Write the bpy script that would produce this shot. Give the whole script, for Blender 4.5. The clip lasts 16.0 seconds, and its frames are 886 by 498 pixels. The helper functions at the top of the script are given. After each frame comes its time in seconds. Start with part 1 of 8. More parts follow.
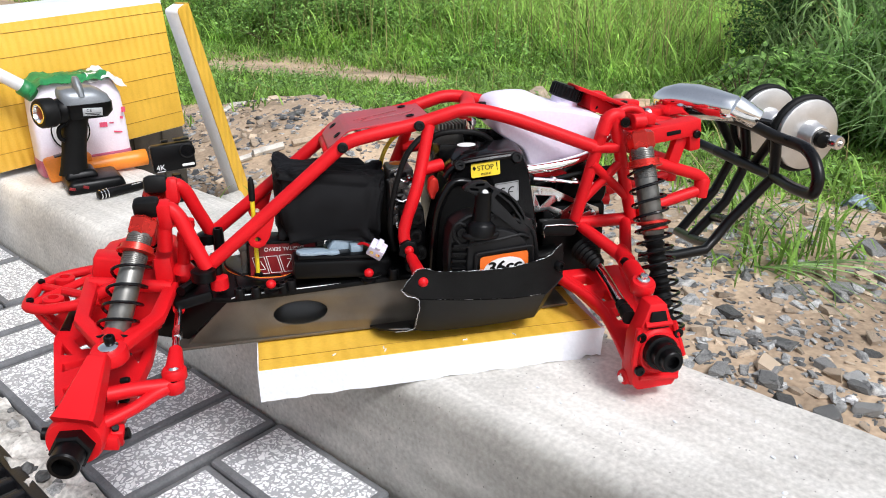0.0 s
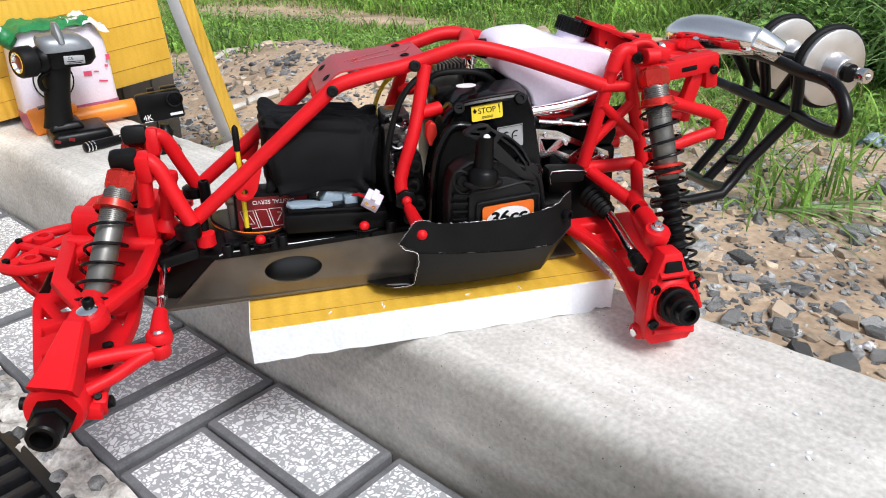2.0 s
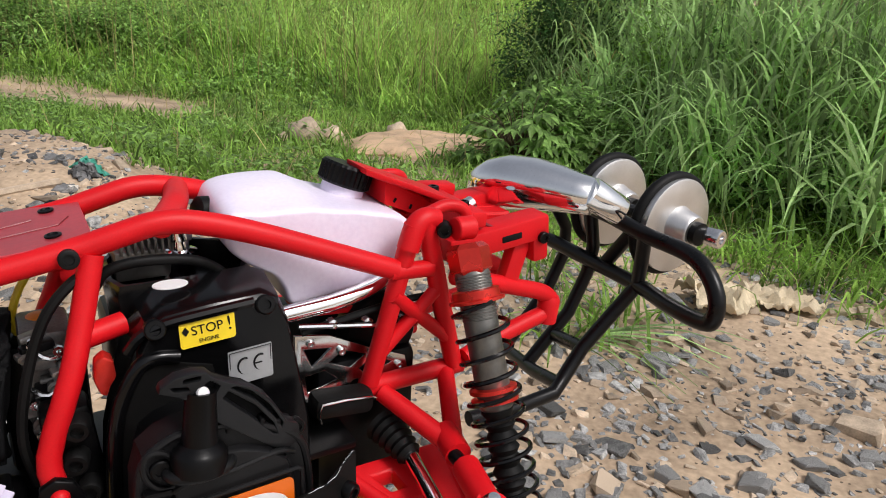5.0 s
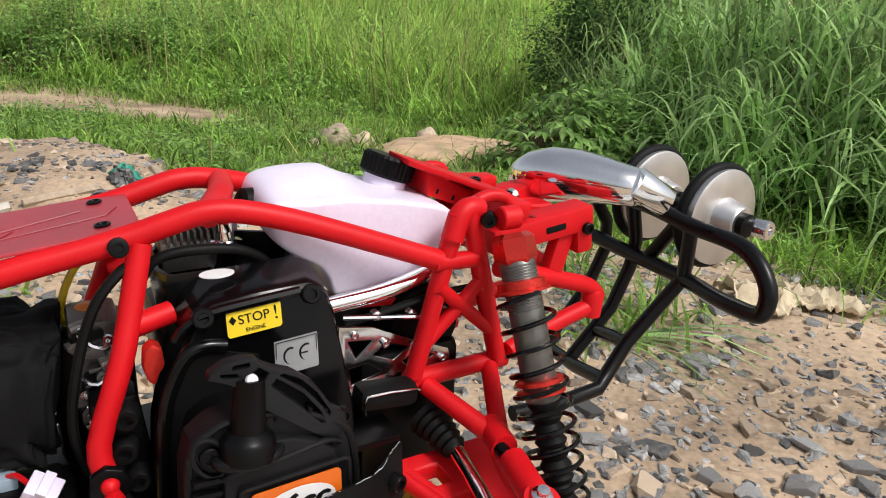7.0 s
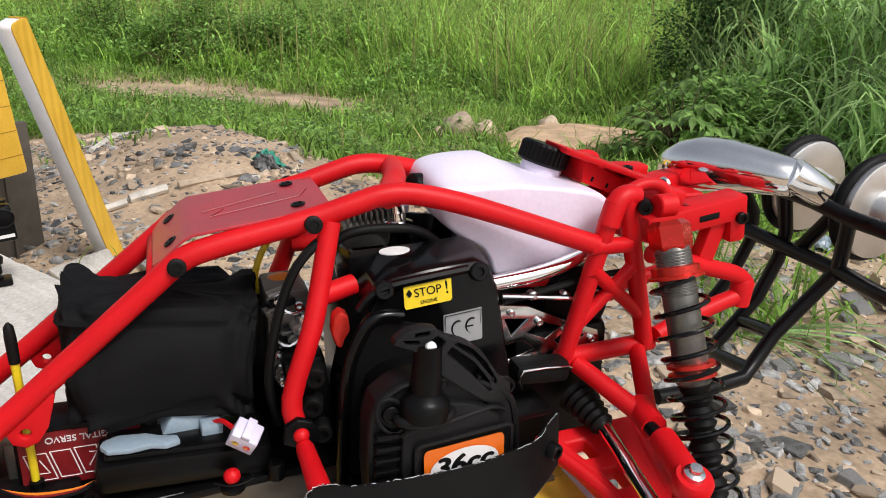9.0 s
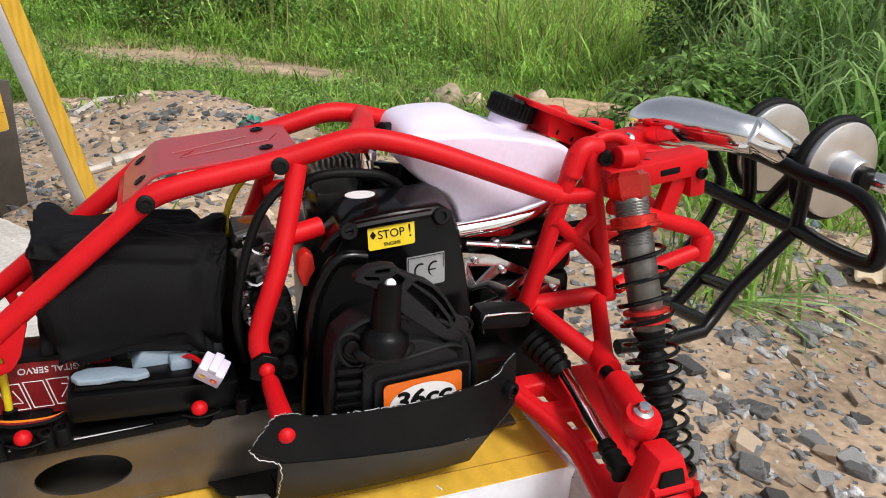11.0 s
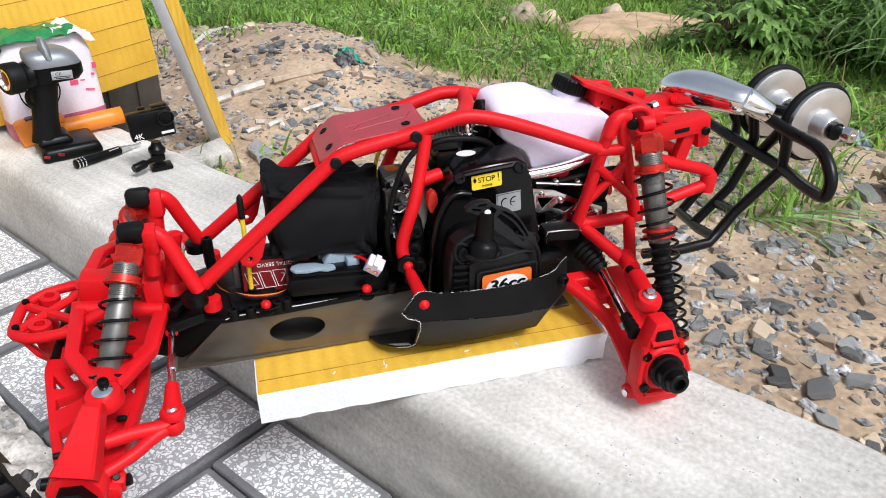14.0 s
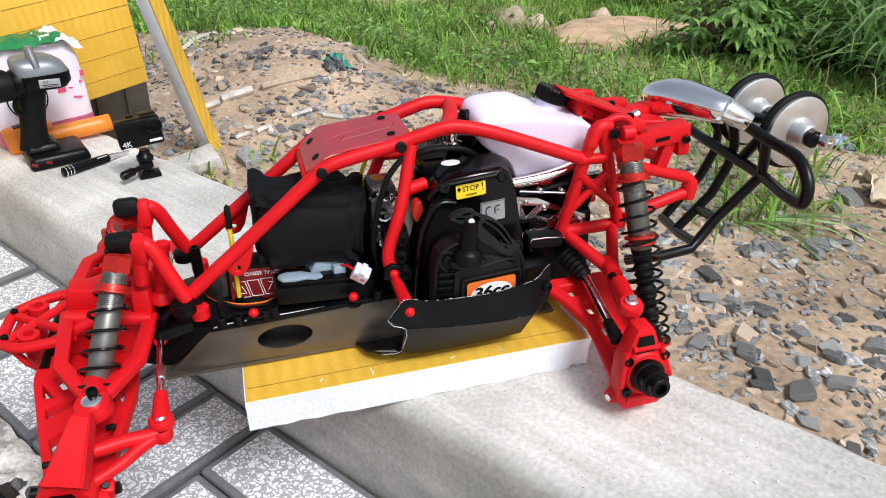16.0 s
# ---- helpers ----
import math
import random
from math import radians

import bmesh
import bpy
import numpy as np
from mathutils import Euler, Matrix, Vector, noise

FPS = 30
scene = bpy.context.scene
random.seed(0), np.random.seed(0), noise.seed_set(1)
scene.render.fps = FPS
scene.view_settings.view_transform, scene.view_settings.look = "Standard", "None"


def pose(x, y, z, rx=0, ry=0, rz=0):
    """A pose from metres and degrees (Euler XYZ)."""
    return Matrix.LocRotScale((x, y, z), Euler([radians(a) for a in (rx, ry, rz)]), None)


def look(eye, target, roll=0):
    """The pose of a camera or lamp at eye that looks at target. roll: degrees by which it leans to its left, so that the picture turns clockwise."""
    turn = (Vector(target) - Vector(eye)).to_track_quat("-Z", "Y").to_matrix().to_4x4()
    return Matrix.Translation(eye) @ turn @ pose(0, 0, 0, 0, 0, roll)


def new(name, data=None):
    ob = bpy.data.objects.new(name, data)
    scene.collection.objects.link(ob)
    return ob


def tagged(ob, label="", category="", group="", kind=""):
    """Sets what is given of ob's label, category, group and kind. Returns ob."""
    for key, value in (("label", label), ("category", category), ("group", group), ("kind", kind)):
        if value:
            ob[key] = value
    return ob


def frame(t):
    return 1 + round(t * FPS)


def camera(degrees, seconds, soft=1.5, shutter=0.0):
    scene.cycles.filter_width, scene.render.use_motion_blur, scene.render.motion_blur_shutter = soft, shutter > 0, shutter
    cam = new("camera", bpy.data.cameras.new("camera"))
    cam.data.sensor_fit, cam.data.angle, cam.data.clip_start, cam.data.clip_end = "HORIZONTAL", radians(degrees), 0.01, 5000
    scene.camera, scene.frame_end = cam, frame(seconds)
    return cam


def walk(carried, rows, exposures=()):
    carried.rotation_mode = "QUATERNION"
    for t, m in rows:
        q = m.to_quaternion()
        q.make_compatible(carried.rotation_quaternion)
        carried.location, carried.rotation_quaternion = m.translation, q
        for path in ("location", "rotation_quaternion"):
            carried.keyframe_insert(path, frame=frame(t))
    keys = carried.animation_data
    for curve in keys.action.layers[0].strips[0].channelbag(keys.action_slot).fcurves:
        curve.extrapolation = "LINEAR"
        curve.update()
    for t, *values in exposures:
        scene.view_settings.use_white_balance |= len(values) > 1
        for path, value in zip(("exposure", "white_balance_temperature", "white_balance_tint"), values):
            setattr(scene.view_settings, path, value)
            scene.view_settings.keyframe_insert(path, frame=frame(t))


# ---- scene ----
cam = camera(61.7, 16.0, 1.0)
PATH = [
    (0, (-0.62, -0.442, 0.486), (0.76, 0.796, -0.264), -0.4),
    (0.5, (-0.623, -0.442, 0.495), (0.74, 0.787, -0.301), -1.2),
    (1, (-0.61, -0.433, 0.489), (0.764, 0.769, -0.329), -0.8),
    (1.5, (-0.601, -0.42, 0.479), (0.729, 0.8, -0.384), -1.3),
    (2, (-0.579, -0.411, 0.469), (0.749, 0.798, -0.412), -1.6),
    (2.5, (-0.506, -0.375, 0.467), (0.899, 0.77, -0.378), -1.0),
    (3, (-0.411, -0.312, 0.464), (1.139, 0.69, -0.308), 0.2),
    (3.5, (-0.379, -0.285, 0.463), (1.212, 0.628, -0.335), 1.5),
    (4, (-0.326, -0.248, 0.457), (1.343, 0.565, -0.287), 3.6),
    (4.2, (-0.298, -0.233, 0.474), (1.394, 0.558, -0.241), 3.0),
    (6.3, (-0.283, -0.217, 0.448), (1.455, 0.517, -0.215), 3.8),
    (6.5, (-0.282, -0.216, 0.449), (1.451, 0.528, -0.218), 3.6),
    (7, (-0.291, -0.211, 0.451), (1.403, 0.617, -0.217), 2.2),
    (7.5, (-0.314, -0.196, 0.455), (1.319, 0.758, -0.196), 1.1),
    (8, (-0.332, -0.19, 0.459), (1.246, 0.86, -0.179), 0.5),
    (8.5, (-0.338, -0.191, 0.46), (1.207, 0.893, -0.202), 0.1),
    (9, (-0.339, -0.198, 0.458), (1.189, 0.883, -0.246), 0.6),
    (9.5, (-0.345, -0.201, 0.452), (1.174, 0.879, -0.274), 1.4),
    (9.7, (-0.343, -0.207, 0.453), (1.185, 0.857, -0.277), 1.7),
    (11.8, (-0.361, -0.234, 0.438), (1.144, 0.819, -0.353), 1.7),
    (12, (-0.367, -0.237, 0.438), (1.117, 0.831, -0.372), 1.3),
    (12.5, (-0.397, -0.262, 0.465), (1.007, 0.849, -0.425), -2.2),
    (13, (-0.48, -0.303, 0.522), (0.907, 0.834, -0.363), 0.0),
    (13.5, (-0.532, -0.34, 0.561), (0.841, 0.791, -0.351), -0.0),
    (14, (-0.567, -0.373, 0.59), (0.753, 0.76, -0.396), -0.8),
    (14.5, (-0.576, -0.383, 0.602), (0.746, 0.733, -0.4), -0.4),
    (15, (-0.576, -0.385, 0.603), (0.759, 0.728, -0.388), -0.2),
    (15.5, (-0.572, -0.385, 0.605), (0.76, 0.738, -0.377), -0.8),
    (16, (-0.569, -0.383, 0.602), (0.77, 0.733, -0.379), -0.7),
]
walk(cam, [(t, look(eye, target, roll)) for t, eye, target, roll in PATH],
     [(0, 0.08, 6100, 11), (1.0, 0.0, 6100, 11), (2.0, 0.02, 6100, 11), (2.5, 0.1, 6100, 11), (3.0, -0.27, 6300, 13), (3.5, -0.36, 6350, 14), (4.0, -0.34, 6400, 14), (6.5, -0.12, 6500, 12), (8.0, -0.17, 6500, 12), (9.0, -0.17, 6500, 12), (12.0, -0.14, 6450, 13), (12.5, -0.08, 6400, 13), (13.0, 0.06, 6200, 11), (14.0, 0.02, 6100, 11), (16.0, -0.03, 6100, 11)])

# ---- light ----
world = bpy.data.worlds.new("sky")
scene.world = world
world.use_nodes = True
wn = world.node_tree
wn.nodes.clear()
sky = wn.nodes.new("ShaderNodeTexSky")
sky.sky_type, sky.sun_disc = "NISHITA", False
sky.sun_elevation, sky.sun_rotation = radians(51), radians(189)
sky.air_density, sky.dust_density, sky.ozone_density = 1.3, 4.0, 1.0
pale = wn.nodes.new("ShaderNodeHueSaturation")
pale.inputs["Saturation"].default_value = 0.35
bg = wn.nodes.new("ShaderNodeBackground")
bg.inputs["Strength"].default_value = 0.13
wo = wn.nodes.new("ShaderNodeOutputWorld")
wn.links.new(sky.outputs[0], pale.inputs["Color"])
wn.links.new(pale.outputs[0], bg.inputs["Color"])
wn.links.new(bg.outputs[0], wo.inputs["Surface"])
sun_data = bpy.data.lights.new("sun", "SUN")
sun_data.energy, sun_data.angle, sun_data.color = 2.5, radians(16), (1.0, 0.98, 0.945)
sun = new("sun", sun_data)
sun.matrix_world = look((-0.35, -2.1, 2.7), (0, 0, 0))


# ---- materials ----
def mat(name, color, rough=0.5, metal=0.0, var=0.12, scale=30.0, bump=0.0, fine=300.0, coat=0.0, tint=None, spec=0.5, island=0.0, transmit=0.0, sss=0.0, speck=0.0):
    """A surface with colour that varies at two scales, fine relief and a little uneven gloss."""
    m = bpy.data.materials.new(name)
    m.use_nodes = True
    nt = m.node_tree
    b = nt.nodes["Principled BSDF"]
    link = nt.links.new
    tc = nt.nodes.new("ShaderNodeTexCoord")
    n1 = nt.nodes.new("ShaderNodeTexNoise")
    n1.inputs["Scale"].default_value, n1.inputs["Detail"].default_value = scale, 5.0
    n2 = nt.nodes.new("ShaderNodeTexNoise")
    n2.inputs["Scale"].default_value, n2.inputs["Detail"].default_value = fine, 3.0
    link(tc.outputs["Object"], n1.inputs["Vector"])
    link(tc.outputs["Object"], n2.inputs["Vector"])
    add = nt.nodes.new("ShaderNodeMath")
    add.operation = "MULTIPLY_ADD"
    add.inputs[1].default_value = 0.35
    link(n2.outputs["Fac"], add.inputs[0])
    half = nt.nodes.new("ShaderNodeMath")
    half.operation = "MULTIPLY"
    half.inputs[1].default_value = 0.65
    link(n1.outputs["Fac"], half.inputs[0])
    link(half.outputs[0], add.inputs[2])
    ramp = nt.nodes.new("ShaderNodeValToRGB")
    lo = [max(0.0, c * (1 - 1.6 * var)) for c in color]
    hi = [min(1.0, c * (1 + 1.6 * var)) for c in (tint or color)]
    ramp.color_ramp.elements[0].position, ramp.color_ramp.elements[1].position = 0.32, 0.68
    ramp.color_ramp.elements[0].color, ramp.color_ramp.elements[1].color = (*lo, 1), (*hi, 1)
    link(add.outputs[0], ramp.inputs["Fac"])
    out = ramp.outputs["Color"]
    if island:
        geo = nt.nodes.new("ShaderNodeNewGeometry")
        oi = nt.nodes.new("ShaderNodeObjectInfo")
        plus = nt.nodes.new("ShaderNodeMath")
        plus.operation = "ADD"
        link(geo.outputs["Random Per Island"], plus.inputs[0])
        link(oi.outputs["Random"], plus.inputs[1])
        fr = nt.nodes.new("ShaderNodeMath")
        fr.operation = "FRACT"
        link(plus.outputs[0], fr.inputs[0])
        span = nt.nodes.new("ShaderNodeMapRange")
        span.inputs["To Min"].default_value, span.inputs["To Max"].default_value = 1 - island, 1 + island
        link(fr.outputs[0], span.inputs["Value"])
        hsv = nt.nodes.new("ShaderNodeHueSaturation")
        link(span.outputs[0], hsv.inputs["Value"])
        link(out, hsv.inputs["Color"])
        out = hsv.outputs["Color"]
    if speck:
        vo = nt.nodes.new("ShaderNodeTexVoronoi")
        vo.inputs["Scale"].default_value = fine * 0.5
        link(tc.outputs["Object"], vo.inputs["Vector"])
        lt = nt.nodes.new("ShaderNodeMath")
        lt.operation = "LESS_THAN"
        lt.inputs[1].default_value = speck
        link(vo.outputs["Distance"], lt.inputs[0])
        mx = nt.nodes.new("ShaderNodeMix")
        mx.data_type = "RGBA"
        link(lt.outputs[0], mx.inputs["Factor"])
        link(out, mx.inputs["A"])
        mx.inputs["B"].default_value = (*[c * 0.35 for c in color], 1)
        out = mx.outputs["Result"]
    link(out, b.inputs["Base Color"])
    rr = nt.nodes.new("ShaderNodeMapRange")
    rr.inputs["To Min"].default_value, rr.inputs["To Max"].default_value = max(0.02, rough - 0.1), min(1, rough + 0.1)
    link(n1.outputs["Fac"], rr.inputs["Value"])
    link(rr.outputs[0], b.inputs["Roughness"])
    b.inputs["Metallic"].default_value = metal
    b.inputs["Coat Weight"].default_value = coat
    b.inputs["Specular IOR Level"].default_value = spec
    b.inputs["Transmission Weight"].default_value = transmit
    if sss:
        b.inputs["Subsurface Weight"].default_value = sss
        b.inputs["Subsurface Radius"].default_value = (0.02, 0.02, 0.02)
        b.inputs["Subsurface Scale"].default_value = 0.6
    if bump:
        bp = nt.nodes.new("ShaderNodeBump")
        bp.inputs["Strength"].default_value, bp.inputs["Distance"].default_value = min(1.0, bump), 0.002
        link(add.outputs[0], bp.inputs["Height"])
        link(bp.outputs["Normal"], b.inputs["Normal"])
    return m


RED = mat("red_nylon", (0.62, 0.0062, 0.0105), 0.46, var=0.07, bump=0.12, fine=900, spec=0.25)
RED_PLATE = mat("red_anodised_plate", (0.5, 0.05, 0.065), 0.34, 0.3, var=0.1, bump=0.05)
RED_METAL = mat("red_anodised_metal", (0.6, 0.03, 0.02), 0.28, 0.6, var=0.1)
BLACK = mat("black_plastic", (0.0028, 0.0028, 0.0031), 0.34, var=0.25, bump=0.12, fine=700, spec=0.18)
BLACK_GLOSS = mat("black_powder_coat", (0.003, 0.003, 0.0034), 0.17, var=0.2, spec=0.28)
TUBE_BLACK = mat("black_coated_tube", (0.004, 0.004, 0.0045), 0.3, var=0.2, spec=0.26)
GUARD = mat("black_guard_sheet", (0.0055, 0.0055, 0.0055), 0.42, var=0.3, bump=0.1, fine=500, spec=0.16)
SATIN = mat("satin_black_plastic", (0.0068, 0.0068, 0.0074), 0.42, var=0.2, bump=0.15, fine=900, spec=0.24)
GRIP_BLACK = mat("scuffed_black_plastic", (0.009, 0.0095, 0.0105), 0.42, var=0.25, bump=0.15, fine=900, spec=0.3)
RUBBER = mat("black_rubber", (0.0045, 0.0045, 0.0045), 0.55, var=0.2, bump=0.2, spec=0.18)
CLOTH = mat("black_cloth", (0.005, 0.005, 0.0057), 0.72, var=0.3, bump=0.5, fine=1500, spec=0.15)
STEEL = mat("polished_steel", (0.72, 0.72, 0.72), 0.18, 1.0, var=0.08)
CHROME = mat("chrome", (0.9, 0.91, 0.92), 0.03, 1.0, var=0.03)
ALU = mat("brushed_aluminium", (0.74, 0.73, 0.72), 0.4, 1.0, var=0.08, fine=1200, bump=0.05)
GREY_METAL = mat("hard_anodised_aluminium", (0.2, 0.195, 0.18), 0.38, 0.75, var=0.12)
PAN = mat("anodised_chassis_plate", (0.17, 0.15, 0.125), 0.36, 0.8, var=0.1, fine=900, bump=0.06)
TANK = mat("translucent_white_plastic", (0.8, 0.725, 0.9), 0.34, var=0.03, scale=12, tint=(0.86, 0.8, 0.94), sss=0.1)
YELLOW = mat("yellow_sticker", (0.85, 0.62, 0.02), 0.4, var=0.04)
YELLOW_TUBE = mat("yellow_plastic_tube", (0.8, 0.62, 0.02), 0.35, var=0.08)
LILAC = mat("lilac_white_nylon", (0.72, 0.68, 0.86), 0.4, var=0.05, sss=0.2)
WHITE = mat("white_plastic", (0.75, 0.74, 0.74), 0.4, var=0.05)
CLEAR_BLUE = mat("milky_blue_rubber", (0.28, 0.36, 0.43), 0.35, var=0.08, sss=0.2)
ORANGE = mat("orange_plastic", (0.85, 0.25, 0.02), 0.4, var=0.08)
BADGE = mat("orange_badge_foil", (0.72, 0.14, 0.008), 0.35, var=0.05)
DARK_RED = mat("dark_red_label", (0.2, 0.009, 0.012), 0.4, var=0.15)
SILVER_STICKER = mat("silver_sticker", (0.42, 0.43, 0.44), 0.38, 0.4, var=0.06)


def foam_material():
    """Expanded polystyrene: fused beads with fine seams between them."""
    m = mat("white_polystyrene", (0.78, 0.8, 0.85), 0.7, var=0.03, fine=260, tint=(0.81, 0.83, 0.87))
    nt = m.node_tree
    tc = nt.nodes.new("ShaderNodeTexCoord")
    vo = nt.nodes.new("ShaderNodeTexVoronoi")
    vo.inputs["Scale"].default_value = 190
    nt.links.new(tc.outputs["Object"], vo.inputs["Vector"])
    bp = nt.nodes.new("ShaderNodeBump")
    bp.invert = True
    bp.inputs["Strength"].default_value, bp.inputs["Distance"].default_value = 0.3, 0.0015
    nt.links.new(vo.outputs["Distance"], bp.inputs["Height"])
    nt.links.new(bp.outputs["Normal"], nt.nodes["Principled BSDF"].inputs["Normal"])
    return m


FOAM = foam_material()
GRIP_GREY = mat("grey_painted_plastic", (0.2, 0.215, 0.23), 0.36, 0.3, var=0.1)
GREEN_PLASTIC = mat("green_plastic_film", (0.02, 0.2, 0.06), 0.4, var=0.25, scale=60)
JUG = mat("pinkish_translucent_plastic", (0.78, 0.71, 0.8), 0.4, var=0.05, tint=(0.86, 0.81, 0.88), scale=8, sss=0.3)
PINK = mat("pink_print", (0.7, 0.08, 0.16), 0.5)
RAG = mat("pale_yellow_rag", (0.62, 0.52, 0.36), 0.85, var=0.15, bump=0.5)


def foam_film_material():
    """Yellow ribbed film glued over polystyrene, with thin brown seams."""
    m = mat("yellow_ribbed_film", (0.74, 0.43, 0.042), 0.42, var=0.045, scale=9, tint=(0.8, 0.49, 0.06), bump=0.0)
    nt = m.node_tree
    tc = nt.nodes.new("ShaderNodeTexCoord")
    wave = nt.nodes.new("ShaderNodeTexWave")
    wave.inputs["Scale"].default_value, wave.inputs["Distortion"].default_value = 16.0, 0.8
    wave.inputs["Detail"].default_value = 2.0
    nt.links.new(tc.outputs["Object"], wave.inputs["Vector"])
    bp = nt.nodes.new("ShaderNodeBump")
    bp.inputs["Strength"].default_value, bp.inputs["Distance"].default_value = 0.35, 0.004
    nt.links.new(wave.outputs["Fac"], bp.inputs["Height"])
    nt.links.new(bp.outputs["Normal"], nt.nodes["Principled BSDF"].inputs["Normal"])
    return m


FILM = foam_film_material()
SEAM = mat("brown_seam", (0.42, 0.22, 0.02), 0.7)


def concrete_material():
    """Cast concrete with trowel streaks along its length, stains and pits."""
    m = mat("cast_concrete", (0.57, 0.545, 0.505), 0.85, var=0.15, scale=5, fine=160, tint=(0.75, 0.725, 0.675), bump=0.8, speck=0.07)
    nt = m.node_tree
    b = nt.nodes["Principled BSDF"]
    tc = nt.nodes.new("ShaderNodeTexCoord")
    mp = nt.nodes.new("ShaderNodeMapping")
    mp.inputs["Scale"].default_value = (55, 3, 20)
    mp.inputs["Rotation"].default_value = (0, 0, radians(12))
    no = nt.nodes.new("ShaderNodeTexNoise")
    no.inputs["Scale"].default_value, no.inputs["Detail"].default_value = 1.0, 6.0
    nt.links.new(tc.outputs["Object"], mp.inputs["Vector"])
    nt.links.new(mp.outputs["Vector"], no.inputs["Vector"])
    mx = nt.nodes.new("ShaderNodeMix")
    mx.data_type, mx.blend_type = "RGBA", "MULTIPLY"
    rp = nt.nodes.new("ShaderNodeValToRGB")
    rp.color_ramp.elements[0].position, rp.color_ramp.elements[1].position = 0.3, 0.7
    rp.color_ramp.elements[0].color, rp.color_ramp.elements[1].color = (0.72, 0.71, 0.69, 1), (1, 1, 1, 1)
    nt.links.new(no.outputs["Fac"], rp.inputs["Fac"])
    old = b.inputs["Base Color"].links[0].from_socket
    mx.inputs["Factor"].default_value = 0.75
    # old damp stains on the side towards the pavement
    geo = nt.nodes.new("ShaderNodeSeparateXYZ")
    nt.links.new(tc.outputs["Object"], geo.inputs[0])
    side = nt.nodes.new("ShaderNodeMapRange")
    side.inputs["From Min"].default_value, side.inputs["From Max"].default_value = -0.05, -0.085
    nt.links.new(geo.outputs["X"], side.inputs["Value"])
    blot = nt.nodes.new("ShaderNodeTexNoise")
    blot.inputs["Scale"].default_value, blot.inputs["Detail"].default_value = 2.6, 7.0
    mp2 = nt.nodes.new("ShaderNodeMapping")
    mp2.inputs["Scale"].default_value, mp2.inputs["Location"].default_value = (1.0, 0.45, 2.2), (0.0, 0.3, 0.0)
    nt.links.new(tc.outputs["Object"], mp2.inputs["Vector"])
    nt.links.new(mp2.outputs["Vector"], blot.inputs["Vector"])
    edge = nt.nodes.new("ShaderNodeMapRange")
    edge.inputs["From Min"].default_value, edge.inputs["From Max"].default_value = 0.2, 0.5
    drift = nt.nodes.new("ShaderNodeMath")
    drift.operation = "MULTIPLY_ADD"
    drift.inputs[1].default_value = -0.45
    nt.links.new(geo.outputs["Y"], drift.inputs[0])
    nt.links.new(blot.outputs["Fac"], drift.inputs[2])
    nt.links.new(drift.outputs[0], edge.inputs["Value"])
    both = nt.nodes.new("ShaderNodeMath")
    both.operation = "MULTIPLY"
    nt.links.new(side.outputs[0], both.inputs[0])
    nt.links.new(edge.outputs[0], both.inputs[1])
    nt.links.new(old, mx.inputs["A"])
    nt.links.new(rp.outputs["Color"], mx.inputs["B"])
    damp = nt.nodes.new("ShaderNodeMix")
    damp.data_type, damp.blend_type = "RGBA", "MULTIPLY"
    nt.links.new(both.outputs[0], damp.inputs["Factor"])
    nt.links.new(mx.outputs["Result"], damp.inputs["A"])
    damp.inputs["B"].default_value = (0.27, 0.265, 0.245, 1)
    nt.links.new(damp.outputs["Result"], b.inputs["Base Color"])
    return m


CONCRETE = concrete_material()


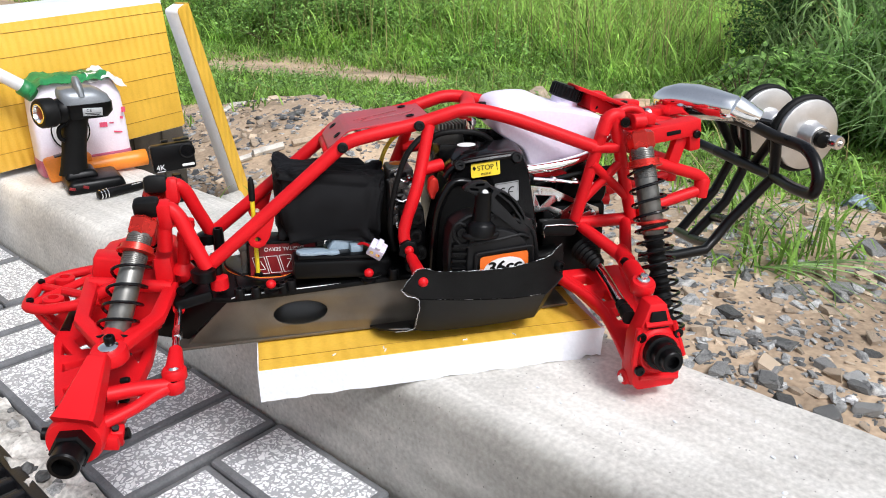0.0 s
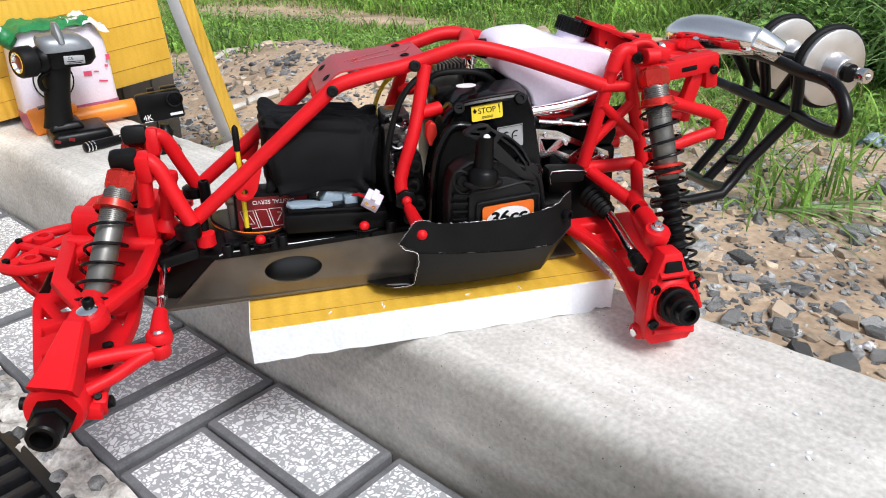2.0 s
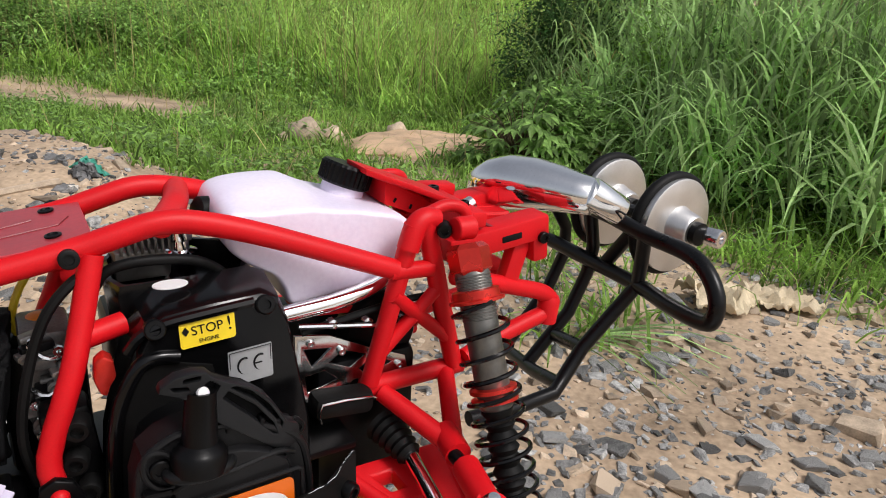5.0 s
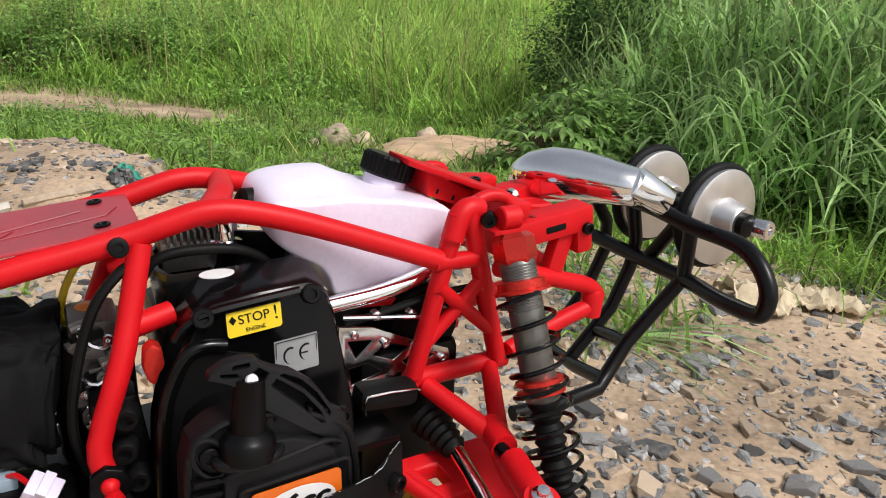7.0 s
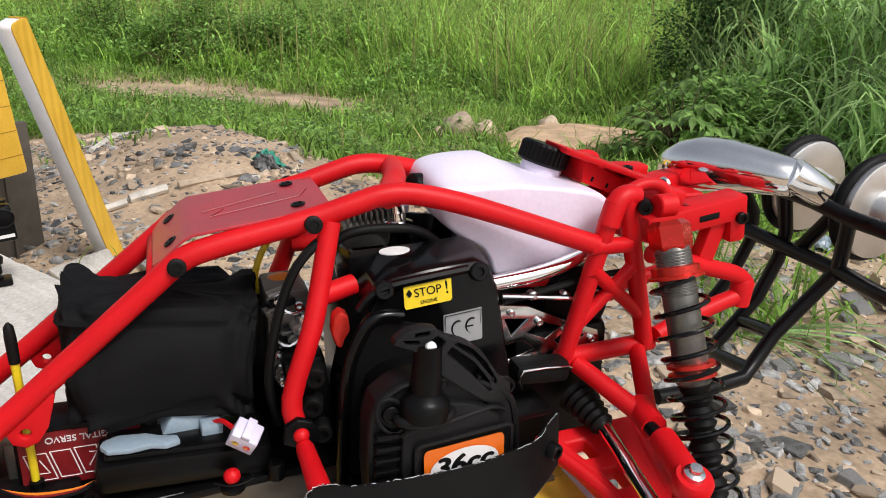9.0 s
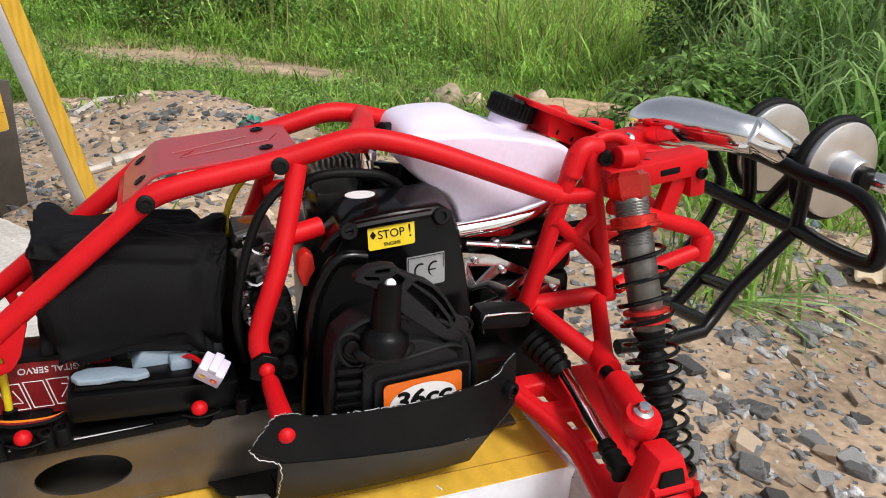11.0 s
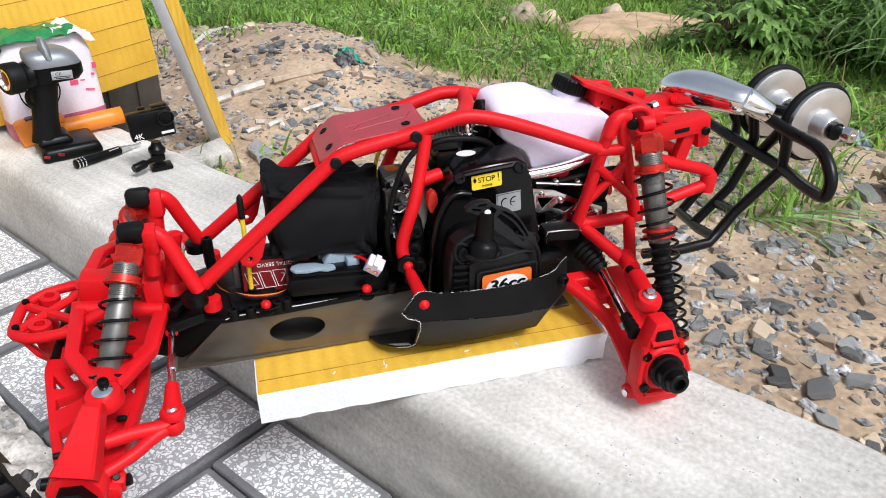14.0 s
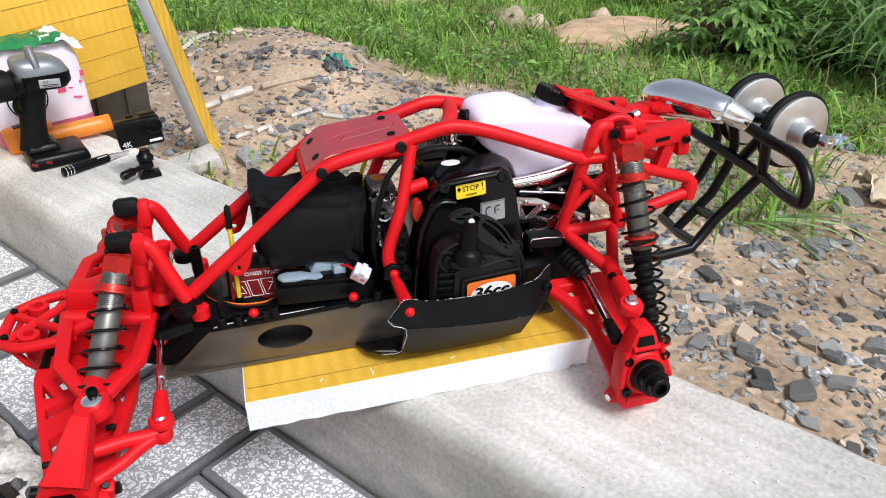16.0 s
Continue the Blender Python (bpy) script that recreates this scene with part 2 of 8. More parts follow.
def terrazzo_material():
    """Dark cement with pale stone chips of many sizes."""
    m = bpy.data.materials.new("terrazzo")
    m.use_nodes = True
    nt = m.node_tree
    b = nt.nodes["Principled BSDF"]
    link = nt.links.new
    tc = nt.nodes.new("ShaderNodeTexCoord")
    warp = nt.nodes.new("ShaderNodeTexNoise")
    warp.inputs["Scale"].default_value = 60
    link(tc.outputs["Object"], warp.inputs["Vector"])
    mv = nt.nodes.new("ShaderNodeMix")
    mv.data_type, mv.blend_type = "RGBA", "LINEAR_LIGHT"
    mv.inputs["Factor"].default_value = 0.012
    link(tc.outputs["Object"], mv.inputs["A"])
    link(warp.outputs["Color"], mv.inputs["B"])
    vo = nt.nodes.new("ShaderNodeTexVoronoi")
    vo.feature = "DISTANCE_TO_EDGE"
    vo.inputs["Scale"].default_value = 118
    vc = nt.nodes.new("ShaderNodeTexVoronoi")
    vc.inputs["Scale"].default_value = 118
    link(mv.outputs["Result"], vo.inputs["Vector"])
    link(mv.outputs["Result"], vc.inputs["Vector"])
    sep = nt.nodes.new("ShaderNodeSeparateColor")
    link(vc.outputs["Color"], sep.inputs[0])
    thr = nt.nodes.new("ShaderNodeMapRange")
    thr.inputs["To Min"].default_value, thr.inputs["To Max"].default_value = 0.04, 0.23
    link(sep.outputs[0], thr.inputs["Value"])
    gt = nt.nodes.new("ShaderNodeMath")
    gt.operation = "GREATER_THAN"
    link(vo.outputs["Distance"], gt.inputs[0])
    link(thr.outputs[0], gt.inputs[1])
    chip = nt.nodes.new("ShaderNodeValToRGB")
    chip.color_ramp.elements[0].color, chip.color_ramp.elements[1].color = (0.82, 0.82, 0.82, 1), (0.95, 0.95, 0.95, 1)
    link(sep.outputs[1], chip.inputs["Fac"])
    no = nt.nodes.new("ShaderNodeTexNoise")
    no.inputs["Scale"].default_value, no.inputs["Detail"].default_value = 9, 6
    link(tc.outputs["Object"], no.inputs["Vector"])
    base = nt.nodes.new("ShaderNodeValToRGB")
    base.color_ramp.elements[0].color, base.color_ramp.elements[1].color = (0.33, 0.335, 0.345, 1), (0.46, 0.465, 0.475, 1)
    link(no.outputs["Fac"], base.inputs["Fac"])
    mx = nt.nodes.new("ShaderNodeMix")
    mx.data_type = "RGBA"
    link(gt.outputs[0], mx.inputs["Factor"])
    link(base.outputs["Color"], mx.inputs["A"])
    link(chip.outputs["Color"], mx.inputs["B"])
    link(mx.outputs["Result"], b.inputs["Base Color"])
    b.inputs["Roughness"].default_value = 0.42
    bp = nt.nodes.new("ShaderNodeBump")
    bp.inputs["Strength"].default_value, bp.inputs["Distance"].default_value = 0.25, 0.001
    link(gt.outputs[0], bp.inputs["Height"])
    link(bp.outputs["Normal"], b.inputs["Normal"])
    return m


TERRAZZO = terrazzo_material()
TILE_SIDE = mat("tile_cement", (0.155, 0.157, 0.163), 0.8, var=0.2, bump=0.4)
JOINT = mat("dirty_joint_mortar", (0.03, 0.029, 0.028), 0.9, var=0.3, bump=0.5)
MORTAR = mat("spilt_mortar", (0.4, 0.365, 0.31), 0.9, var=0.35, scale=26, tint=(0.62, 0.59, 0.54), bump=1.0, fine=150, speck=0.1)
IRON = mat("painted_iron_grate", (0.012, 0.012, 0.014), 0.4, 0.3, var=0.3, bump=0.3)


def ground_material():
    """Sandy earth near the kerb, darker soil and grass litter further off."""
    m = mat("sandy_earth", (0.33, 0.235, 0.152), 0.95, var=0.26, scale=3, fine=70, tint=(0.45, 0.335, 0.228), bump=1.0, speck=0.09)
    return m


EARTH = ground_material()
STONE = mat("grey_crushed_stone", (0.145, 0.151, 0.156), 0.82, var=0.4, scale=75, fine=400, bump=0.8, island=0.7, tint=(0.26, 0.256, 0.245))
STONE_DARK = mat("dark_grit", (0.11, 0.11, 0.11), 0.8, var=0.3, scale=60, bump=0.4, island=0.7)
STONE_TAN = mat("tan_stone", (0.42, 0.33, 0.24), 0.85, var=0.2, scale=40, bump=0.5, island=0.5)

def foliage(name, color, tint, rough=0.5, var=0.25, scale=3.0, island=0.6, through_light=0.48):
    """A leaf surface that lets part of the light through."""
    m = mat(name, color, rough, var=var, scale=scale, tint=tint, island=island, spec=0.3)
    nt = m.node_tree
    b = nt.nodes["Principled BSDF"]
    tr = nt.nodes.new("ShaderNodeBsdfTranslucent")
    mx = nt.nodes.new("ShaderNodeMixShader")
    mx.inputs[0].default_value = through_light
    nt.links.new(b.inputs["Base Color"].links[0].from_socket, tr.inputs["Color"])
    nt.links.new(b.outputs[0], mx.inputs[1])
    nt.links.new(tr.outputs[0], mx.inputs[2])
    nt.links.new(mx.outputs[0], nt.nodes["Material Output"].inputs["Surface"])
    return m


GRASS = foliage("grass_blades", (0.14, 0.27, 0.05), (0.28, 0.46, 0.09), 0.55)
MEADOW = foliage("meadow_grass", (0.28, 0.47, 0.085), (0.48, 0.68, 0.165), 0.55)
REED = foliage("reed_leaves", (0.27, 0.44, 0.14), (0.5, 0.7, 0.3), 0.42, scale=2)
DRY = foliage("dry_grass", (0.4, 0.31, 0.15), (0.5, 0.42, 0.2), 0.8, island=0.5)
LEAF_LIGHT = foliage("light_green_leaves", (0.19, 0.35, 0.085), (0.34, 0.54, 0.15), 0.5, scale=20)
LEAF = foliage("broad_leaves", (0.13, 0.26, 0.065), (0.27, 0.44, 0.12), 0.5, scale=20)
BARK = mat("brown_twig", (0.11, 0.075, 0.045), 0.85, var=0.3)
WOOD_PALE = mat("weathered_white_wood", (0.62, 0.58, 0.52), 0.8, var=0.2, bump=0.5)
WALLMAT = mat("weathered_wall", (0.4, 0.35, 0.29), 0.9, var=0.2, scale=3, bump=0.4)


# ---- mesh helpers ----
def part(name, bm, material, parent=None, label="", smooth=True, angle=40):
    """Links a bmesh as one mesh object under a thing or a part."""
    me = bpy.data.meshes.new(name)
    if smooth:
        lim = radians(angle)
        for f in bm.faces:
            f.smooth = True
        for e in bm.edges:
            if len(e.link_faces) == 2 and e.calc_face_angle(0) > lim:
                e.smooth = False
    bm.to_mesh(me)
    bm.free()
    me.materials.append(material)
    ob = new(name, me)
    if parent:
        ob.parent = parent
    if label:
        tagged(ob, label)
    return ob


def thing(name, m, label, category, group="", kind=""):
    ob = new(name)
    ob.empty_display_size = 0.05
    ob.matrix_world = m
    return tagged(ob, label, category, group, kind)


def B():
    return bmesh.new()


def basis(d):
    d = Vector(d).normalized()
    a = Vector((0, 0, 1)) if abs(d.z) < 0.9 else Vector((1, 0, 0))
    x = d.cross(a).normalized()
    return x, d.cross(x).normalized(), d


def rings(bm, loops, close=False, caps=True):
    """Skins a list of rings of equally many points."""
    vs = [[bm.verts.new(p) for p in ring] for ring in loops]
    n = len(vs[0])
    pairs = list(zip(vs, vs[1:])) + ([(vs[-1], vs[0])] if close else [])
    for a, b in pairs:
        for i in range(n):
            try:
                bm.faces.new((a[i], a[(i + 1) % n], b[(i + 1) % n], b[i]))
            except ValueError:
                pass
    if caps and not close:
        bm.faces.new(vs[0][::-1])
        bm.faces.new(vs[-1])
    return bm


def done(bm):
    bmesh.ops.recalc_face_normals(bm, faces=bm.faces)
    return bm


def smooth_path(pts, steps=5):
    """A Catmull-Rom line through the points."""
    p = [Vector(q) for q in pts]
    if len(p) < 3:
        return p
    out = []
    ext = [p[0] * 2 - p[1]] + p + [p[-1] * 2 - p[-2]]
    for i in range(1, len(ext) - 2):
        a, b, c, d = ext[i - 1:i + 3]
        for s in range(steps):
            t = s / steps
            out.append(0.5 * ((2 * b) + (c - a) * t + (2 * a - 5 * b + 4 * c - d) * t * t + (3 * b - a - 3 * c + d) * t ** 3))
    return out + [p[-1]]


def tube(bm, pts, r, seg=10, curve=0, close=False, r2=None):
    p = smooth_path(pts, curve) if curve else [Vector(q) for q in pts]
    n = len(p)
    d0 = (p[1] - p[0]).normalized()
    x, y, _ = basis(d0)
    loops = []
    for i, q in enumerate(p):
        if close:
            d = p[(i + 1) % n] - p[i - 1]
        else:
            d = p[min(i + 1, n - 1)] - p[max(i - 1, 0)]
        d.normalize()
        x = (x - d * x.dot(d)).normalized()
        y = d.cross(x)
        k = r if r2 is None else r + (r2 - r) * i / max(1, n - 1)
        loops.append([q + (x * math.cos(a) + y * math.sin(a)) * k for a in [2 * math.pi * j / seg for j in range(seg)]])
    rings(bm, loops, close)
    return bm


def lathe(bm, p0, axis, prof, seg=20, flat=False):
    """Turns a profile of (along, radius) about an axis through p0."""
    x, y, d = basis(axis)
    p0 = Vector(p0)
    loops = [[p0 + d * h + (x * math.cos(a) + y * math.sin(a)) * max(r, 1e-4) for a in [2 * math.pi * (j + 0.5 * flat) / seg for j in range(seg)]] for h, r in prof]
    return rings(bm, loops)


def rod(bm, a, b, r, seg=12, r2=None):
    a, b = Vector(a), Vector(b)
    length = (b - a).length
    e = min(0.15 * r, 0.2 * length)
    r2 = r if r2 is None else r2
    return lathe(bm, a, b - a, [(0, r - e), (e, r), (length - e, r2), (length, r2 - e)], seg)


def box(bm, c, s, rot=None, bevel=0.0, seg=2, taper=1.0):
    """A box of size s about c, turned by a matrix, with rounded edges."""
    t = bmesh.new()
    bmesh.ops.create_cube(t, size=1.0)
    for v in t.verts:
        k = taper if v.co.z > 0 else 1.0
        v.co = Vector((v.co.x * s[0] * k, v.co.y * s[1] * k, v.co.z * s[2]))
    if bevel:
        bmesh.ops.bevel(t, geom=t.edges[:] + t.verts[:], offset=bevel, segments=seg, affect="EDGES", profile=0.5)
    m = Matrix.Translation(c) @ (rot.to_4x4() if rot else Matrix.Identity(4))
    t.transform(m)
    return join(bm, t)


def join(bm, other):
    me = bpy.data.meshes.new("scrap")
    other.to_mesh(me)
    other.free()
    bm.from_mesh(me)
    bpy.data.meshes.remove(me)
    return bm


def turn(rx=0, ry=0, rz=0):
    return pose(0, 0, 0, rx, ry, rz).to_3x3()


def plate(bm, outline, to3, thick, bevel=0.0, holes=(), seg=2):
    """A plate from an outline in (a, b), set in space by to3(a, b, depth), with holes given as outlines."""
    t = bmesh.new()
    edges = []
    for loop in (outline, *holes):
        vs = [t.verts.new((a, b, 0)) for a, b in loop]
        for i in range(len(vs)):
            edges.append(t.edges.new((vs[i], vs[(i + 1) % len(vs)])))
    bmesh.ops.triangle_fill(t, use_beauty=True, use_dissolve=False, edges=edges)
    faces = t.faces[:]
    ret = bmesh.ops.extrude_face_region(t, geom=faces)
    for v in ret["geom"]:
        if isinstance(v, bmesh.types.BMVert):
            v.co.z += 1.0
    bmesh.ops.recalc_face_normals(t, faces=t.faces)
    for v in t.verts:
        v.co = Vector(to3(v.co.x, v.co.y, v.co.z * thick))
    bmesh.ops.recalc_face_normals(t, faces=t.faces)
    if bevel:
        sharp = [e for e in t.edges if len(e.link_faces) == 2 and e.calc_face_angle(0) > 0.6]
        bmesh.ops.bevel(t, geom=sharp, offset=bevel, segments=seg, affect="EDGES", profile=0.5)
    return join(bm, t)


def circle(a, b, r, n=16, r2=None):
    return [(a + r * math.cos(2 * math.pi * i / n), b + (r2 or r) * math.sin(2 * math.pi * i / n)) for i in range(n)]


def rounded(a0, b0, a1, b1, r, n=4):
    out = []
    for ca, cb, s in ((a1 - r, b1 - r, 0), (a0 + r, b1 - r, 90), (a0 + r, b0 + r, 180), (a1 - r, b0 + r, 270)):
        out += [(ca + r * math.cos(radians(s + 90 * i / n)), cb + r * math.sin(radians(s + 90 * i / n))) for i in range(n + 1)]
    return out


def mesh_np(name, verts, faces, material, parent=None):
    me = bpy.data.meshes.new(name)
    me.from_pydata(verts.tolist() if hasattr(verts, "tolist") else verts, [], faces.tolist() if hasattr(faces, "tolist") else faces)
    me.materials.append(material)
    ob = new(name, me)
    if parent:
        ob.parent = parent
    return ob


def text_mesh(body, size, depth=0.0004):
    """Letters as a mesh in the x, z plane, read from -y, centred on the origin."""
    cu = bpy.data.curves.new("letters", "FONT")
    cu.body, cu.size, cu.extrude, cu.align_x, cu.align_y = body, size, depth, "CENTER", "CENTER"
    ob = bpy.data.objects.new("letters", cu)
    scene.collection.objects.link(ob)
    dg = bpy.context.evaluated_depsgraph_get()
    bm = bmesh.new()
    bm.from_mesh(ob.evaluated_get(dg).to_mesh())
    bpy.data.objects.remove(ob)
    bpy.data.curves.remove(cu)
    bm.transform(Matrix.Rotation(radians(90), 4, "X"))
    return bm

# ---- setting ----
TILE_Z = -0.16
GROUND_Z = -0.25


def ground_height(x, y):
    """Earth beyond the kerb: a spoil mound beside it, then a gentle fall to the meadow and a far bank."""
    h = GROUND_Z
    h += 0.15 * math.exp(-(((x - 1.33) / 0.42) ** 2 + ((y - 2.2) / 0.6) ** 2))
    h += 0.075 * math.exp(-(((x - 1.0) / 0.42) ** 2 + ((y - 1.7) / 0.5) ** 2))
    h += 0.018 * noise.noise((x * 1.3, y * 1.3, 0.0)) + 0.01 * noise.noise((x * 5, y * 5, 3.0)) + 0.006 * noise.noise((x * 15, y * 15, 5.0)) + 0.003 * noise.noise((x * 38, y * 38, 7.0))
    h -= 0.1 * min(max(x - 1.5, 0.0), 3.5) + 0.03 * min(max(y - 1.5, 0.0), 4.0)
    if x < 0.32:
        h = min(h, GROUND_Z + 0.01)
    far = max(0.0, math.hypot(x, y) - 7.0)
    return h + 0.08 * min(far, 25.0)


def build_ground():
    xs = np.concatenate([np.arange(-60, -4, 8), np.arange(-4, 0.2, 0.6), np.arange(0.2, 2.2, 0.022), np.arange(2.2, 8, 0.16), np.arange(8, 30, 2), np.arange(30, 260, 25)])
    ys = np.concatenate([np.arange(-200, -20, 25), np.arange(-20, -1.2, 0.6), np.arange(-1.2, 3.2, 0.026), np.arange(3.2, 9, 0.2), np.arange(9, 30, 2), np.arange(30, 260, 25)])
    verts = []
    for x in xs:
        for y in ys:
            verts.append((x, y, ground_height(x, y) if x > 0.1 else GROUND_Z - 0.02))
    n = len(ys)
    faces = [(i * n + j, (i + 1) * n + j, (i + 1) * n + j + 1, i * n + j + 1) for i in range(len(xs) - 1) for j in range(n - 1)]
    ob = mesh_np("ground", verts, faces, EARTH)
    for p in ob.data.polygons:
        p.use_smooth = True
    return tagged(ob, "sandy brown earth strewn with crushed grey stone", "ground", kind="structure")


def build_kerb():
    """A long cast kerb with a worn, rounded near edge and a ragged far edge."""
    bm = B()
    ys = np.arange(-3.0, 3.2, 0.03)
    prof = [(-0.092, -0.4), (-0.092, -0.16), (-0.088, -0.05), (-0.084, -0.022), (-0.078, -0.009), (-0.066, -0.002), (-0.05, 0.0), (0.06, 0.0), (0.15, 0.0), (0.178, -0.001), (0.19, -0.006), (0.196, -0.02), (0.2, -0.06), (0.2, -0.4)]
    loops = []
    for y in ys:
        ring = []
        for i, (x, z) in enumerate(prof):
            k = 0.0
            if 3 <= i <= 5:
                k = 0.0015 * noise.noise((y * 9, i, 0)) + 0.001 * noise.noise((y * 31, i, 2))
            if 9 <= i <= 12:
                k = 0.005 * noise.noise((y * 7, 0, i * 0.3)) + 0.003 * noise.noise((y * 26, 1, i * 0.5))
            ring.append(Vector((x + k, y, z + 0.4 * min(k, 0))))
        loops.append(ring)
    rings(bm, loops)
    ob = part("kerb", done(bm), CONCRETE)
    return tagged(ob, "long grey cast concrete kerb with rounded edge", "kerb", kind="structure")


def build_pavement():
    """Square terrazzo tiles in one row along the kerb; each is scored by a groove."""
    base = B()
    box(base, (-0.38, 0, TILE_Z - 0.1), (0.56, 6.2, 0.16))
    pav = part("pavement", base, JOINT, smooth=False)
    tagged(pav, "narrow pavement of grey terrazzo tiles beside a kerb", "pavement", kind="structure")

    def slab(sx, sy):
        bm = B()
        box(bm, (0, 0, -0.012), (sx, sy, 0.024), bevel=0.005, seg=2)
        top = max(bm.faces, key=lambda f: f.calc_center_median().z * 100 + f.calc_area())
        bmesh.ops.inset_region(bm, faces=[top], thickness=0.0085, depth=0)
        for f in bm.faces:
            f.material_index = 1
        top.material_index = 0
        me = bpy.data.meshes.new("tile")
        for f in bm.faces:
            f.smooth = False
        bm.to_mesh(me)
        bm.free()
        me.materials.append(TERRAZZO)
        me.materials.append(TILE_SIDE)
        return me

    across = slab(0.2405, 0.1145)
    along = slab(0.1195, 0.2295)
    rnd = random.Random(4)
    y = 0.357 - 0.241 * 6
    k = 0
    while y < 3.0:
        flip = (round((y - 0.357) / 0.241)) % 2 == 0
        for col in range(2):
            cx = -0.217 - 0.245 * col
            if col == 1 and y > -0.3:
                continue
            halves = [(cx, y + 0.0628), (cx, y + 0.1782)] if flip else [(cx - 0.061, y + 0.1205), (cx + 0.061, y + 0.1205)]
            for hx, hy in halves:
                ob = new("tile", across if flip else along)
                ob.parent = pav
                ob.location = (hx, hy, TILE_Z + rnd.uniform(-0.0015, 0.0015))
                ob.rotation_euler = (rnd.uniform(-0.006, 0.006), rnd.uniform(-0.006, 0.006), rnd.uniform(-0.006, 0.006))
                k += 1
        y += 0.241
    return pav


build_ground()
build_kerb()
build_pavement()

# ---- the model buggy (x to its tail, y to its right side, z up, from the kerb's top) ----
BUG = thing("model_buggy", pose(-0.031, 0.237, 0, 0, 0, -34.5), "red and black petrol model buggy without wheels or body shell", "model car")
V = Vector


AT = Matrix.Identity(4)


def bp(name, bm, material, label="", parent=None, angle=40):
    """A part of the buggy, set by the frame AT of its group."""
    bm.transform(AT)
    return part(name, done(bm), material, parent or BUG, label, True, angle)


def bolt(name, p, axis, r, material=BLACK, parent=None, h=None):
    """A cap screw with a hex socket."""
    bm = B()
    h = h or r * 0.9
    lathe(bm, p, axis, [(-h * 0.4, r), (h * 0.85, r), (h, r * 0.86), (h, r * 0.52), (h * 0.7, r * 0.5), (h * 0.7, 0.0)], 14)
    return bp(name, bm, material, "", parent)


def dome(name, p, axis, r, material=RED, parent=None):
    bm = B()
    lathe(bm, p, axis, [(-r * 0.3, r * 0.9), (0, r), (r * 0.4, r * 0.92), (r * 0.75, r * 0.65), (r, 0.0)], 16)
    return bp(name, bm, material, "", parent)


def mirror_y(pts):
    return [(x, 0.01 - y, z) for x, y, z in pts]


# roll cage: one bent tube a side with its pillars
cage = part("roll_cage", tube(B(), [(-0.03, -0.042, 0.2615), (-0.03, 0.005, 0.2625), (-0.03, 0.052, 0.2615)], 0.006), RED, BUG)
SIDE_TUBE = [(-0.192, -0.052, 0.134), (-0.12, -0.048, 0.19), (-0.03, -0.043, 0.262), (-0.012, -0.042, 0.2755), (0.012, -0.041, 0.2825), (0.074, -0.039, 0.2935), (0.108, -0.04, 0.3025), (0.13, -0.041, 0.3075), (0.155, -0.043, 0.3055), (0.2, -0.049, 0.2925), (0.295, -0.06, 0.2565)]
PILLAR = [(0.089, -0.042, 0.292), (0.078, -0.053, 0.252), (0.068, -0.064, 0.221), (0.05, -0.072, 0.174), (0.052, -0.079, 0.151)]
for s in (1, -1):
    flip = (lambda q: q) if s == 1 else mirror_y
    bp("side_tube", tube(B(), flip(SIDE_TUBE), 0.0083, 12, 4), RED, "", cage)
    bp("pillar", tube(B(), flip(PILLAR), 0.0075, 12, 3), RED, "", cage)
    bp("pillar_stub", tube(B(), flip([(0.077, -0.053, 0.241), (0.103, -0.045, 0.2435)]), 0.0078, 10), RED, "", cage)
    bm = B()
    tab = [(-0.133, 0.172), (-0.13, 0.163), (-0.122, 0.159), (-0.114, 0.162), (-0.107, 0.172), (-0.1, 0.194), (-0.1, 0.204), (-0.117, 0.192)]
    plate(bm, tab, lambda a, b, d, s=s: (a, (-0.052 + d) if s > 0 else 0.062 - d, b), 0.006, 0.001, [circle(-0.121, 0.17, 0.0035, 10)])
    bp("body_mount_tab", bm, RED, "", cage)
    for x, z in ((-0.0155, 0.2735), (0.0755, 0.2935)):
        bolt("cage_bolt", (x, -0.0495 if s > 0 else 0.0595, z), (0, -s, 0.15), 0.0062, RUBBER, cage, 0.004)
bp("tank_saddle", tube(B(), [(0.132, -0.037, 0.3045), (0.143, -0.01, 0.304), (0.152, 0.012, 0.3055), (0.16, 0.05, 0.304)], 0.0092, 12, 3), RED, "", cage)

# roof panel, folded at its front edge
bm = B()
t_ = 0.0022
prof = [(-0.031, 0.2665), (-0.0245, 0.2725), (-0.0095, 0.2855), (-0.003, 0.2885), (0.0915, 0.2985)]
outer = [[V((x, 0.005 + y * k, z + 0.004)) for y in (-0.0465, 0.0465)] for (x, z), k in zip(prof, (0.82, 0.98, 1, 1, 0.96))]
loops = []
for (a, b) in outer:
    loops.append([a, b, b - V((0, 0, t_)), a - V((0, 0, t_))])
rings(bm, loops)
bmesh.ops.bevel(bm, geom=bm.edges[:], offset=0.0005, segments=1, affect="EDGES")
roof = bp("roof_panel", bm, RED_PLATE, "dark red anodised roof plate with engraved lines", angle=15)
for x, y, z in ((-0.018, -0.022, 0.2823), (-0.018, 0.03, 0.2823), (0.07, -0.023, 0.3008), (0.07, 0.033, 0.3008)):
    bm = B()
    lathe(bm, (x, y, z), (-0.7 if x < 0 else -0.12, 0, 1), [(0, 0.0052), (0.0008, 0.0052), (0.0012, 0.0035), (0.0002, 0.003), (0.0002, 0)], 14)
    bp("roof_screw", bm, BLACK, "", roof)
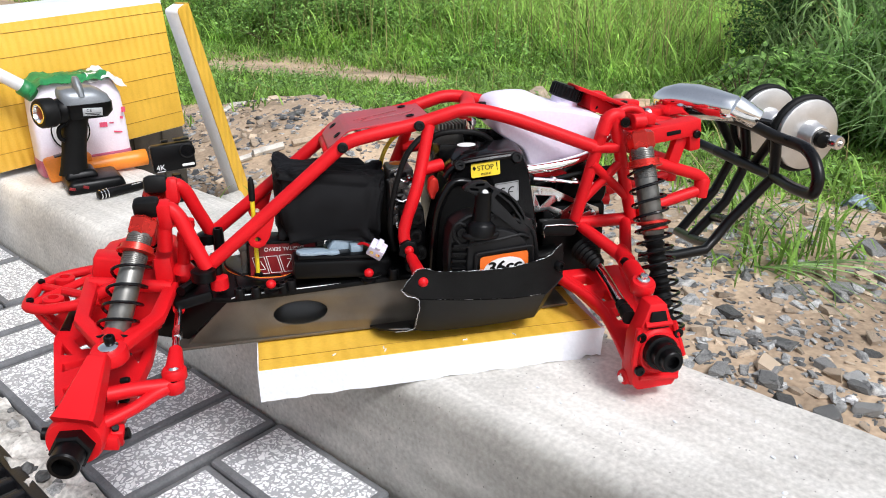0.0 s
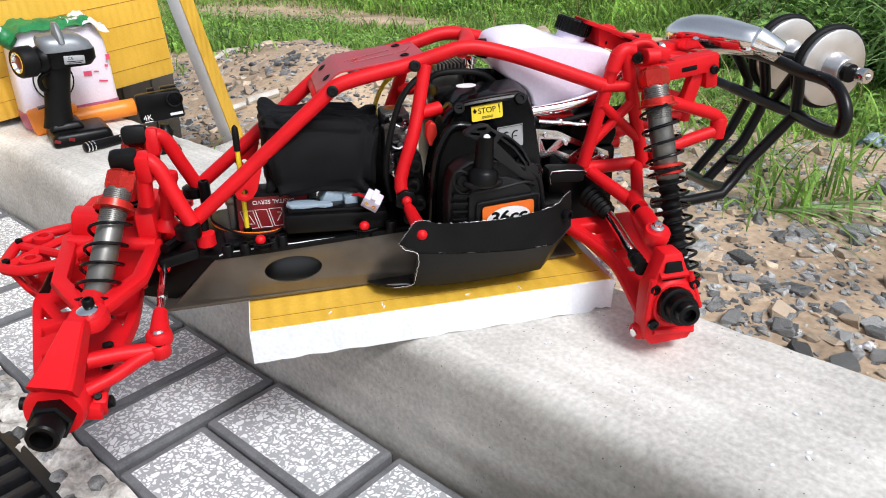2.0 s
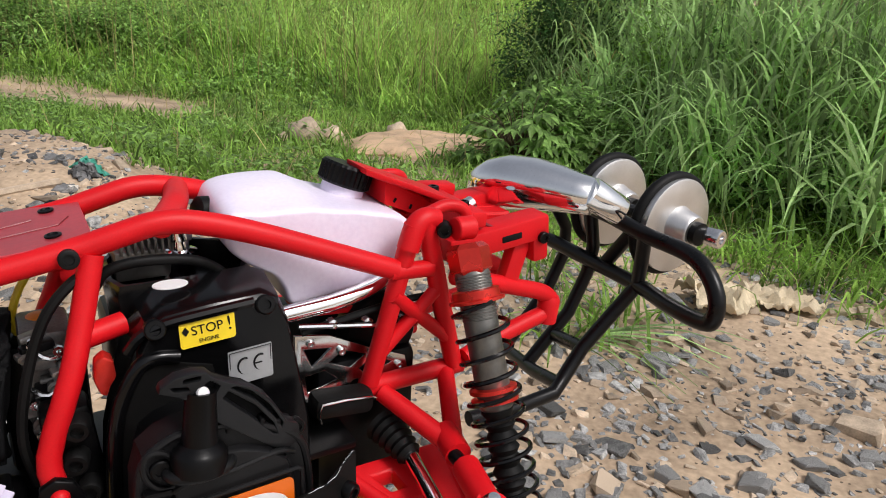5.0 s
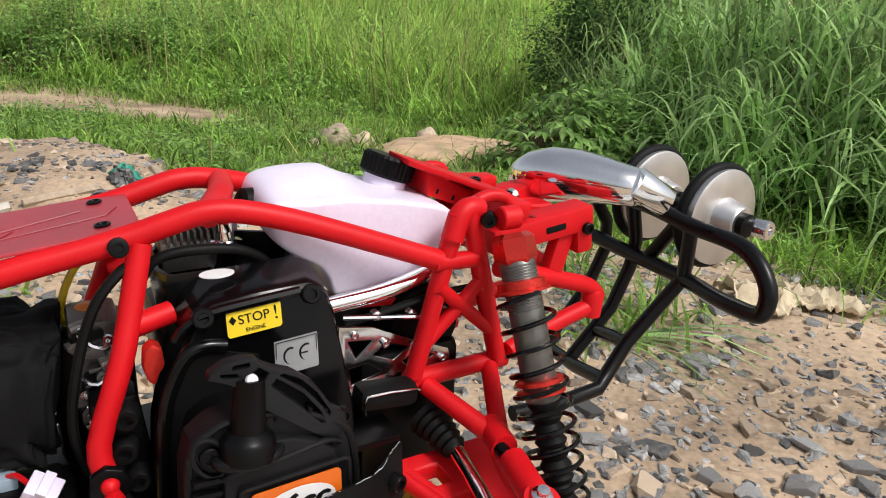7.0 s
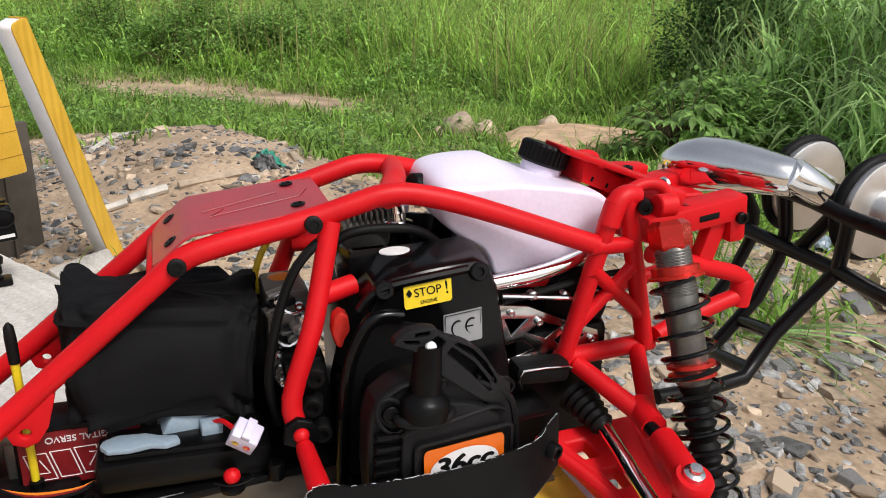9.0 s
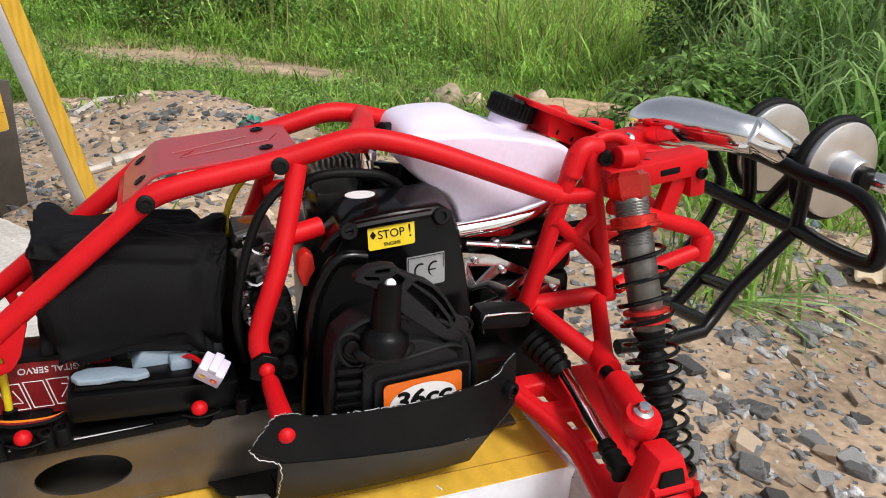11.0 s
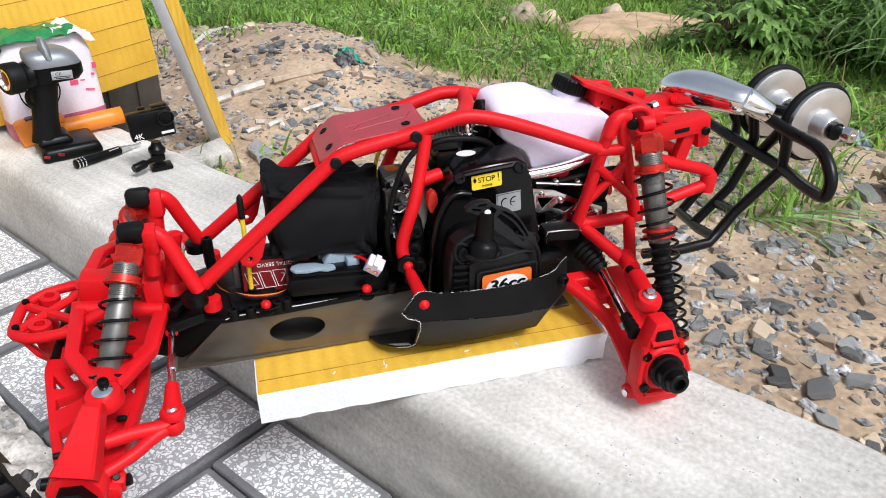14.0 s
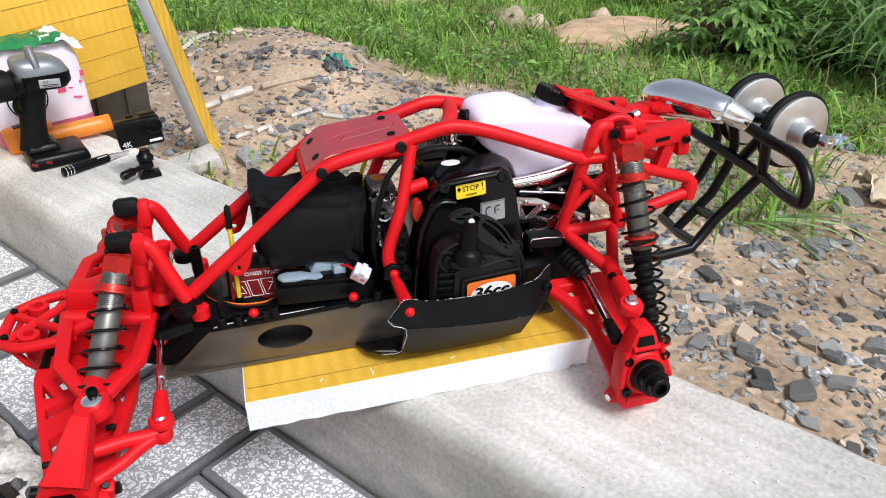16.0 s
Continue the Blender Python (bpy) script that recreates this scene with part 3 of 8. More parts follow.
for k, (a, b) in enumerate((((0.01, -0.012), (0.075, -0.002)), ((0.005, 0.002), (0.06, 0.018)), ((0.075, -0.002), (0.082, 0.012)), ((0.01, -0.012), (0.02, 0.001)))):
    zz = lambda x: 0.2928 + 0.106 * x + 0.0003
    bp("engraved_line", tube(B(), [(a[0], a[1], zz(a[0])), (b[0], b[1], zz(b[0]))], 0.0004, 5), DARK_RED, "", roof)

def S_(pts, s):
    return [(x, y * s, z) for x, y, z in pts]


# chassis pan, side plates and upper deck
bm = B()
box(bm, (0.02, 0, 0.0455), (0.5, 0.135, 0.004), None, 0.001)
chassis = bp("chassis_pan", bm, PAN)
HOLE = circle(-0.0795, 0.078, 0.0325, 24, 0.0155)
for s in (1, -1):
    bm = B()
    plate(bm, [(-0.216, 0.046), (-0.16, 0.1035), (-0.15, 0.108), (0.216, 0.1143), (0.216, 0.0435), (-0.19, 0.0435)], lambda a, b, d, s=s: (a, s * (-0.067 + d + 0.2 * max(0, -0.15 - a) - 0.06 * max(0, 0.108 - b)), b), 0.003, 0.0004, [HOLE])
    bp("side_plate", bm, PAN, "brushed dark anodised side plate with an oval hole", chassis, 25)
    bp("plate_edge", tube(B(), S_([(-0.158, -0.0677, 0.1055), (-0.148, -0.0677, 0.1083), (0.035, -0.0677, 0.1113)], s), 0.0008, 6), ALU, "", chassis)
    bm = B()
    plate(bm, [(-0.26, 0.05), (-0.235, 0.098), (-0.16, 0.1035), (-0.216, 0.046)], lambda a, b, d, s=s: (a, s * (-0.047 + d - 0.4 * (a + 0.21)), b), 0.003)
    bp("nose_plate", bm, BLACK, "", chassis)
bm = B()
plate(bm, [(-0.21, -0.05), (-0.21, 0.05), (-0.16, 0.068), (0.26, 0.07), (0.26, -0.07), (-0.1, -0.071), (-0.16, -0.068)], lambda a, b, d: (a, b, 0.099 + 0.016 * (a + 0.2) / 0.46 + d), 0.006, 0.001)
bp("upper_deck", bm, BLACK, "", chassis)
for x, y, z in ((-0.148, -0.066, 0.108), (-0.129, -0.069, 0.109), (-0.098, -0.07, 0.112), (-0.088, -0.068, 0.113), (0.02, -0.06, 0.116), (0.035, -0.075, 0.117), (0.03, -0.03, 0.117)):
    bolt("deck_screw", (x, y, z), (0, 0, 1), 0.0062, BLACK, chassis, 0.009)
for x, y, z in ((-0.111, -0.074, 0.112), (0.004, -0.08, 0.116)):
    bm = B()
    lathe(bm, (x, y, z), (0, -0.1, 1), [(0, 0.009), (0.003, 0.009), (0.004, 0.005), (0.009, 0.0045)], 14)
    post = bp("pin_post", bm, BLACK, "", chassis)
    dome("red_pin_head", (x, y - 0.001, z + 0.01), (0, -0.3, 1), 0.006, RED, post)
    bp("pin_clip", tube(B(), [(x - 0.012, y, z + 0.006), (x, y - 0.007, z + 0.006), (x + 0.014, y - 0.004, z + 0.007), (x + 0.012, y + 0.003, z + 0.007)], 0.0007, 6, 3), RUBBER, "", post)

# servo tray: servo, receiver box, plugs, cables, aerial
bm = B()
box(bm, (-0.094, -0.012, 0.133), (0.085, 0.035, 0.05), turn(0, 2, 0), 0.002)
servo = bp("steering_servo", bm, BLACK)
bm = B()
box(bm, (-0.094, -0.0302, 0.133), (0.079, 0.0008, 0.043), turn(0, 2, 0))
bp("label", bm, DARK_RED, "dark red servo label with white lettering", servo)
bm = text_mesh("DIGITAL SERVO", 0.0068)
bm.transform(Matrix.Translation((-0.092, -0.0312, 0.1485)) @ pose(0, 0, 0, 0, 182, 0))
bp("lettering", bm, WHITE, "", servo)
for x0, w, bar in ((-0.126, 0.014, 1), (-0.1095, 0.013, 0), (-0.094, 0.014, 2), (-0.0775, 0.011, 1)):
    ring = [(x0, -0.0309, 0.118), (x0 + w, -0.0309, 0.1175), (x0 + w - 0.0045, -0.0309, 0.1395), (x0 - 0.0045, -0.0309, 0.14)]
    bm = tube(B(), ring, 0.0006, 5, 0, True)
    if bar:
        tube(bm, [(x0 + 0.25 * w, -0.0309, 0.1235), (x0 + 0.7 * w, -0.0309, 0.123 + 0.011 * (bar - 1)), (x0 + 0.55 * w - 0.003, -0.0309, 0.1345)], 0.0005, 5)
    bp("logo_shape", bm, WHITE, "", servo)
for x in (-0.14, -0.048):
    bm = B()
    box(bm, (x, -0.01, 0.151), (0.012, 0.03, 0.01), None, 0.002)
    box(bm, (x, -0.01, 0.13), (0.01, 0.02, 0.06), None, 0.002)
    bp("servo_lug", bm, GREY_METAL, "", servo)
    bolt("servo_screw", (x, -0.018, 0.156), (0, 0, 1), 0.0045, BLACK, servo)
bm = B()
box(bm, (-0.025, -0.045, 0.128), (0.118, 0.045, 0.024), turn(0, 4, 0), 0.005)
box(bm, (-0.025, -0.045, 0.1415), (0.104, 0.036, 0.006), turn(0, 4, 0), 0.0025)
rbox = bp("receiver_box", bm, BLACK)
bm = B()
plate(bm, [(-0.079, -0.056), (-0.074, -0.063), (-0.06, -0.064), (-0.046, -0.061), (-0.037, -0.064), (-0.027, -0.06), (-0.029, -0.053), (-0.04, -0.051), (-0.05, -0.046), (-0.068, -0.045), (-0.077, -0.05)], lambda a, b, d: (a, b, 0.1455 - 0.07 * (a + 0.03) + d), 0.0045, 0.0012)
bp("rubber_plug", bm, CLEAR_BLUE, "milky blue rubber plug", rbox)
bm = B()
box(bm, (-0.02, -0.03, 0.151), (0.04, 0.026, 0.017), turn(4, 8, 6), 0.0015, 2, 0.55)
box(bm, (-0.006, -0.045, 0.144), (0.015, 0.013, 0.014), turn(0, 4, 6), 0.0015)
bp("switch_cover", bm, CLEAR_BLUE, "clear blue switch cover", rbox)
bm = B()
box(bm, (0.0, 0, 0), (0.018, 0.015, 0.015), None, 0.001)
box(bm, (0.0, 0, 0.009), (0.006, 0.015, 0.004), None, 0.0005)
bm.transform(pose(0.0155, -0.077, 0.154, 24, 30, -18) @ Matrix.Scale(1.06, 4))
conn = bp("battery_connector", bm, LILAC, "white nylon two-pin connector")
bm = B()
for dx in (-0.004, 0.004):
    m_ = pose(0.0155, -0.077, 0.154, 24, 30, -18) @ Matrix.Scale(1.06, 4)
    lathe(bm, m_ @ V((dx, -0.0072, 0)), m_.to_3x3() @ V((0, -1, 0)), [(0, 0.0026), (0.0006, 0.0026), (0.0006, 0.0014), (0.0002, 0)], 10)
bp("pin_socket", bm, STEEL, "", conn)
bp("red_wire", tube(B(), [(-0.004, -0.045, 0.149), (0.002, -0.053, 0.154), (0.009, -0.067, 0.155)], 0.0018, 8, 4), RED, "", conn)
for k, m in enumerate((ORANGE, DARK_RED, RUBBER)):
    bp("servo_lead", tube(B(), [(-0.165, 0.0 - 0.002 * k, 0.132), (-0.16, -0.03, 0.126 + 0.002 * k), (-0.13, -0.048 - 0.0025 * k, 0.121), (-0.1, -0.052 - 0.0025 * k, 0.12), (-0.085, -0.05, 0.122)], 0.0013, 6, 4), m, "", servo)
bm = B()
box(bm, (-0.125, -0.035, 0.112), (0.055, 0.05, 0.008), turn(0, 0, 8), 0.003)
lathe(bm, (-0.125, -0.033, 0.114), (0, 0, 1), [(0, 0.0055), (0.006, 0.005), (0.007, 0.003)], 12)
mount = bp("aerial_mount", bm, BLACK)
aerial = bp("aerial_tube", tube(B(), [(-0.1255, -0.033, 0.114), (-0.123, -0.03, 0.226)], 0.0028, 10), YELLOW_TUBE, "yellow plastic aerial tube with black tip")
bp("aerial_tip", lathe(B(), (-0.1233, -0.0303, 0.212), (0.02, 0.02, 1), [(0, 0.0036), (0.018, 0.0038), (0.026, 0.0032), (0.029, 0.001)], 12), RUBBER, "", aerial)

# air filter under a black cloth bag
bm = B()
nu, nv = 96, 56
sup = lambda c, e: math.copysign(abs(c) ** e, c)
grid = []
for j in range(nv + 1):
    ph = -math.pi / 2 + math.pi * j / nv
    ring = []
    for i in range(nu):
        th = 2 * math.pi * i / nu
        x = sup(math.cos(ph), 0.16) * sup(math.cos(th), 0.22)
        y = sup(math.cos(ph), 0.22) * sup(math.sin(th), 0.45)
        z = sup(math.sin(ph), 0.2)
        topk = 1.0 if z < 0.2 else 1.0 - 0.3 * (z - 0.2)
        p = V((-0.033 + x * (0.065 + 0.003 * z) + 0.004 * z, 0.004 + y * 0.047 * topk, 0.198 + 0.041 * z - 0.0095 * x + (0.003 * x if z < 0 else 0)))
        q = V((x, y, z))
        w = 0.005 * noise.noise(V((x * 1.6, y * 1.6, z * 2.0)) * 1.4) + 0.002 * noise.noise(V((x * 4.5, y * 3, z * 1.4)) * 1.6 + V((3, 1, 2)))
        w += 0.017 * abs(noise.noise(V((x * 2.3 + z * 1.3, y * 1.2, z * 0.7 - x * 0.8)) * 1.25 + V((0.3, 0, 1.7)))) + 0.006 * abs(noise.noise(V((x * 5.2 - z * 2.4, y * 2, z * 1.5 + x))))
        w += 0.005 * math.exp(-((z - 0.55 + 0.12 * x - 0.25 * noise.noise(V((x * 2, 0, 0)))) / 0.06) ** 2) - 0.003 * math.exp(-((z - 0.42 + 0.12 * x - 0.25 * noise.noise(V((x * 2, 0, 0)))) / 0.05) ** 2)
        for k, f in ((0.0045, 1.5), (0.0025, 3.1)):
            w += k * (1 - min(1.0, 5 * abs(noise.noise(V((x * 1.3 + 0.5 * z, y * 0.8, z * 0.8 - 0.6 * x)) * f + V((f, 2, 5)))))) ** 2
        calm = max(0.0, max(abs(x), abs(z)) - 0.94) / 0.06
        w = w * (1 - 0.75 * min(1.0, calm)) + 0.003 * min(1.0, calm)
        ring.append(p + V((x * 0.6, y, z * 0.8)).normalized() * (w - 0.005))
    grid.append(ring)
rings(bm, grid)
bag = bp("air_filter_bag", bm, CLOTH, "wrinkled black cloth bag over the air filter", None, 80)

# carburettor between filter and engine
CARB = mat("dull_cast_alloy", (0.16, 0.155, 0.15), 0.42, 0.7, var=0.25, bump=0.3, fine=500)
bm = B()
box(bm, (0.058, 0.002, 0.2), (0.032, 0.044, 0.068), None, 0.004)
carb = bp("carburettor", bm, CARB, "dull cast carburettor body with screws and levers")
rk = random.Random(31)
for k in range(13):
    cz_ = 0.236 - 0.0064 * k
    bm = B()
    box(bm, (0.057 + rk.uniform(-0.007, 0.008), -0.024 - rk.uniform(0, 0.008), cz_), (rk.uniform(0.009, 0.026), rk.uniform(0.008, 0.014), rk.uniform(0.0035, 0.0085)), turn(rk.uniform(-12, 12), rk.uniform(-22, 22), rk.uniform(-15, 15)), 0.0014)
    bp("carburettor_plate", bm, (CARB, BLACK, GREY_METAL, CARB, ALU)[k % 5], "", carb)
for k in range(9):
    cx_, cz_, r_ = 0.045 + rk.uniform(0, 0.028), 0.233 - 0.0082 * k, rk.uniform(0.0028, 0.006)
    bp("carburettor_knob", lathe(B(), (cx_, -0.034, cz_), (rk.uniform(-0.3, 0.3), -1, rk.uniform(-0.2, 0.3)), [(-0.004, r_), (0.003, r_), (0.0035, r_ * 0.6), (0.006, r_ * 0.55), (0.0062, r_ * 0.25), (0.004, 0)], 12), (ALU, CARB, STEEL)[k % 3], "", carb)
for pts in ([(0.048, -0.036, 0.232), (0.058, -0.039, 0.224), (0.07, -0.036, 0.226)], [(0.044, -0.036, 0.205), (0.055, -0.041, 0.199), (0.071, -0.037, 0.208)], [(0.047, -0.036, 0.182), (0.06, -0.04, 0.176), (0.068, -0.037, 0.188)]):
    bp("throttle_lever", tube(B(), pts, 0.0016, 6, 3), STEEL, "", carb)
for x, z in ((0.05, 0.236), (0.064, 0.228), (0.047, 0.192), (0.072, 0.21)):
    bm = B()
    lathe(bm, (x, -0.036, z), (0, -1, 0), [(0, 0.0035), (0.003, 0.0035), (0.003, 0.0015), (0.001, 0)], 8)
    bp("carburettor_screw", bm, STEEL, "", carb)
bm = B()
lathe(bm, (0.057, 0.01, 0.222), (0, 0, 1), [(0, 0.009), (0.012, 0.009), (0.014, 0.004)], 14)
bp("primer_bulb", bm, ORANGE, "", carb)
bp("fuel_line", tube(B(), [(0.052, 0.02, 0.2), (0.04, 0.03, 0.225), (0.058, 0.035, 0.26), (0.1, 0.04, 0.275), (0.16, 0.04, 0.27)], 0.0028, 8, 5), YELLOW_TUBE, "", carb)
bm = B()
box(bm, (0.055, 0.03, 0.165), (0.055, 0.05, 0.1), None, 0.006)
bp("inlet_block", bm, BLACK, "", carb)
bp("throttle_cable", tube(B(), [(0.09, -0.038, 0.281), (0.074, -0.046, 0.275), (0.057, -0.05, 0.255), (0.043, -0.052, 0.215), (0.037, -0.05, 0.175), (0.042, -0.045, 0.138)], 0.0035, 8, 5), RUBBER, "", carb)
bp("return_spring", tube(B(), [(0.066, -0.033, 0.17), (0.06, -0.04, 0.145), (0.055, -0.042, 0.135), (0.058, -0.04, 0.13)], 0.0009, 6, 4), STEEL, "", carb)

# engine
bm = B()
box(bm, (0.152, 0.01, 0.16), (0.11, 0.1, 0.13), None, 0.008)
box(bm, (0.15, 0.005, 0.232), (0.085, 0.085, 0.03), None, 0.008)
engine = bp("engine", bm, BLACK)


def slab_y(outline, y0, y1, shrink, cx, cz, bevel=0.004):
    """A moulded cover: an outline in (x, z) at y0 that draws in by shrink towards the near face y1."""
    bm = B()
    n = len(outline)
    loops = []
    for k in (0.0, 0.55, 0.8, 0.94, 1.0):
        q = 1 - shrink * (0.35 * k if k < 0.9 else 0.45 * k + (k - 0.94) * 6 * 0.55)
        loops.append([V((cx + (x - cx) * q, y0 + (y1 - y0) * (k if k < 0.95 else 1.0), cz + (z - cz) * q)) for x, z in outline])
    rings(bm, loops)
    return bm


COVER = [(0.083, 0.085), (0.0815, 0.13), (0.085, 0.168), (0.094, 0.205), (0.104, 0.24), (0.111, 0.255), (0.122, 0.262), (0.15, 0.2655), (0.188, 0.2675), (0.2, 0.262), (0.2065, 0.245), (0.214, 0.205), (0.222, 0.16), (0.224, 0.11), (0.222, 0.085)]
cover = bp("engine_cover", slab_y(COVER, -0.035, -0.078, 0.13, 0.152, 0.17), BLACK_GLOSS, "glossy black engine shroud", engine, 28)
RIB = [(0.0815, 0.1), (0.0855, 0.1606), (0.0893, 0.1893), (0.095, 0.2075), (0.1055, 0.2262), (0.1165, 0.2305), (0.13, 0.2285)]
bp("cover_rib", tube(B(), [(x, -0.0775, z) for x, z in RIB], 0.0052, 10, 4), BLACK_GLOSS, "", engine)
bp("cover_recess", slab_y([(0.13 + (x - 0.13) * 0.95, 0.16 + (z - 0.16) * 0.95) for x, z in RIB + [(0.152, 0.222), (0.157, 0.195), (0.19, 0.18), (0.205, 0.15), (0.21, 0.1)]], -0.07, -0.0788, 0.02, 0.14, 0.16), RUBBER, "", engine)
bp("cover_brow", tube(B(), [(0.1, -0.0745, 0.236), (0.108, -0.0765, 0.2465), (0.122, -0.0775, 0.2525), (0.15, -0.0775, 0.2555), (0.18, -0.0765, 0.2575)], 0.0035, 8, 4), BLACK_GLOSS, "", engine)
for x, z in ((0.1165, 0.2495), (0.187, 0.254)):
    bolt("cover_bolt", (x, -0.0755, z), (0, -1, 0.35), 0.0068, BLACK, engine, 0.007)
bm = B()
plate(bm, rounded(0.131, 0.2355, 0.1665, 0.2525, 0.002), lambda a, b, d: (a, -0.0795 - d + (b - 0.24) * 0.2, b + 0.08 * (a - 0.146)), 0.0008)
stop = bp("stop_sticker", bm, YELLOW, "yellow STOP ENGINE sticker", engine)
for body, size, x, z in (("STOP", 0.0086, 0.1485, 0.2458), ("!", 0.0135, 0.1628, 0.2465), ("ENGINE", 0.0036, 0.149, 0.2388)):
    bm = text_mesh(body, size, 0.0002)
    bm.transform(Matrix.Translation((x, -0.0806 + (z - 0.24) * 0.2, z)) @ pose(0, 0, 0, -11, -4.6, 0))
    bp("sticker_lettering", bm, RUBBER, "", stop)
bm = B()
plate(bm, [(0.1325, 0.2455), (0.1348, 0.2485), (0.1371, 0.2455), (0.1348, 0.2425)], lambda a, b, d: (a, -0.0803 - d + (b - 0.24) * 0.2, b), 0.0003)
bp("sticker_arrow", bm, RUBBER, "", stop)
bm = B()
plate(bm, rounded(0.161, 0.2005, 0.191, 0.2255, 0.0015), lambda a, b, d: (a, -0.0785 - d + (b - 0.215) * 0.12, b + 0.08 * (a - 0.17)), 0.0007)
ce = bp("ce_sticker", bm, SILVER_STICKER, "silver CE sticker", engine)
bm = B()
for cx_, mid in ((0.172, False), (0.183, True)):
    arc = [(cx_ + 0.0048 * math.cos(radians(a)), -0.0795, 0.2125 + 0.006 * math.sin(radians(a)) + 0.08 * (cx_ - 0.17)) for a in range(70, 291, 20)]
    tube(bm, arc, 0.0007, 6)
    if mid:
        tube(bm, [(cx_ - 0.0045, -0.0795, 0.2133), (cx_ + 0.0008, -0.0795, 0.2136)], 0.0006, 6)
bp("ce_lettering", bm, RUBBER, "", ce)
bm = B()
for a, b in (((0.162, 0.2015), (0.19, 0.2037)), ((0.19, 0.2037), (0.19, 0.2257)), ((0.19, 0.2257), (0.162, 0.2235)), ((0.162, 0.2235), (0.162, 0.2015))):
    tube(bm, [(a[0], -0.0793, a[1]), (b[0], -0.0793, b[1])], 0.0003, 5)
bp("sticker_border", bm, RUBBER, "", ce)
STARTER = [(0.098, 0.088), (0.0965, 0.125), (0.0985, 0.162), (0.104, 0.18), (0.116, 0.189), (0.13, 0.193), (0.165, 0.19), (0.19, 0.18), (0.208, 0.166), (0.214, 0.145), (0.216, 0.12), (0.216, 0.088)]
AT = Matrix.Translation((0.138, -0.14, 0.169)) @ Matrix.Scale(0.94, 4) @ Matrix.Translation((-0.15, 0.112, -0.15))
starter = bp("recoil_starter", slab_y(STARTER, -0.082, -0.104, 0.07, 0.155, 0.135), SATIN, "matt black recoil starter housing", engine, 28)
bp("starter_rim", tube(B(), [(0.155 + (x - 0.155) * 0.95, -0.1035, 0.135 + (z - 0.135) * 0.95) for x, z in STARTER], 0.0028, 8, 3), SATIN, "", starter)
bp("starter_neck", slab_y([(0.157 + (x - 0.157) * 0.86, 0.128 + (z - 0.128) * 0.8) for x, z in STARTER], -0.03, -0.086, 0.02, 0.155, 0.13), BLACK, "", starter, 28)
bp("badge_frame", tube(B(), [(x, -0.1135, z + 0.06 * (x - 0.16)) for x, z in rounded(0.13, 0.09, 0.204, 0.1455, 0.004)], 0.0016, 8, 0, True), SATIN, "", starter)
INNER = [(0.17 + (x - 0.17) * 0.7, 0.128 + (z - 0.128) * 0.72) for x, z in STARTER]
bp("starter_face", slab_y(INNER, -0.1, -0.1105, 0.12, 0.155, 0.125), SATIN, "", starter, 28)
for k in range(6):
    bm = B()
    z = 0.104 + 0.0098 * k
    box(bm, (0.1105 + 0.0006 * k, -0.1045, z), (0.023, 0.01, 0.0045), turn(0, 8, 8), 0.0012)
    bp("cooling_slat", bm, BLACK, "", engine)
for k in range(4):
    bm = B()
    box(bm, (0.157 + 0.0105 * k, -0.0965, 0.181 - 0.0035 * k), (0.0038, 0.014, 0.032), turn(14, 9, 0), 0.0012)
    bp("cooling_slat", bm, BLACK, "", engine)
    # solid black block in place of the dark gap between slats
    bm = B()
    box(bm, (0.1623 + 0.0105 * k, -0.0925, 0.177 - 0.0035 * k), (0.005, 0.012, 0.024), turn(14, 9, 0), 0.0006)
    bp("vent_slot_shade", bm, CLOTH, "", engine)
bolt("starter_bolt", (0.1145, -0.1035, 0.169), (0, -1, 0.2), 0.0066, BLACK, engine, 0.006)
bolt("starter_bolt", (0.205, -0.098, 0.172), (0, -1, 0.2), 0.0055, BLACK, engine, 0.006)
bm = B()
plate(bm, rounded(0.136, 0.097, 0.198, 0.1395, 0.004), lambda a, b, d: (a, -0.1135 - d + 0.05 * (b - 0.12), b + 0.06 * (a - 0.16)), 0.0009)
badge = bp("engine_badge", bm, BADGE, "orange engine badge with a white oval", engine)
bm = B()
plate(bm, circle(0.167, 0.1215, 0.0265, 28, 0.0145), lambda a, b, d: (a, -0.1146 - d, b + 0.06 * (a - 0.16)), 0.0004)
bp("badge_oval", bm, WHITE, "", badge)
bm = B()
for dx, dz in ((-0.0009, 0), (0, 0.0005), (0, -0.0005), (0.0009, 0)):
    word = text_mesh("36cc", 0.0215, 0.0003)
    word.transform(Matrix.Translation((0.167 + dx, -0.1153 - 0.0001 * dx / 0.0009, 0.1235 + dz)) @ pose(0, 0, 0, 0, -3.5, 0) @ Matrix(((1.12, 0, 0.2, 0), (0, 1, 0, 0), (0, 0, 1, 0), (0, 0, 0, 1))))
    join(bm, word)
bp("badge_lettering", bm, RUBBER, "", badge)
AT = Matrix.Identity(4)
bp("bolt_boss", tube(B(), [(0.105 + 0.0095 * math.cos(a) - 0.003 * math.sin(a), -0.134, 0.186 + 0.0135 * math.sin(a)) for a in [2 * math.pi * j / 24 for j in range(24)]], 0.0019, 8, 0, True), SATIN, "", starter)
bp("handle_collar", tube(B(), [(0.1262 + 0.0185 * math.cos(a), -0.1375 + 0.012 * math.sin(a), 0.185 - 0.001 * math.sin(a)) for a in [2 * math.pi * j / 24 for j in range(24)]], 0.0036, 10, 0, True), SATIN, "", starter)
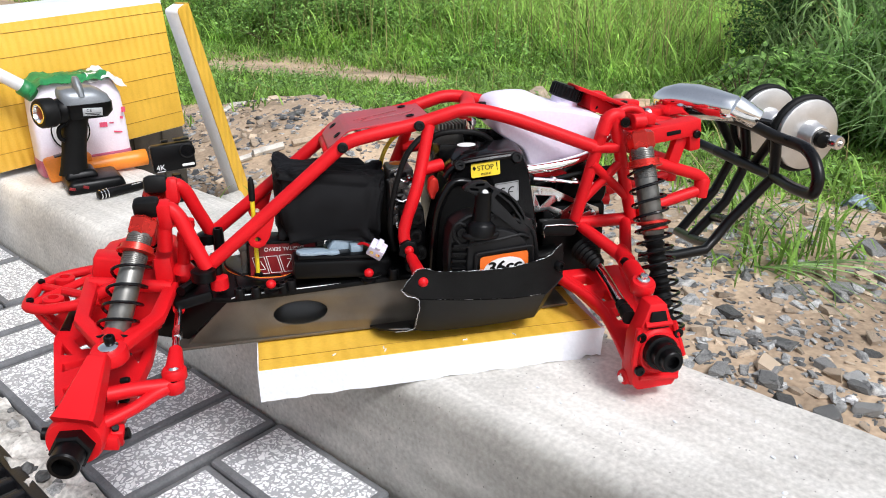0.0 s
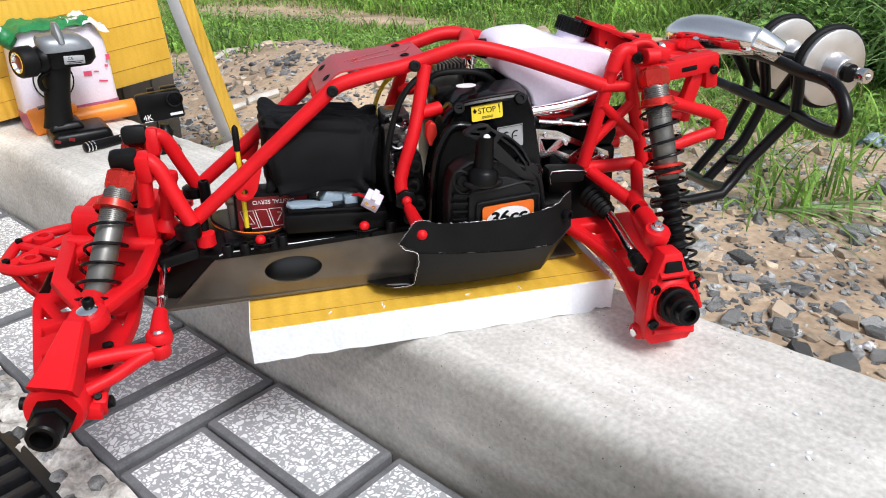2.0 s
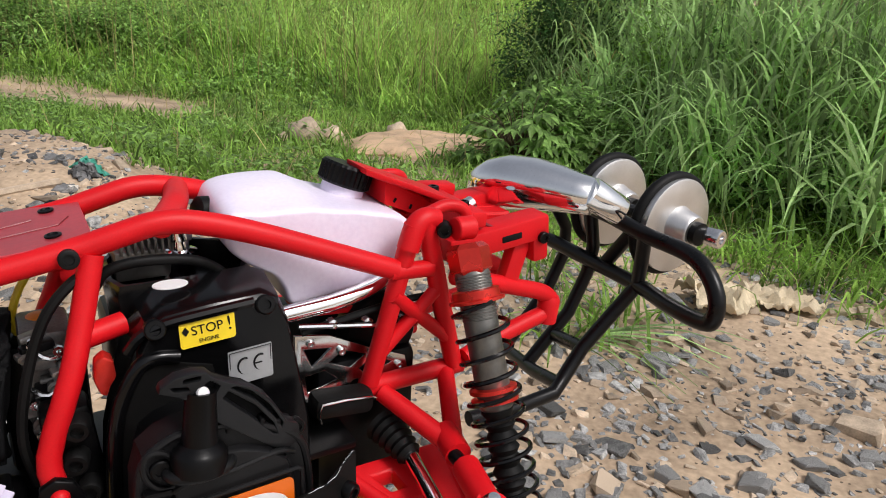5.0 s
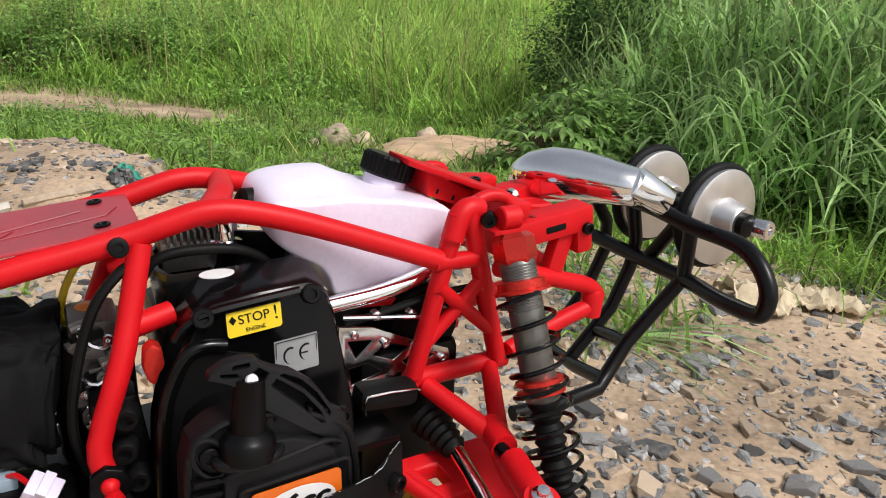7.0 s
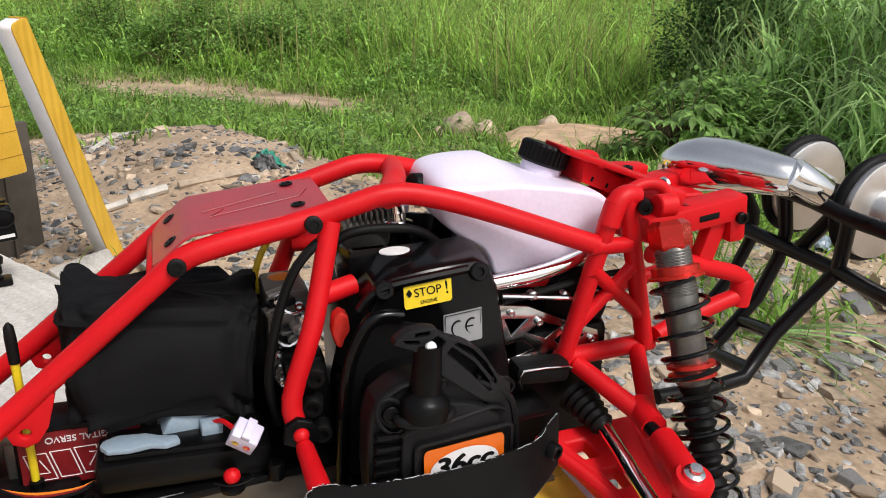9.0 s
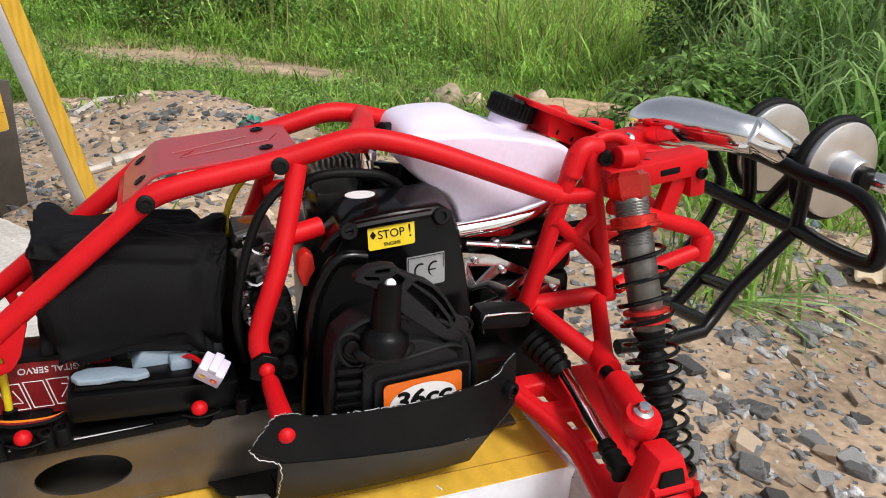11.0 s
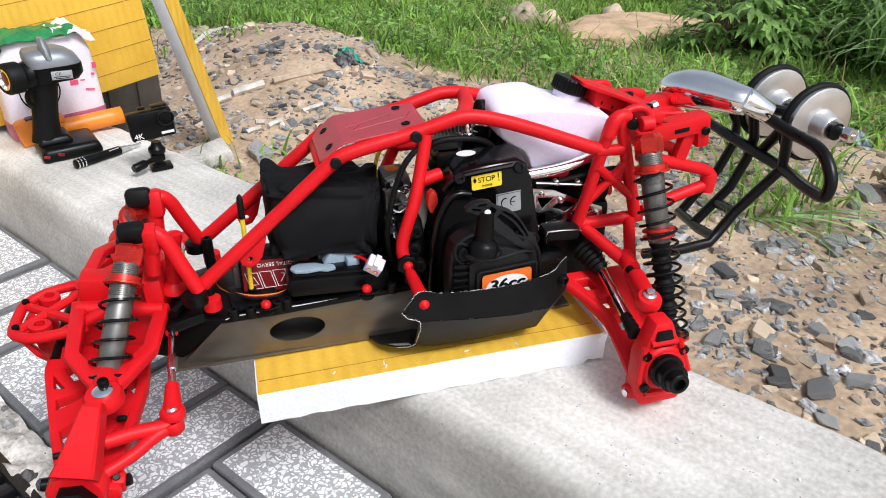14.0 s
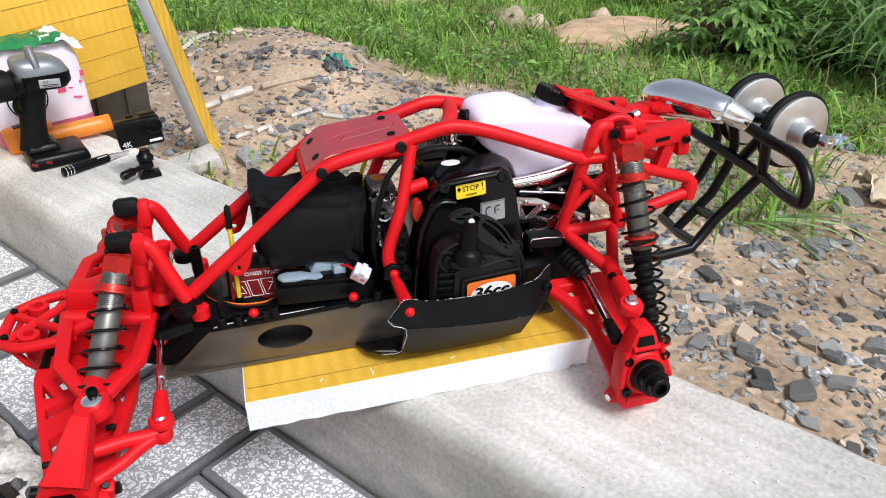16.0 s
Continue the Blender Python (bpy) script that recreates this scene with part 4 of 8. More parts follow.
bp("starter_step", tube(B(), [(0.111, -0.1365, 0.171), (0.119, -0.1385, 0.1755), (0.145, -0.1385, 0.177), (0.174, -0.1365, 0.18), (0.186, -0.133, 0.174)], 0.0021, 8, 3), SATIN, "", starter)
bm = B()
lathe(bm, (0.1262, -0.1385, 0.191), (0.1, 0.12, 1), [(-0.006, 0.0165), (0.005, 0.0165), (0.008, 0.0145), (0.011, 0.0105), (0.038, 0.0092), (0.043, 0.009)], 22)
bp("pull_handle_stem", bm, BLACK, "", engine)
bow = lambda x: -0.137 + 0.9 * (x - 0.134) ** 2
rise = lambda x: 0.12 * max(0.0, x - 0.134) - 0.0022
reach = lambda x: x - 0.0025 if x < 0.134 else 0.1315 + 0.92 * (x - 0.134)
GRIP = [(0.109, 0.2405), (0.1105, 0.2435), (0.119, 0.2485), (0.129, 0.2495), (0.137, 0.2475), (0.141, 0.2425), (0.15, 0.2365), (0.162, 0.23), (0.174, 0.219), (0.183, 0.205), (0.189, 0.194), (0.197, 0.189), (0.1985, 0.181), (0.194, 0.1755), (0.1855, 0.1735), (0.1705, 0.1865), (0.1565, 0.199), (0.143, 0.211), (0.1315, 0.222), (0.126, 0.2315), (0.12, 0.2355)]
SLOTS = [[(0.1455, 0.2275), (0.1495, 0.231), (0.167, 0.2145), (0.1795, 0.1965), (0.182, 0.188), (0.1795, 0.1885), (0.163, 0.2085)],
         [(0.151, 0.2325), (0.1545, 0.2325), (0.1655, 0.2248), (0.1765, 0.2115), (0.186, 0.1945), (0.185, 0.1915), (0.181, 0.1995), (0.168, 0.2175)],
         [(0.1285, 0.2365), (0.1385, 0.242), (0.1445, 0.2365), (0.1385, 0.2285), (0.134, 0.2285)],
         [(0.1235, 0.2465), (0.133, 0.2468), (0.1325, 0.2438), (0.1225, 0.2438)],
         [(0.1155, 0.2428), (0.1255, 0.2412), (0.1265, 0.2385), (0.1175, 0.2398)]]
bm = B()
plate(bm, GRIP, lambda a, b, d: (reach(a), bow(a) + 0.009 - d, b + rise(a)), 0.009, 0.0009, SLOTS)
grip = bp("pull_handle", bm, GRIP_BLACK, "slotted black starter handle", engine, 25)
bm = B()
plate(bm, [(0.147 + (a - 0.147) * 0.96, 0.219 + (b - 0.219) * 0.96 - 0.001) for a, b in GRIP], lambda a, b, d: (reach(a), bow(a) + 0.0145 - d, b + rise(a)), 0.008, 0.001)
bp("handle_back", bm, CLOTH, "", grip)
bp("rope_knot", lathe(B(), (0.1305, -0.1372, 0.2335), (0.2, -1, 0.6), [(-0.004, 0.003), (0.001, 0.0041), (0.0025, 0.0034), (0.0036, 0.0)], 12), WHITE, "", grip)
# top of the engine: plug, cap, lead
bm = B()
BOWL = [(0.104, -0.036), (0.186, -0.036), (0.196, -0.01), (0.194, 0.03), (0.165, 0.048), (0.115, 0.045), (0.1, 0.02), (0.098, -0.02)]
rings(bm, [[V((0.149 + (x - 0.149) * q, y * q, z)) for x, y in BOWL] for q, z in ((1.0, 0.236), (1.04, 0.258), (1.0, 0.265), (0.93, 0.265), (0.88, 0.256), (0.85, 0.25))])
bp("cylinder_shroud", bm, BLACK_GLOSS, "glossy black cooling shroud round the spark plug", engine, 30)
bm = B()
box(bm, (0.133, 0.022, 0.262), (0.052, 0.034, 0.022), None, 0.002)
bp("cylinder_head", bm, GREY_METAL, "", engine)
for k in range(10):
    bm = B()
    box(bm, (0.112 + 0.0046 * k, 0.022, 0.276), (0.002, 0.038, 0.01), None, 0.0005)
    bp("cooling_fin", bm, GREY_METAL, "", engine)
bm = B()
lathe(bm, (0.151, 0.0, 0.247), (0, 0, 1), [(0, 0.0125), (0.004, 0.0125), (0.005, 0.0095), (0.018, 0.0095), (0.0185, 0.0115), (0.025, 0.0115), (0.0265, 0.0065), (0.033, 0.006), (0.034, 0.0085), (0.04, 0.0085), (0.042, 0.004), (0.0425, 0)], 18)
bp("spark_plug", bm, CHROME, "", engine)
bp("plug_lead", tube(B(), [(0.088, -0.03, 0.262), (0.0975, -0.034, 0.2765), (0.119, -0.036, 0.281), (0.15, -0.036, 0.2775), (0.169, -0.032, 0.266), (0.18, -0.026, 0.248)], 0.0037, 10, 5), RUBBER, "", engine)
bp("maker_sticker", plate(B(), circle(0.133, -0.05, 0.0115, 20, 0.0065), lambda a, b, d: (a, b, 0.2672 + 0.1 * (b + 0.05) + d), 0.0006), WHITE, "small white oval sticker", engine)
bm = B()
plate(bm, [(0.0795, 0.222), (0.082, 0.2125), (0.086, 0.2095), (0.0885, 0.2165), (0.0925, 0.2225), (0.0915, 0.2345), (0.0865, 0.2385), (0.081, 0.2345)], lambda a, b, d: (a, -0.066 - d, b), 0.012, 0.002)
bp("kill_switch", bm, RED_METAL, "red kill switch", engine)
bm = B()
box(bm, (0.25, -0.062, 0.155), (0.05, 0.022, 0.019), turn(0, 6, 0), 0.006)
coil = bp("ignition_lead_boot", bm, RUBBER, "", engine)
bp("boot_clip", tube(B(), [(0.229, -0.0745, 0.147), (0.23, -0.0745, 0.163), (0.27, -0.0745, 0.16), (0.275, -0.07, 0.154)], 0.0009, 6, 2), STEEL, "", coil)
for x, z in ((0.069, 0.187), (0.066, 0.163), (0.072, 0.14), (0.06, 0.125)):
    bolt("mount_bolt", (x, -0.062, z), (-0.2, -1, 0), 0.008, RUBBER, engine, 0.012)
bm = B()
box(bm, (0.066, -0.05, 0.155), (0.03, 0.024, 0.085), turn(0, -6, 0), 0.004)
bp("engine_mount", bm, BLACK, "", engine)

# lower foot of the pillar, with its red-headed screws
bm = B()
plate(bm, [(0.04, 0.148), (0.042, 0.161), (0.051, 0.166), (0.061, 0.162), (0.067, 0.148), (0.056, 0.14)], lambda a, b, d: (a, -0.0825 - d, b), 0.006, 0.001)
foot = bp("pillar_foot", bm, BLACK)
dome("red_screw_head", (0.0525, -0.0886, 0.1535), (0, -1, 0.1), 0.0058, RED, foot)
bp("guard_stay", tube(B(), [(0.0532, -0.089, 0.1475), (0.0538, -0.095, 0.1462), (0.0565, -0.143, 0.1395)], 0.0048, 12, 0, False, 0.0082), RED, "", foot)

# side guard of folded black sheet, torn at its front
TOPL = [(0.0315, 0.129), (0.04, 0.141), (0.0495, 0.1525), (0.06, 0.1535), (0.074, 0.148), (0.1, 0.1455), (0.13, 0.1437), (0.165, 0.1445), (0.203, 0.1515), (0.219, 0.158), (0.2285, 0.1615)]


def guard_mesh(lo, hi, thick=0.0022):
    bm = B()
    a = [V(p) for p in lo]
    b = [V(p) for p in hi]
    n = len(a)
    loops = []
    for i in range(n):
        w = (b[i] - a[i])
        d = (a[min(i + 1, n - 1)] - a[max(i - 1, 0)])
        nn = d.cross(w).normalized() * thick
        loops.append([a[i], b[i], b[i] + nn, a[i] + nn])
    return rings(bm, loops)


def guard_y(x):
    """The near face of the guard, turned inwards behind its bend."""
    return -0.146 + (0.57 * (x - 0.204) if x > 0.204 else 0.0)


guard_top = [(x, guard_y(x), z) for x, z in TOPL]
FOLD = [(0.0505, 0.1195), (0.0515, 0.1193), (0.053, 0.119), (0.06, 0.118), (0.074, 0.116), (0.1, 0.1125), (0.13, 0.1095), (0.165, 0.107), (0.203, 0.1085), (0.219, 0.115), (0.2285, 0.121)]
guard_fold = [(x, guard_y(x) - 0.004, z) for x, z in FOLD]
LOWX = (0.0505, 0.0515, 0.054, 0.06, 0.075, 0.1, 0.13, 0.165, 0.2, 0.211, 0.219)
LOWZ = (0.07, 0.0685, 0.066, 0.064, 0.062, 0.061, 0.061, 0.062, 0.0645, 0.075, 0.086)
guard_low = [(x, guard_y(x) + 0.024, z) for x, z in zip(LOWX, LOWZ)]
guard_in = [(x, -0.062, 0.047) for x in LOWX]
guard = bp("side_guard", guard_mesh(guard_fold, guard_top), GUARD, "folded black plastic side guard with rough torn edges", None, 30)
bp("guard_lower_panel", guard_mesh(guard_low, guard_fold), GUARD, "", guard, 30)
bp("guard_floor", guard_mesh(guard_in, guard_low), GUARD, "", guard, 30)
bm = B()
plate(bm, [(0.055, -0.12), (0.045, -0.119), (0.028, -0.112), (0.012, -0.094), (0.004, -0.068), (0.06, -0.064)], lambda a, b, d: (a, b, 0.047 + d + 0.32 * max(0, -0.072 - b)), 0.002)
bp("guard_flap", bm, GUARD, "", guard)
bm = B()
plate(bm, [(0.0455, -0.1195), (0.029, -0.1125), (0.022, -0.105), (0.044, -0.112)], lambda a, b, d: (a, b, 0.0495 + d + 0.32 * max(0, -0.072 - b)), 0.0008)
bp("flap_scuff", bm, SILVER_STICKER, "pale scraped tip of the guard's floor", guard)
rag = random.Random(8)
edge = [V(p) + V((rag.uniform(-0.0011, 0.0011), -0.001, rag.uniform(-0.0009, 0.0013))) for p in smooth_path(guard_top, 14)]
bp("torn_edge", tube(B(), edge, 0.0003, 5), SILVER_STICKER, "pale fuzzy torn edge", guard)
edge = [V(p) + V((rag.uniform(-0.0008, 0.0008), -0.0012, rag.uniform(-0.0008, 0.0008))) for p in smooth_path([guard_top[0], (0.0375, -0.1485, 0.1235), (0.0495, -0.151, 0.119), (0.0508, -0.148, 0.107), (0.0505, -0.136, 0.088), (0.05, -0.123, 0.069), (0.042, -0.119, 0.063), (0.028, -0.113, 0.061)], 8)]
bp("torn_edge", tube(B(), edge, 0.00034, 5), WHITE, "", guard)
bp("fold_crease", tube(B(), [V(p) + V((0, -0.0005, 0)) for p in guard_fold[3:]], 0.0006, 5), SILVER_STICKER, "", guard)
crease = smooth_path(guard_fold[3:9], 6)
for a in (6, 13, 27):
    bp("crease_scuff", tube(B(), [V(p) + V((0, -0.0009, rag.uniform(-0.0004, 0.0004))) for p in crease[a:a + 3]], 0.0006, 5), WHITE, "", guard)
dome("red_screw_head", (0.056, -0.148, 0.1385), (0, -1, 0.1), 0.0062, RED, guard)
bolt("guard_screw", (0.2195, -0.1395, 0.138), (0.45, -1, 0), 0.0062, BLACK, guard, 0.009)
bp("guard_washer", lathe(B(), (0.2188, -0.1378, 0.138), (0.45, -1, 0), [(-0.001, 0.0095), (0.0015, 0.0095), (0.002, 0.0085), (0.002, 0.0)], 18), GREY_METAL, "", guard)

# fuel tank, a rounded wedge of milky plastic
AT = Matrix.Translation((0.011, 0.0175, -0.0075))
bm = B()
TK = [(0.166, 0.29), (0.164, 0.302), (0.167, 0.311), (0.174, 0.3165), (0.188, 0.3195), (0.208, 0.3205), (0.226, 0.3195), (0.235, 0.316), (0.25, 0.3095), (0.272, 0.3035), (0.3, 0.297), (0.31, 0.292), (0.3145, 0.285), (0.3125, 0.268), (0.303, 0.249), (0.296, 0.244), (0.27, 0.2405), (0.24, 0.2375), (0.215, 0.235), (0.209, 0.2385), (0.2055, 0.25), (0.197, 0.262), (0.183, 0.27), (0.17, 0.281)]
TK = [tuple(p) for p in smooth_path([(x, 0, z) for x, z in TK + TK[:1]], 3)][:-1]
loops = []
for yy, k in ((-0.0495, 0.87), (-0.0495, 0.915), (-0.0487, 0.95), (-0.0465, 0.978), (-0.0425, 0.994), (-0.037, 1.0), (-0.027, 1.0), (-0.017, 1.0), (-0.006, 1.0), (0.028, 1.0), (0.034, 0.99), (0.038, 0.96), (0.0395, 0.92), (0.0395, 0.88)):
    loops.append([V((0.235 + (p[0] - 0.235) * k, yy, 0.281 + (p[2] - 0.281) * k - (max(0, min(1, (p[2] - 0.305) / 0.016)) * max(0, min(1, (-0.008 - yy) / 0.03)) * 0.009 * max(0, min(1, (p[0] - 0.158) / 0.03))))) for p in TK])
rings(bm, loops)
tank = bp("fuel_tank", bm, TANK, "milky white plastic fuel tank", None, 80)
bp("filler_neck", lathe(B(), (0.2745, 0.0105, 0.2955), (0.32, 0, 0.95), [(-0.004, 0.0188), (0.015, 0.0178), (0.017, 0.015)], 28), TANK, "", tank)
bm = B()
cap_axis = V((0.32, 0, 0.95)).normalized()
x_, y_, d_ = basis(cap_axis)
c0 = V((0.278, 0.0105, 0.309))
loops = []
for h, r in ((0, 0.02), (0.002, 0.021), (0.0155, 0.021), (0.0178, 0.0196), (0.018, 0.0145), (0.0175, 0.0)):
    loops.append([c0 + d_ * h + (x_ * math.cos(a) + y_ * math.sin(a)) * max(1e-4, r + (0.0011 if (j % 2 and 0.001 < h < 0.017) else 0)) for j, a in enumerate([2 * math.pi * j / 64 for j in range(64)])])
rings(bm, loops)
bp("filler_cap", bm, BLACK, "ribbed black screw cap", tank, 25)
bp("tank_grommet", lathe(B(), (0.1635, 0.004, 0.3), (-1, -0.2, 0.2), [(-0.004, 0.012), (0.006, 0.011), (0.009, 0.007)], 16), RUBBER, "", tank)

AT = Matrix.Translation((0.016, 0.027, -0.01))
# curved bridge plate from the filler to the tail stays
bm = B()
loops = []
for x, z, h in [(p.x, p.z, p.y) for p in smooth_path([(0.297, 0.021, 0.3215), (0.305, 0.021, 0.3185), (0.332, 0.018, 0.304), (0.352, 0.015, 0.2945), (0.376, 0.012, 0.286), (0.405, 0.009, 0.281), (0.425, 0.008, 0.28)], 5)]:
    loops.append([V((x, y_, z - d_)) for y_, d_ in ((-0.03, h), (-0.03, 0.002), (-0.028, 0.0), (-0.011, 0.0), (-0.0105, 0.001), (-0.0085, 0.001), (-0.008, 0.0), (0.008, 0.0), (0.0085, 0.001), (0.0105, 0.001), (0.011, 0.0), (0.028, 0.0), (0.03, 0.002), (0.03, h))])
rings(bm, loops)
bridge = bp("tail_bridge_plate", bm, RED, "", None, 25)
# slots are not cut: small black blocks give their shade
for x, z in ((0.306, 0.306), (0.321, 0.299), (0.338, 0.292)):
    bm = B()
    box(bm, (x, -0.03, z - 0.003), (0.0022, 0.0015, 0.0042), turn(0, 25, 0), 0.0005)
    bp("bridge_slot_shade", bm, CLOTH, "", bridge)

AT = Matrix.Identity(4)
# gear plates and gearbox under the tank
bm = B()
box(bm, (0.285, 0.0, 0.115), (0.09, 0.075, 0.12), None, 0.008)
box(bm, (0.25, 0.03, 0.14), (0.06, 0.05, 0.12), None, 0.008)
gearbox = bp("gearbox", bm, BLACK)
bm = B()
holes = [[(0.229, 0.192), (0.252, 0.189), (0.236, 0.175)], [(0.262, 0.185), (0.282, 0.177), (0.268, 0.168), (0.25, 0.176)], [(0.288, 0.173), (0.306, 0.165), (0.284, 0.157), (0.276, 0.165)], [(0.23, 0.168), (0.246, 0.17), (0.258, 0.16), (0.232, 0.153)], circle(0.274, 0.15, 0.006, 12), circle(0.257, 0.147, 0.004, 10)]
plate(bm, [(0.222, 0.205), (0.25, 0.2), (0.29, 0.18), (0.318, 0.168), (0.322, 0.152), (0.29, 0.138), (0.25, 0.135), (0.222, 0.15)], lambda a, b, d: (a, -0.035 - d, b), 0.003, 0.0004, holes)
bp("gear_plate", bm, STEEL, "bright steel gear plate with cut-outs", gearbox)
bm = B()
lathe(bm, (0.3, -0.03, 0.19), (0, 1, 0), [(0, 0.03), (0.004, 0.033), (0.02, 0.033), (0.024, 0.03)], 36)
bp("spur_gear", bm, BLACK, "", gearbox)
bp("linkage_rod", tube(B(), [(0.222, -0.046, 0.217), (0.32, -0.052, 0.203)], 0.0022, 8), CHROME, "", gearbox)
bp("linkage_rod", tube(B(), [(0.226, -0.042, 0.209), (0.3, -0.046, 0.222), (0.345, -0.05, 0.226)], 0.003, 8, 3), RUBBER, "", gearbox)
for k in range(3):
    bp("gear_stud", lathe(B(), (0.25 + 0.03 * k, -0.04, 0.213 - 0.004 * k), (0, -1, 0), [(0, 0.004), (0.006, 0.004), (0.007, 0.002), (0.01, 0.0018), (0.0105, 0)], 10), STEEL, "", gearbox)
bm = B()
box(bm, (0.262, -0.005, 0.212), (0.06, 0.035, 0.006), turn(0, 4, 0), 0.002)
box(bm, (0.288, -0.015, 0.195), (0.03, 0.012, 0.03), None, 0.003)
bp("red_top_brace", bm, RED, "", gearbox)
bp("header_pipe", tube(B(), [(0.2, -0.048, 0.229), (0.26, -0.046, 0.2335), (0.305, -0.036, 0.243), (0.345, -0.012, 0.262), (0.4, 0.0, 0.282)], 0.0066, 12, 4), CHROME, "", gearbox)
for k in range(4):
    bolt("gear_plate_screw", (0.234 + 0.026 * k, -0.0385, 0.197 - 0.012 * k), (0, -1, 0), 0.0032, STEEL, gearbox, 0.003)


# suspension pieces that repeat on both sides
def S(pts, s):
    return [(x, y * s, z) for x, y, z in pts]


def spring(bm, a, b, radius, turns, wire, bias=1.0):
    a, b = V(a), V(b)
    x, y, d = basis(b - a)
    length = (b - a).length
    n = int(turns * 18)
    pts = []
    for i in range(n + 1):
        t = i / n
        h = length * (t ** bias)
        ang = 2 * math.pi * turns * t
        pts.append(a + d * h + (x * math.cos(ang) + y * math.sin(ang)) * radius)
    return tube(bm, pts, wire, 7)


def shock(name, top, bottom, scale, group, s, cap_z, body, turns, label):
    """A coil-over damper: rod end, red cap, threaded grey body, red collar, black coil."""
    top, bottom = V(S([top], s)[0]), V(S([bottom], s)[0])
    d = (bottom - top).normalized()
    length = (bottom - top).length
    holder = bp(name, lathe(B(), top + d * (0.09 * length), d, [(0, 0.011 * scale), (0.02 * length, 0.0135 * scale), (body * length, 0.0135 * scale), (body * length + 0.003, 0.011 * scale)], 22), GREY_METAL, label)
    bm = B()
    lathe(bm, top + V((0.008 * scale, 0, 0)), (-1, 0, 0), [(0, 0.0082 * scale), (0.001, 0.0092 * scale), (0.015 * scale, 0.0092 * scale), (0.016 * scale, 0.0082 * scale)], 18)
    bp("rod_end", bm, RED, "", holder)
    bm = B()
    lathe(bm, top + d * 0.012 * scale, d, [(0, 0.012 * scale), (0.004, 0.0165 * scale), (0.02 * scale, 0.0165 * scale), (0.023 * scale, 0.014 * scale)], 6)
    bp("cap", bm, RED_METAL, "red anodised damper cap", holder, 20)
    ring_at = top + d * (0.047 * scale)
    bm = B()
    lathe(bm, ring_at, d, [(0, 0.0145 * scale), (0.001, 0.0185 * scale), (0.007 * scale, 0.0185 * scale), (0.008 * scale, 0.0215 * scale), (0.01 * scale, 0.0215 * scale), (0.011 * scale, 0.015 * scale)], 24)
    bp("collar", bm, RED_METAL, "", holder)
    for k in range(16):
        bm = B()
        lathe(bm, top + d * (0.036 * scale + 0.0022 * k * scale), d, [(0, 0.0135 * scale), (0.0005, 0.0142 * scale), (0.001, 0.0142 * scale), (0.0015, 0.0135 * scale)], 20)
        bp("thread", bm, GREY_METAL, "", holder)
    bm = spring(B(), ring_at + d * 0.01 * scale, bottom - d * 0.004, 0.0205 * scale, turns, 0.0019 * scale, 0.86)
    bp("coil_spring", bm, BLACK_GLOSS, "black steel coil spring", holder)
    bm = B()
    bellows = [(0, 0.0125 * scale)]
    start = (0.1 + body) * length
    n = max(4, int((length - start) / 0.009))
    for i in range(n):
        bellows += [((i + 0.25) * (length - start) / n, 0.0125 * scale), ((i + 0.75) * (length - start) / n, 0.0095 * scale)]
    lathe(bm, top + d * start, d, bellows, 18)
    bp("bump_stop", bm, RUBBER, "", holder)
    return holder, top, bottom, d, length


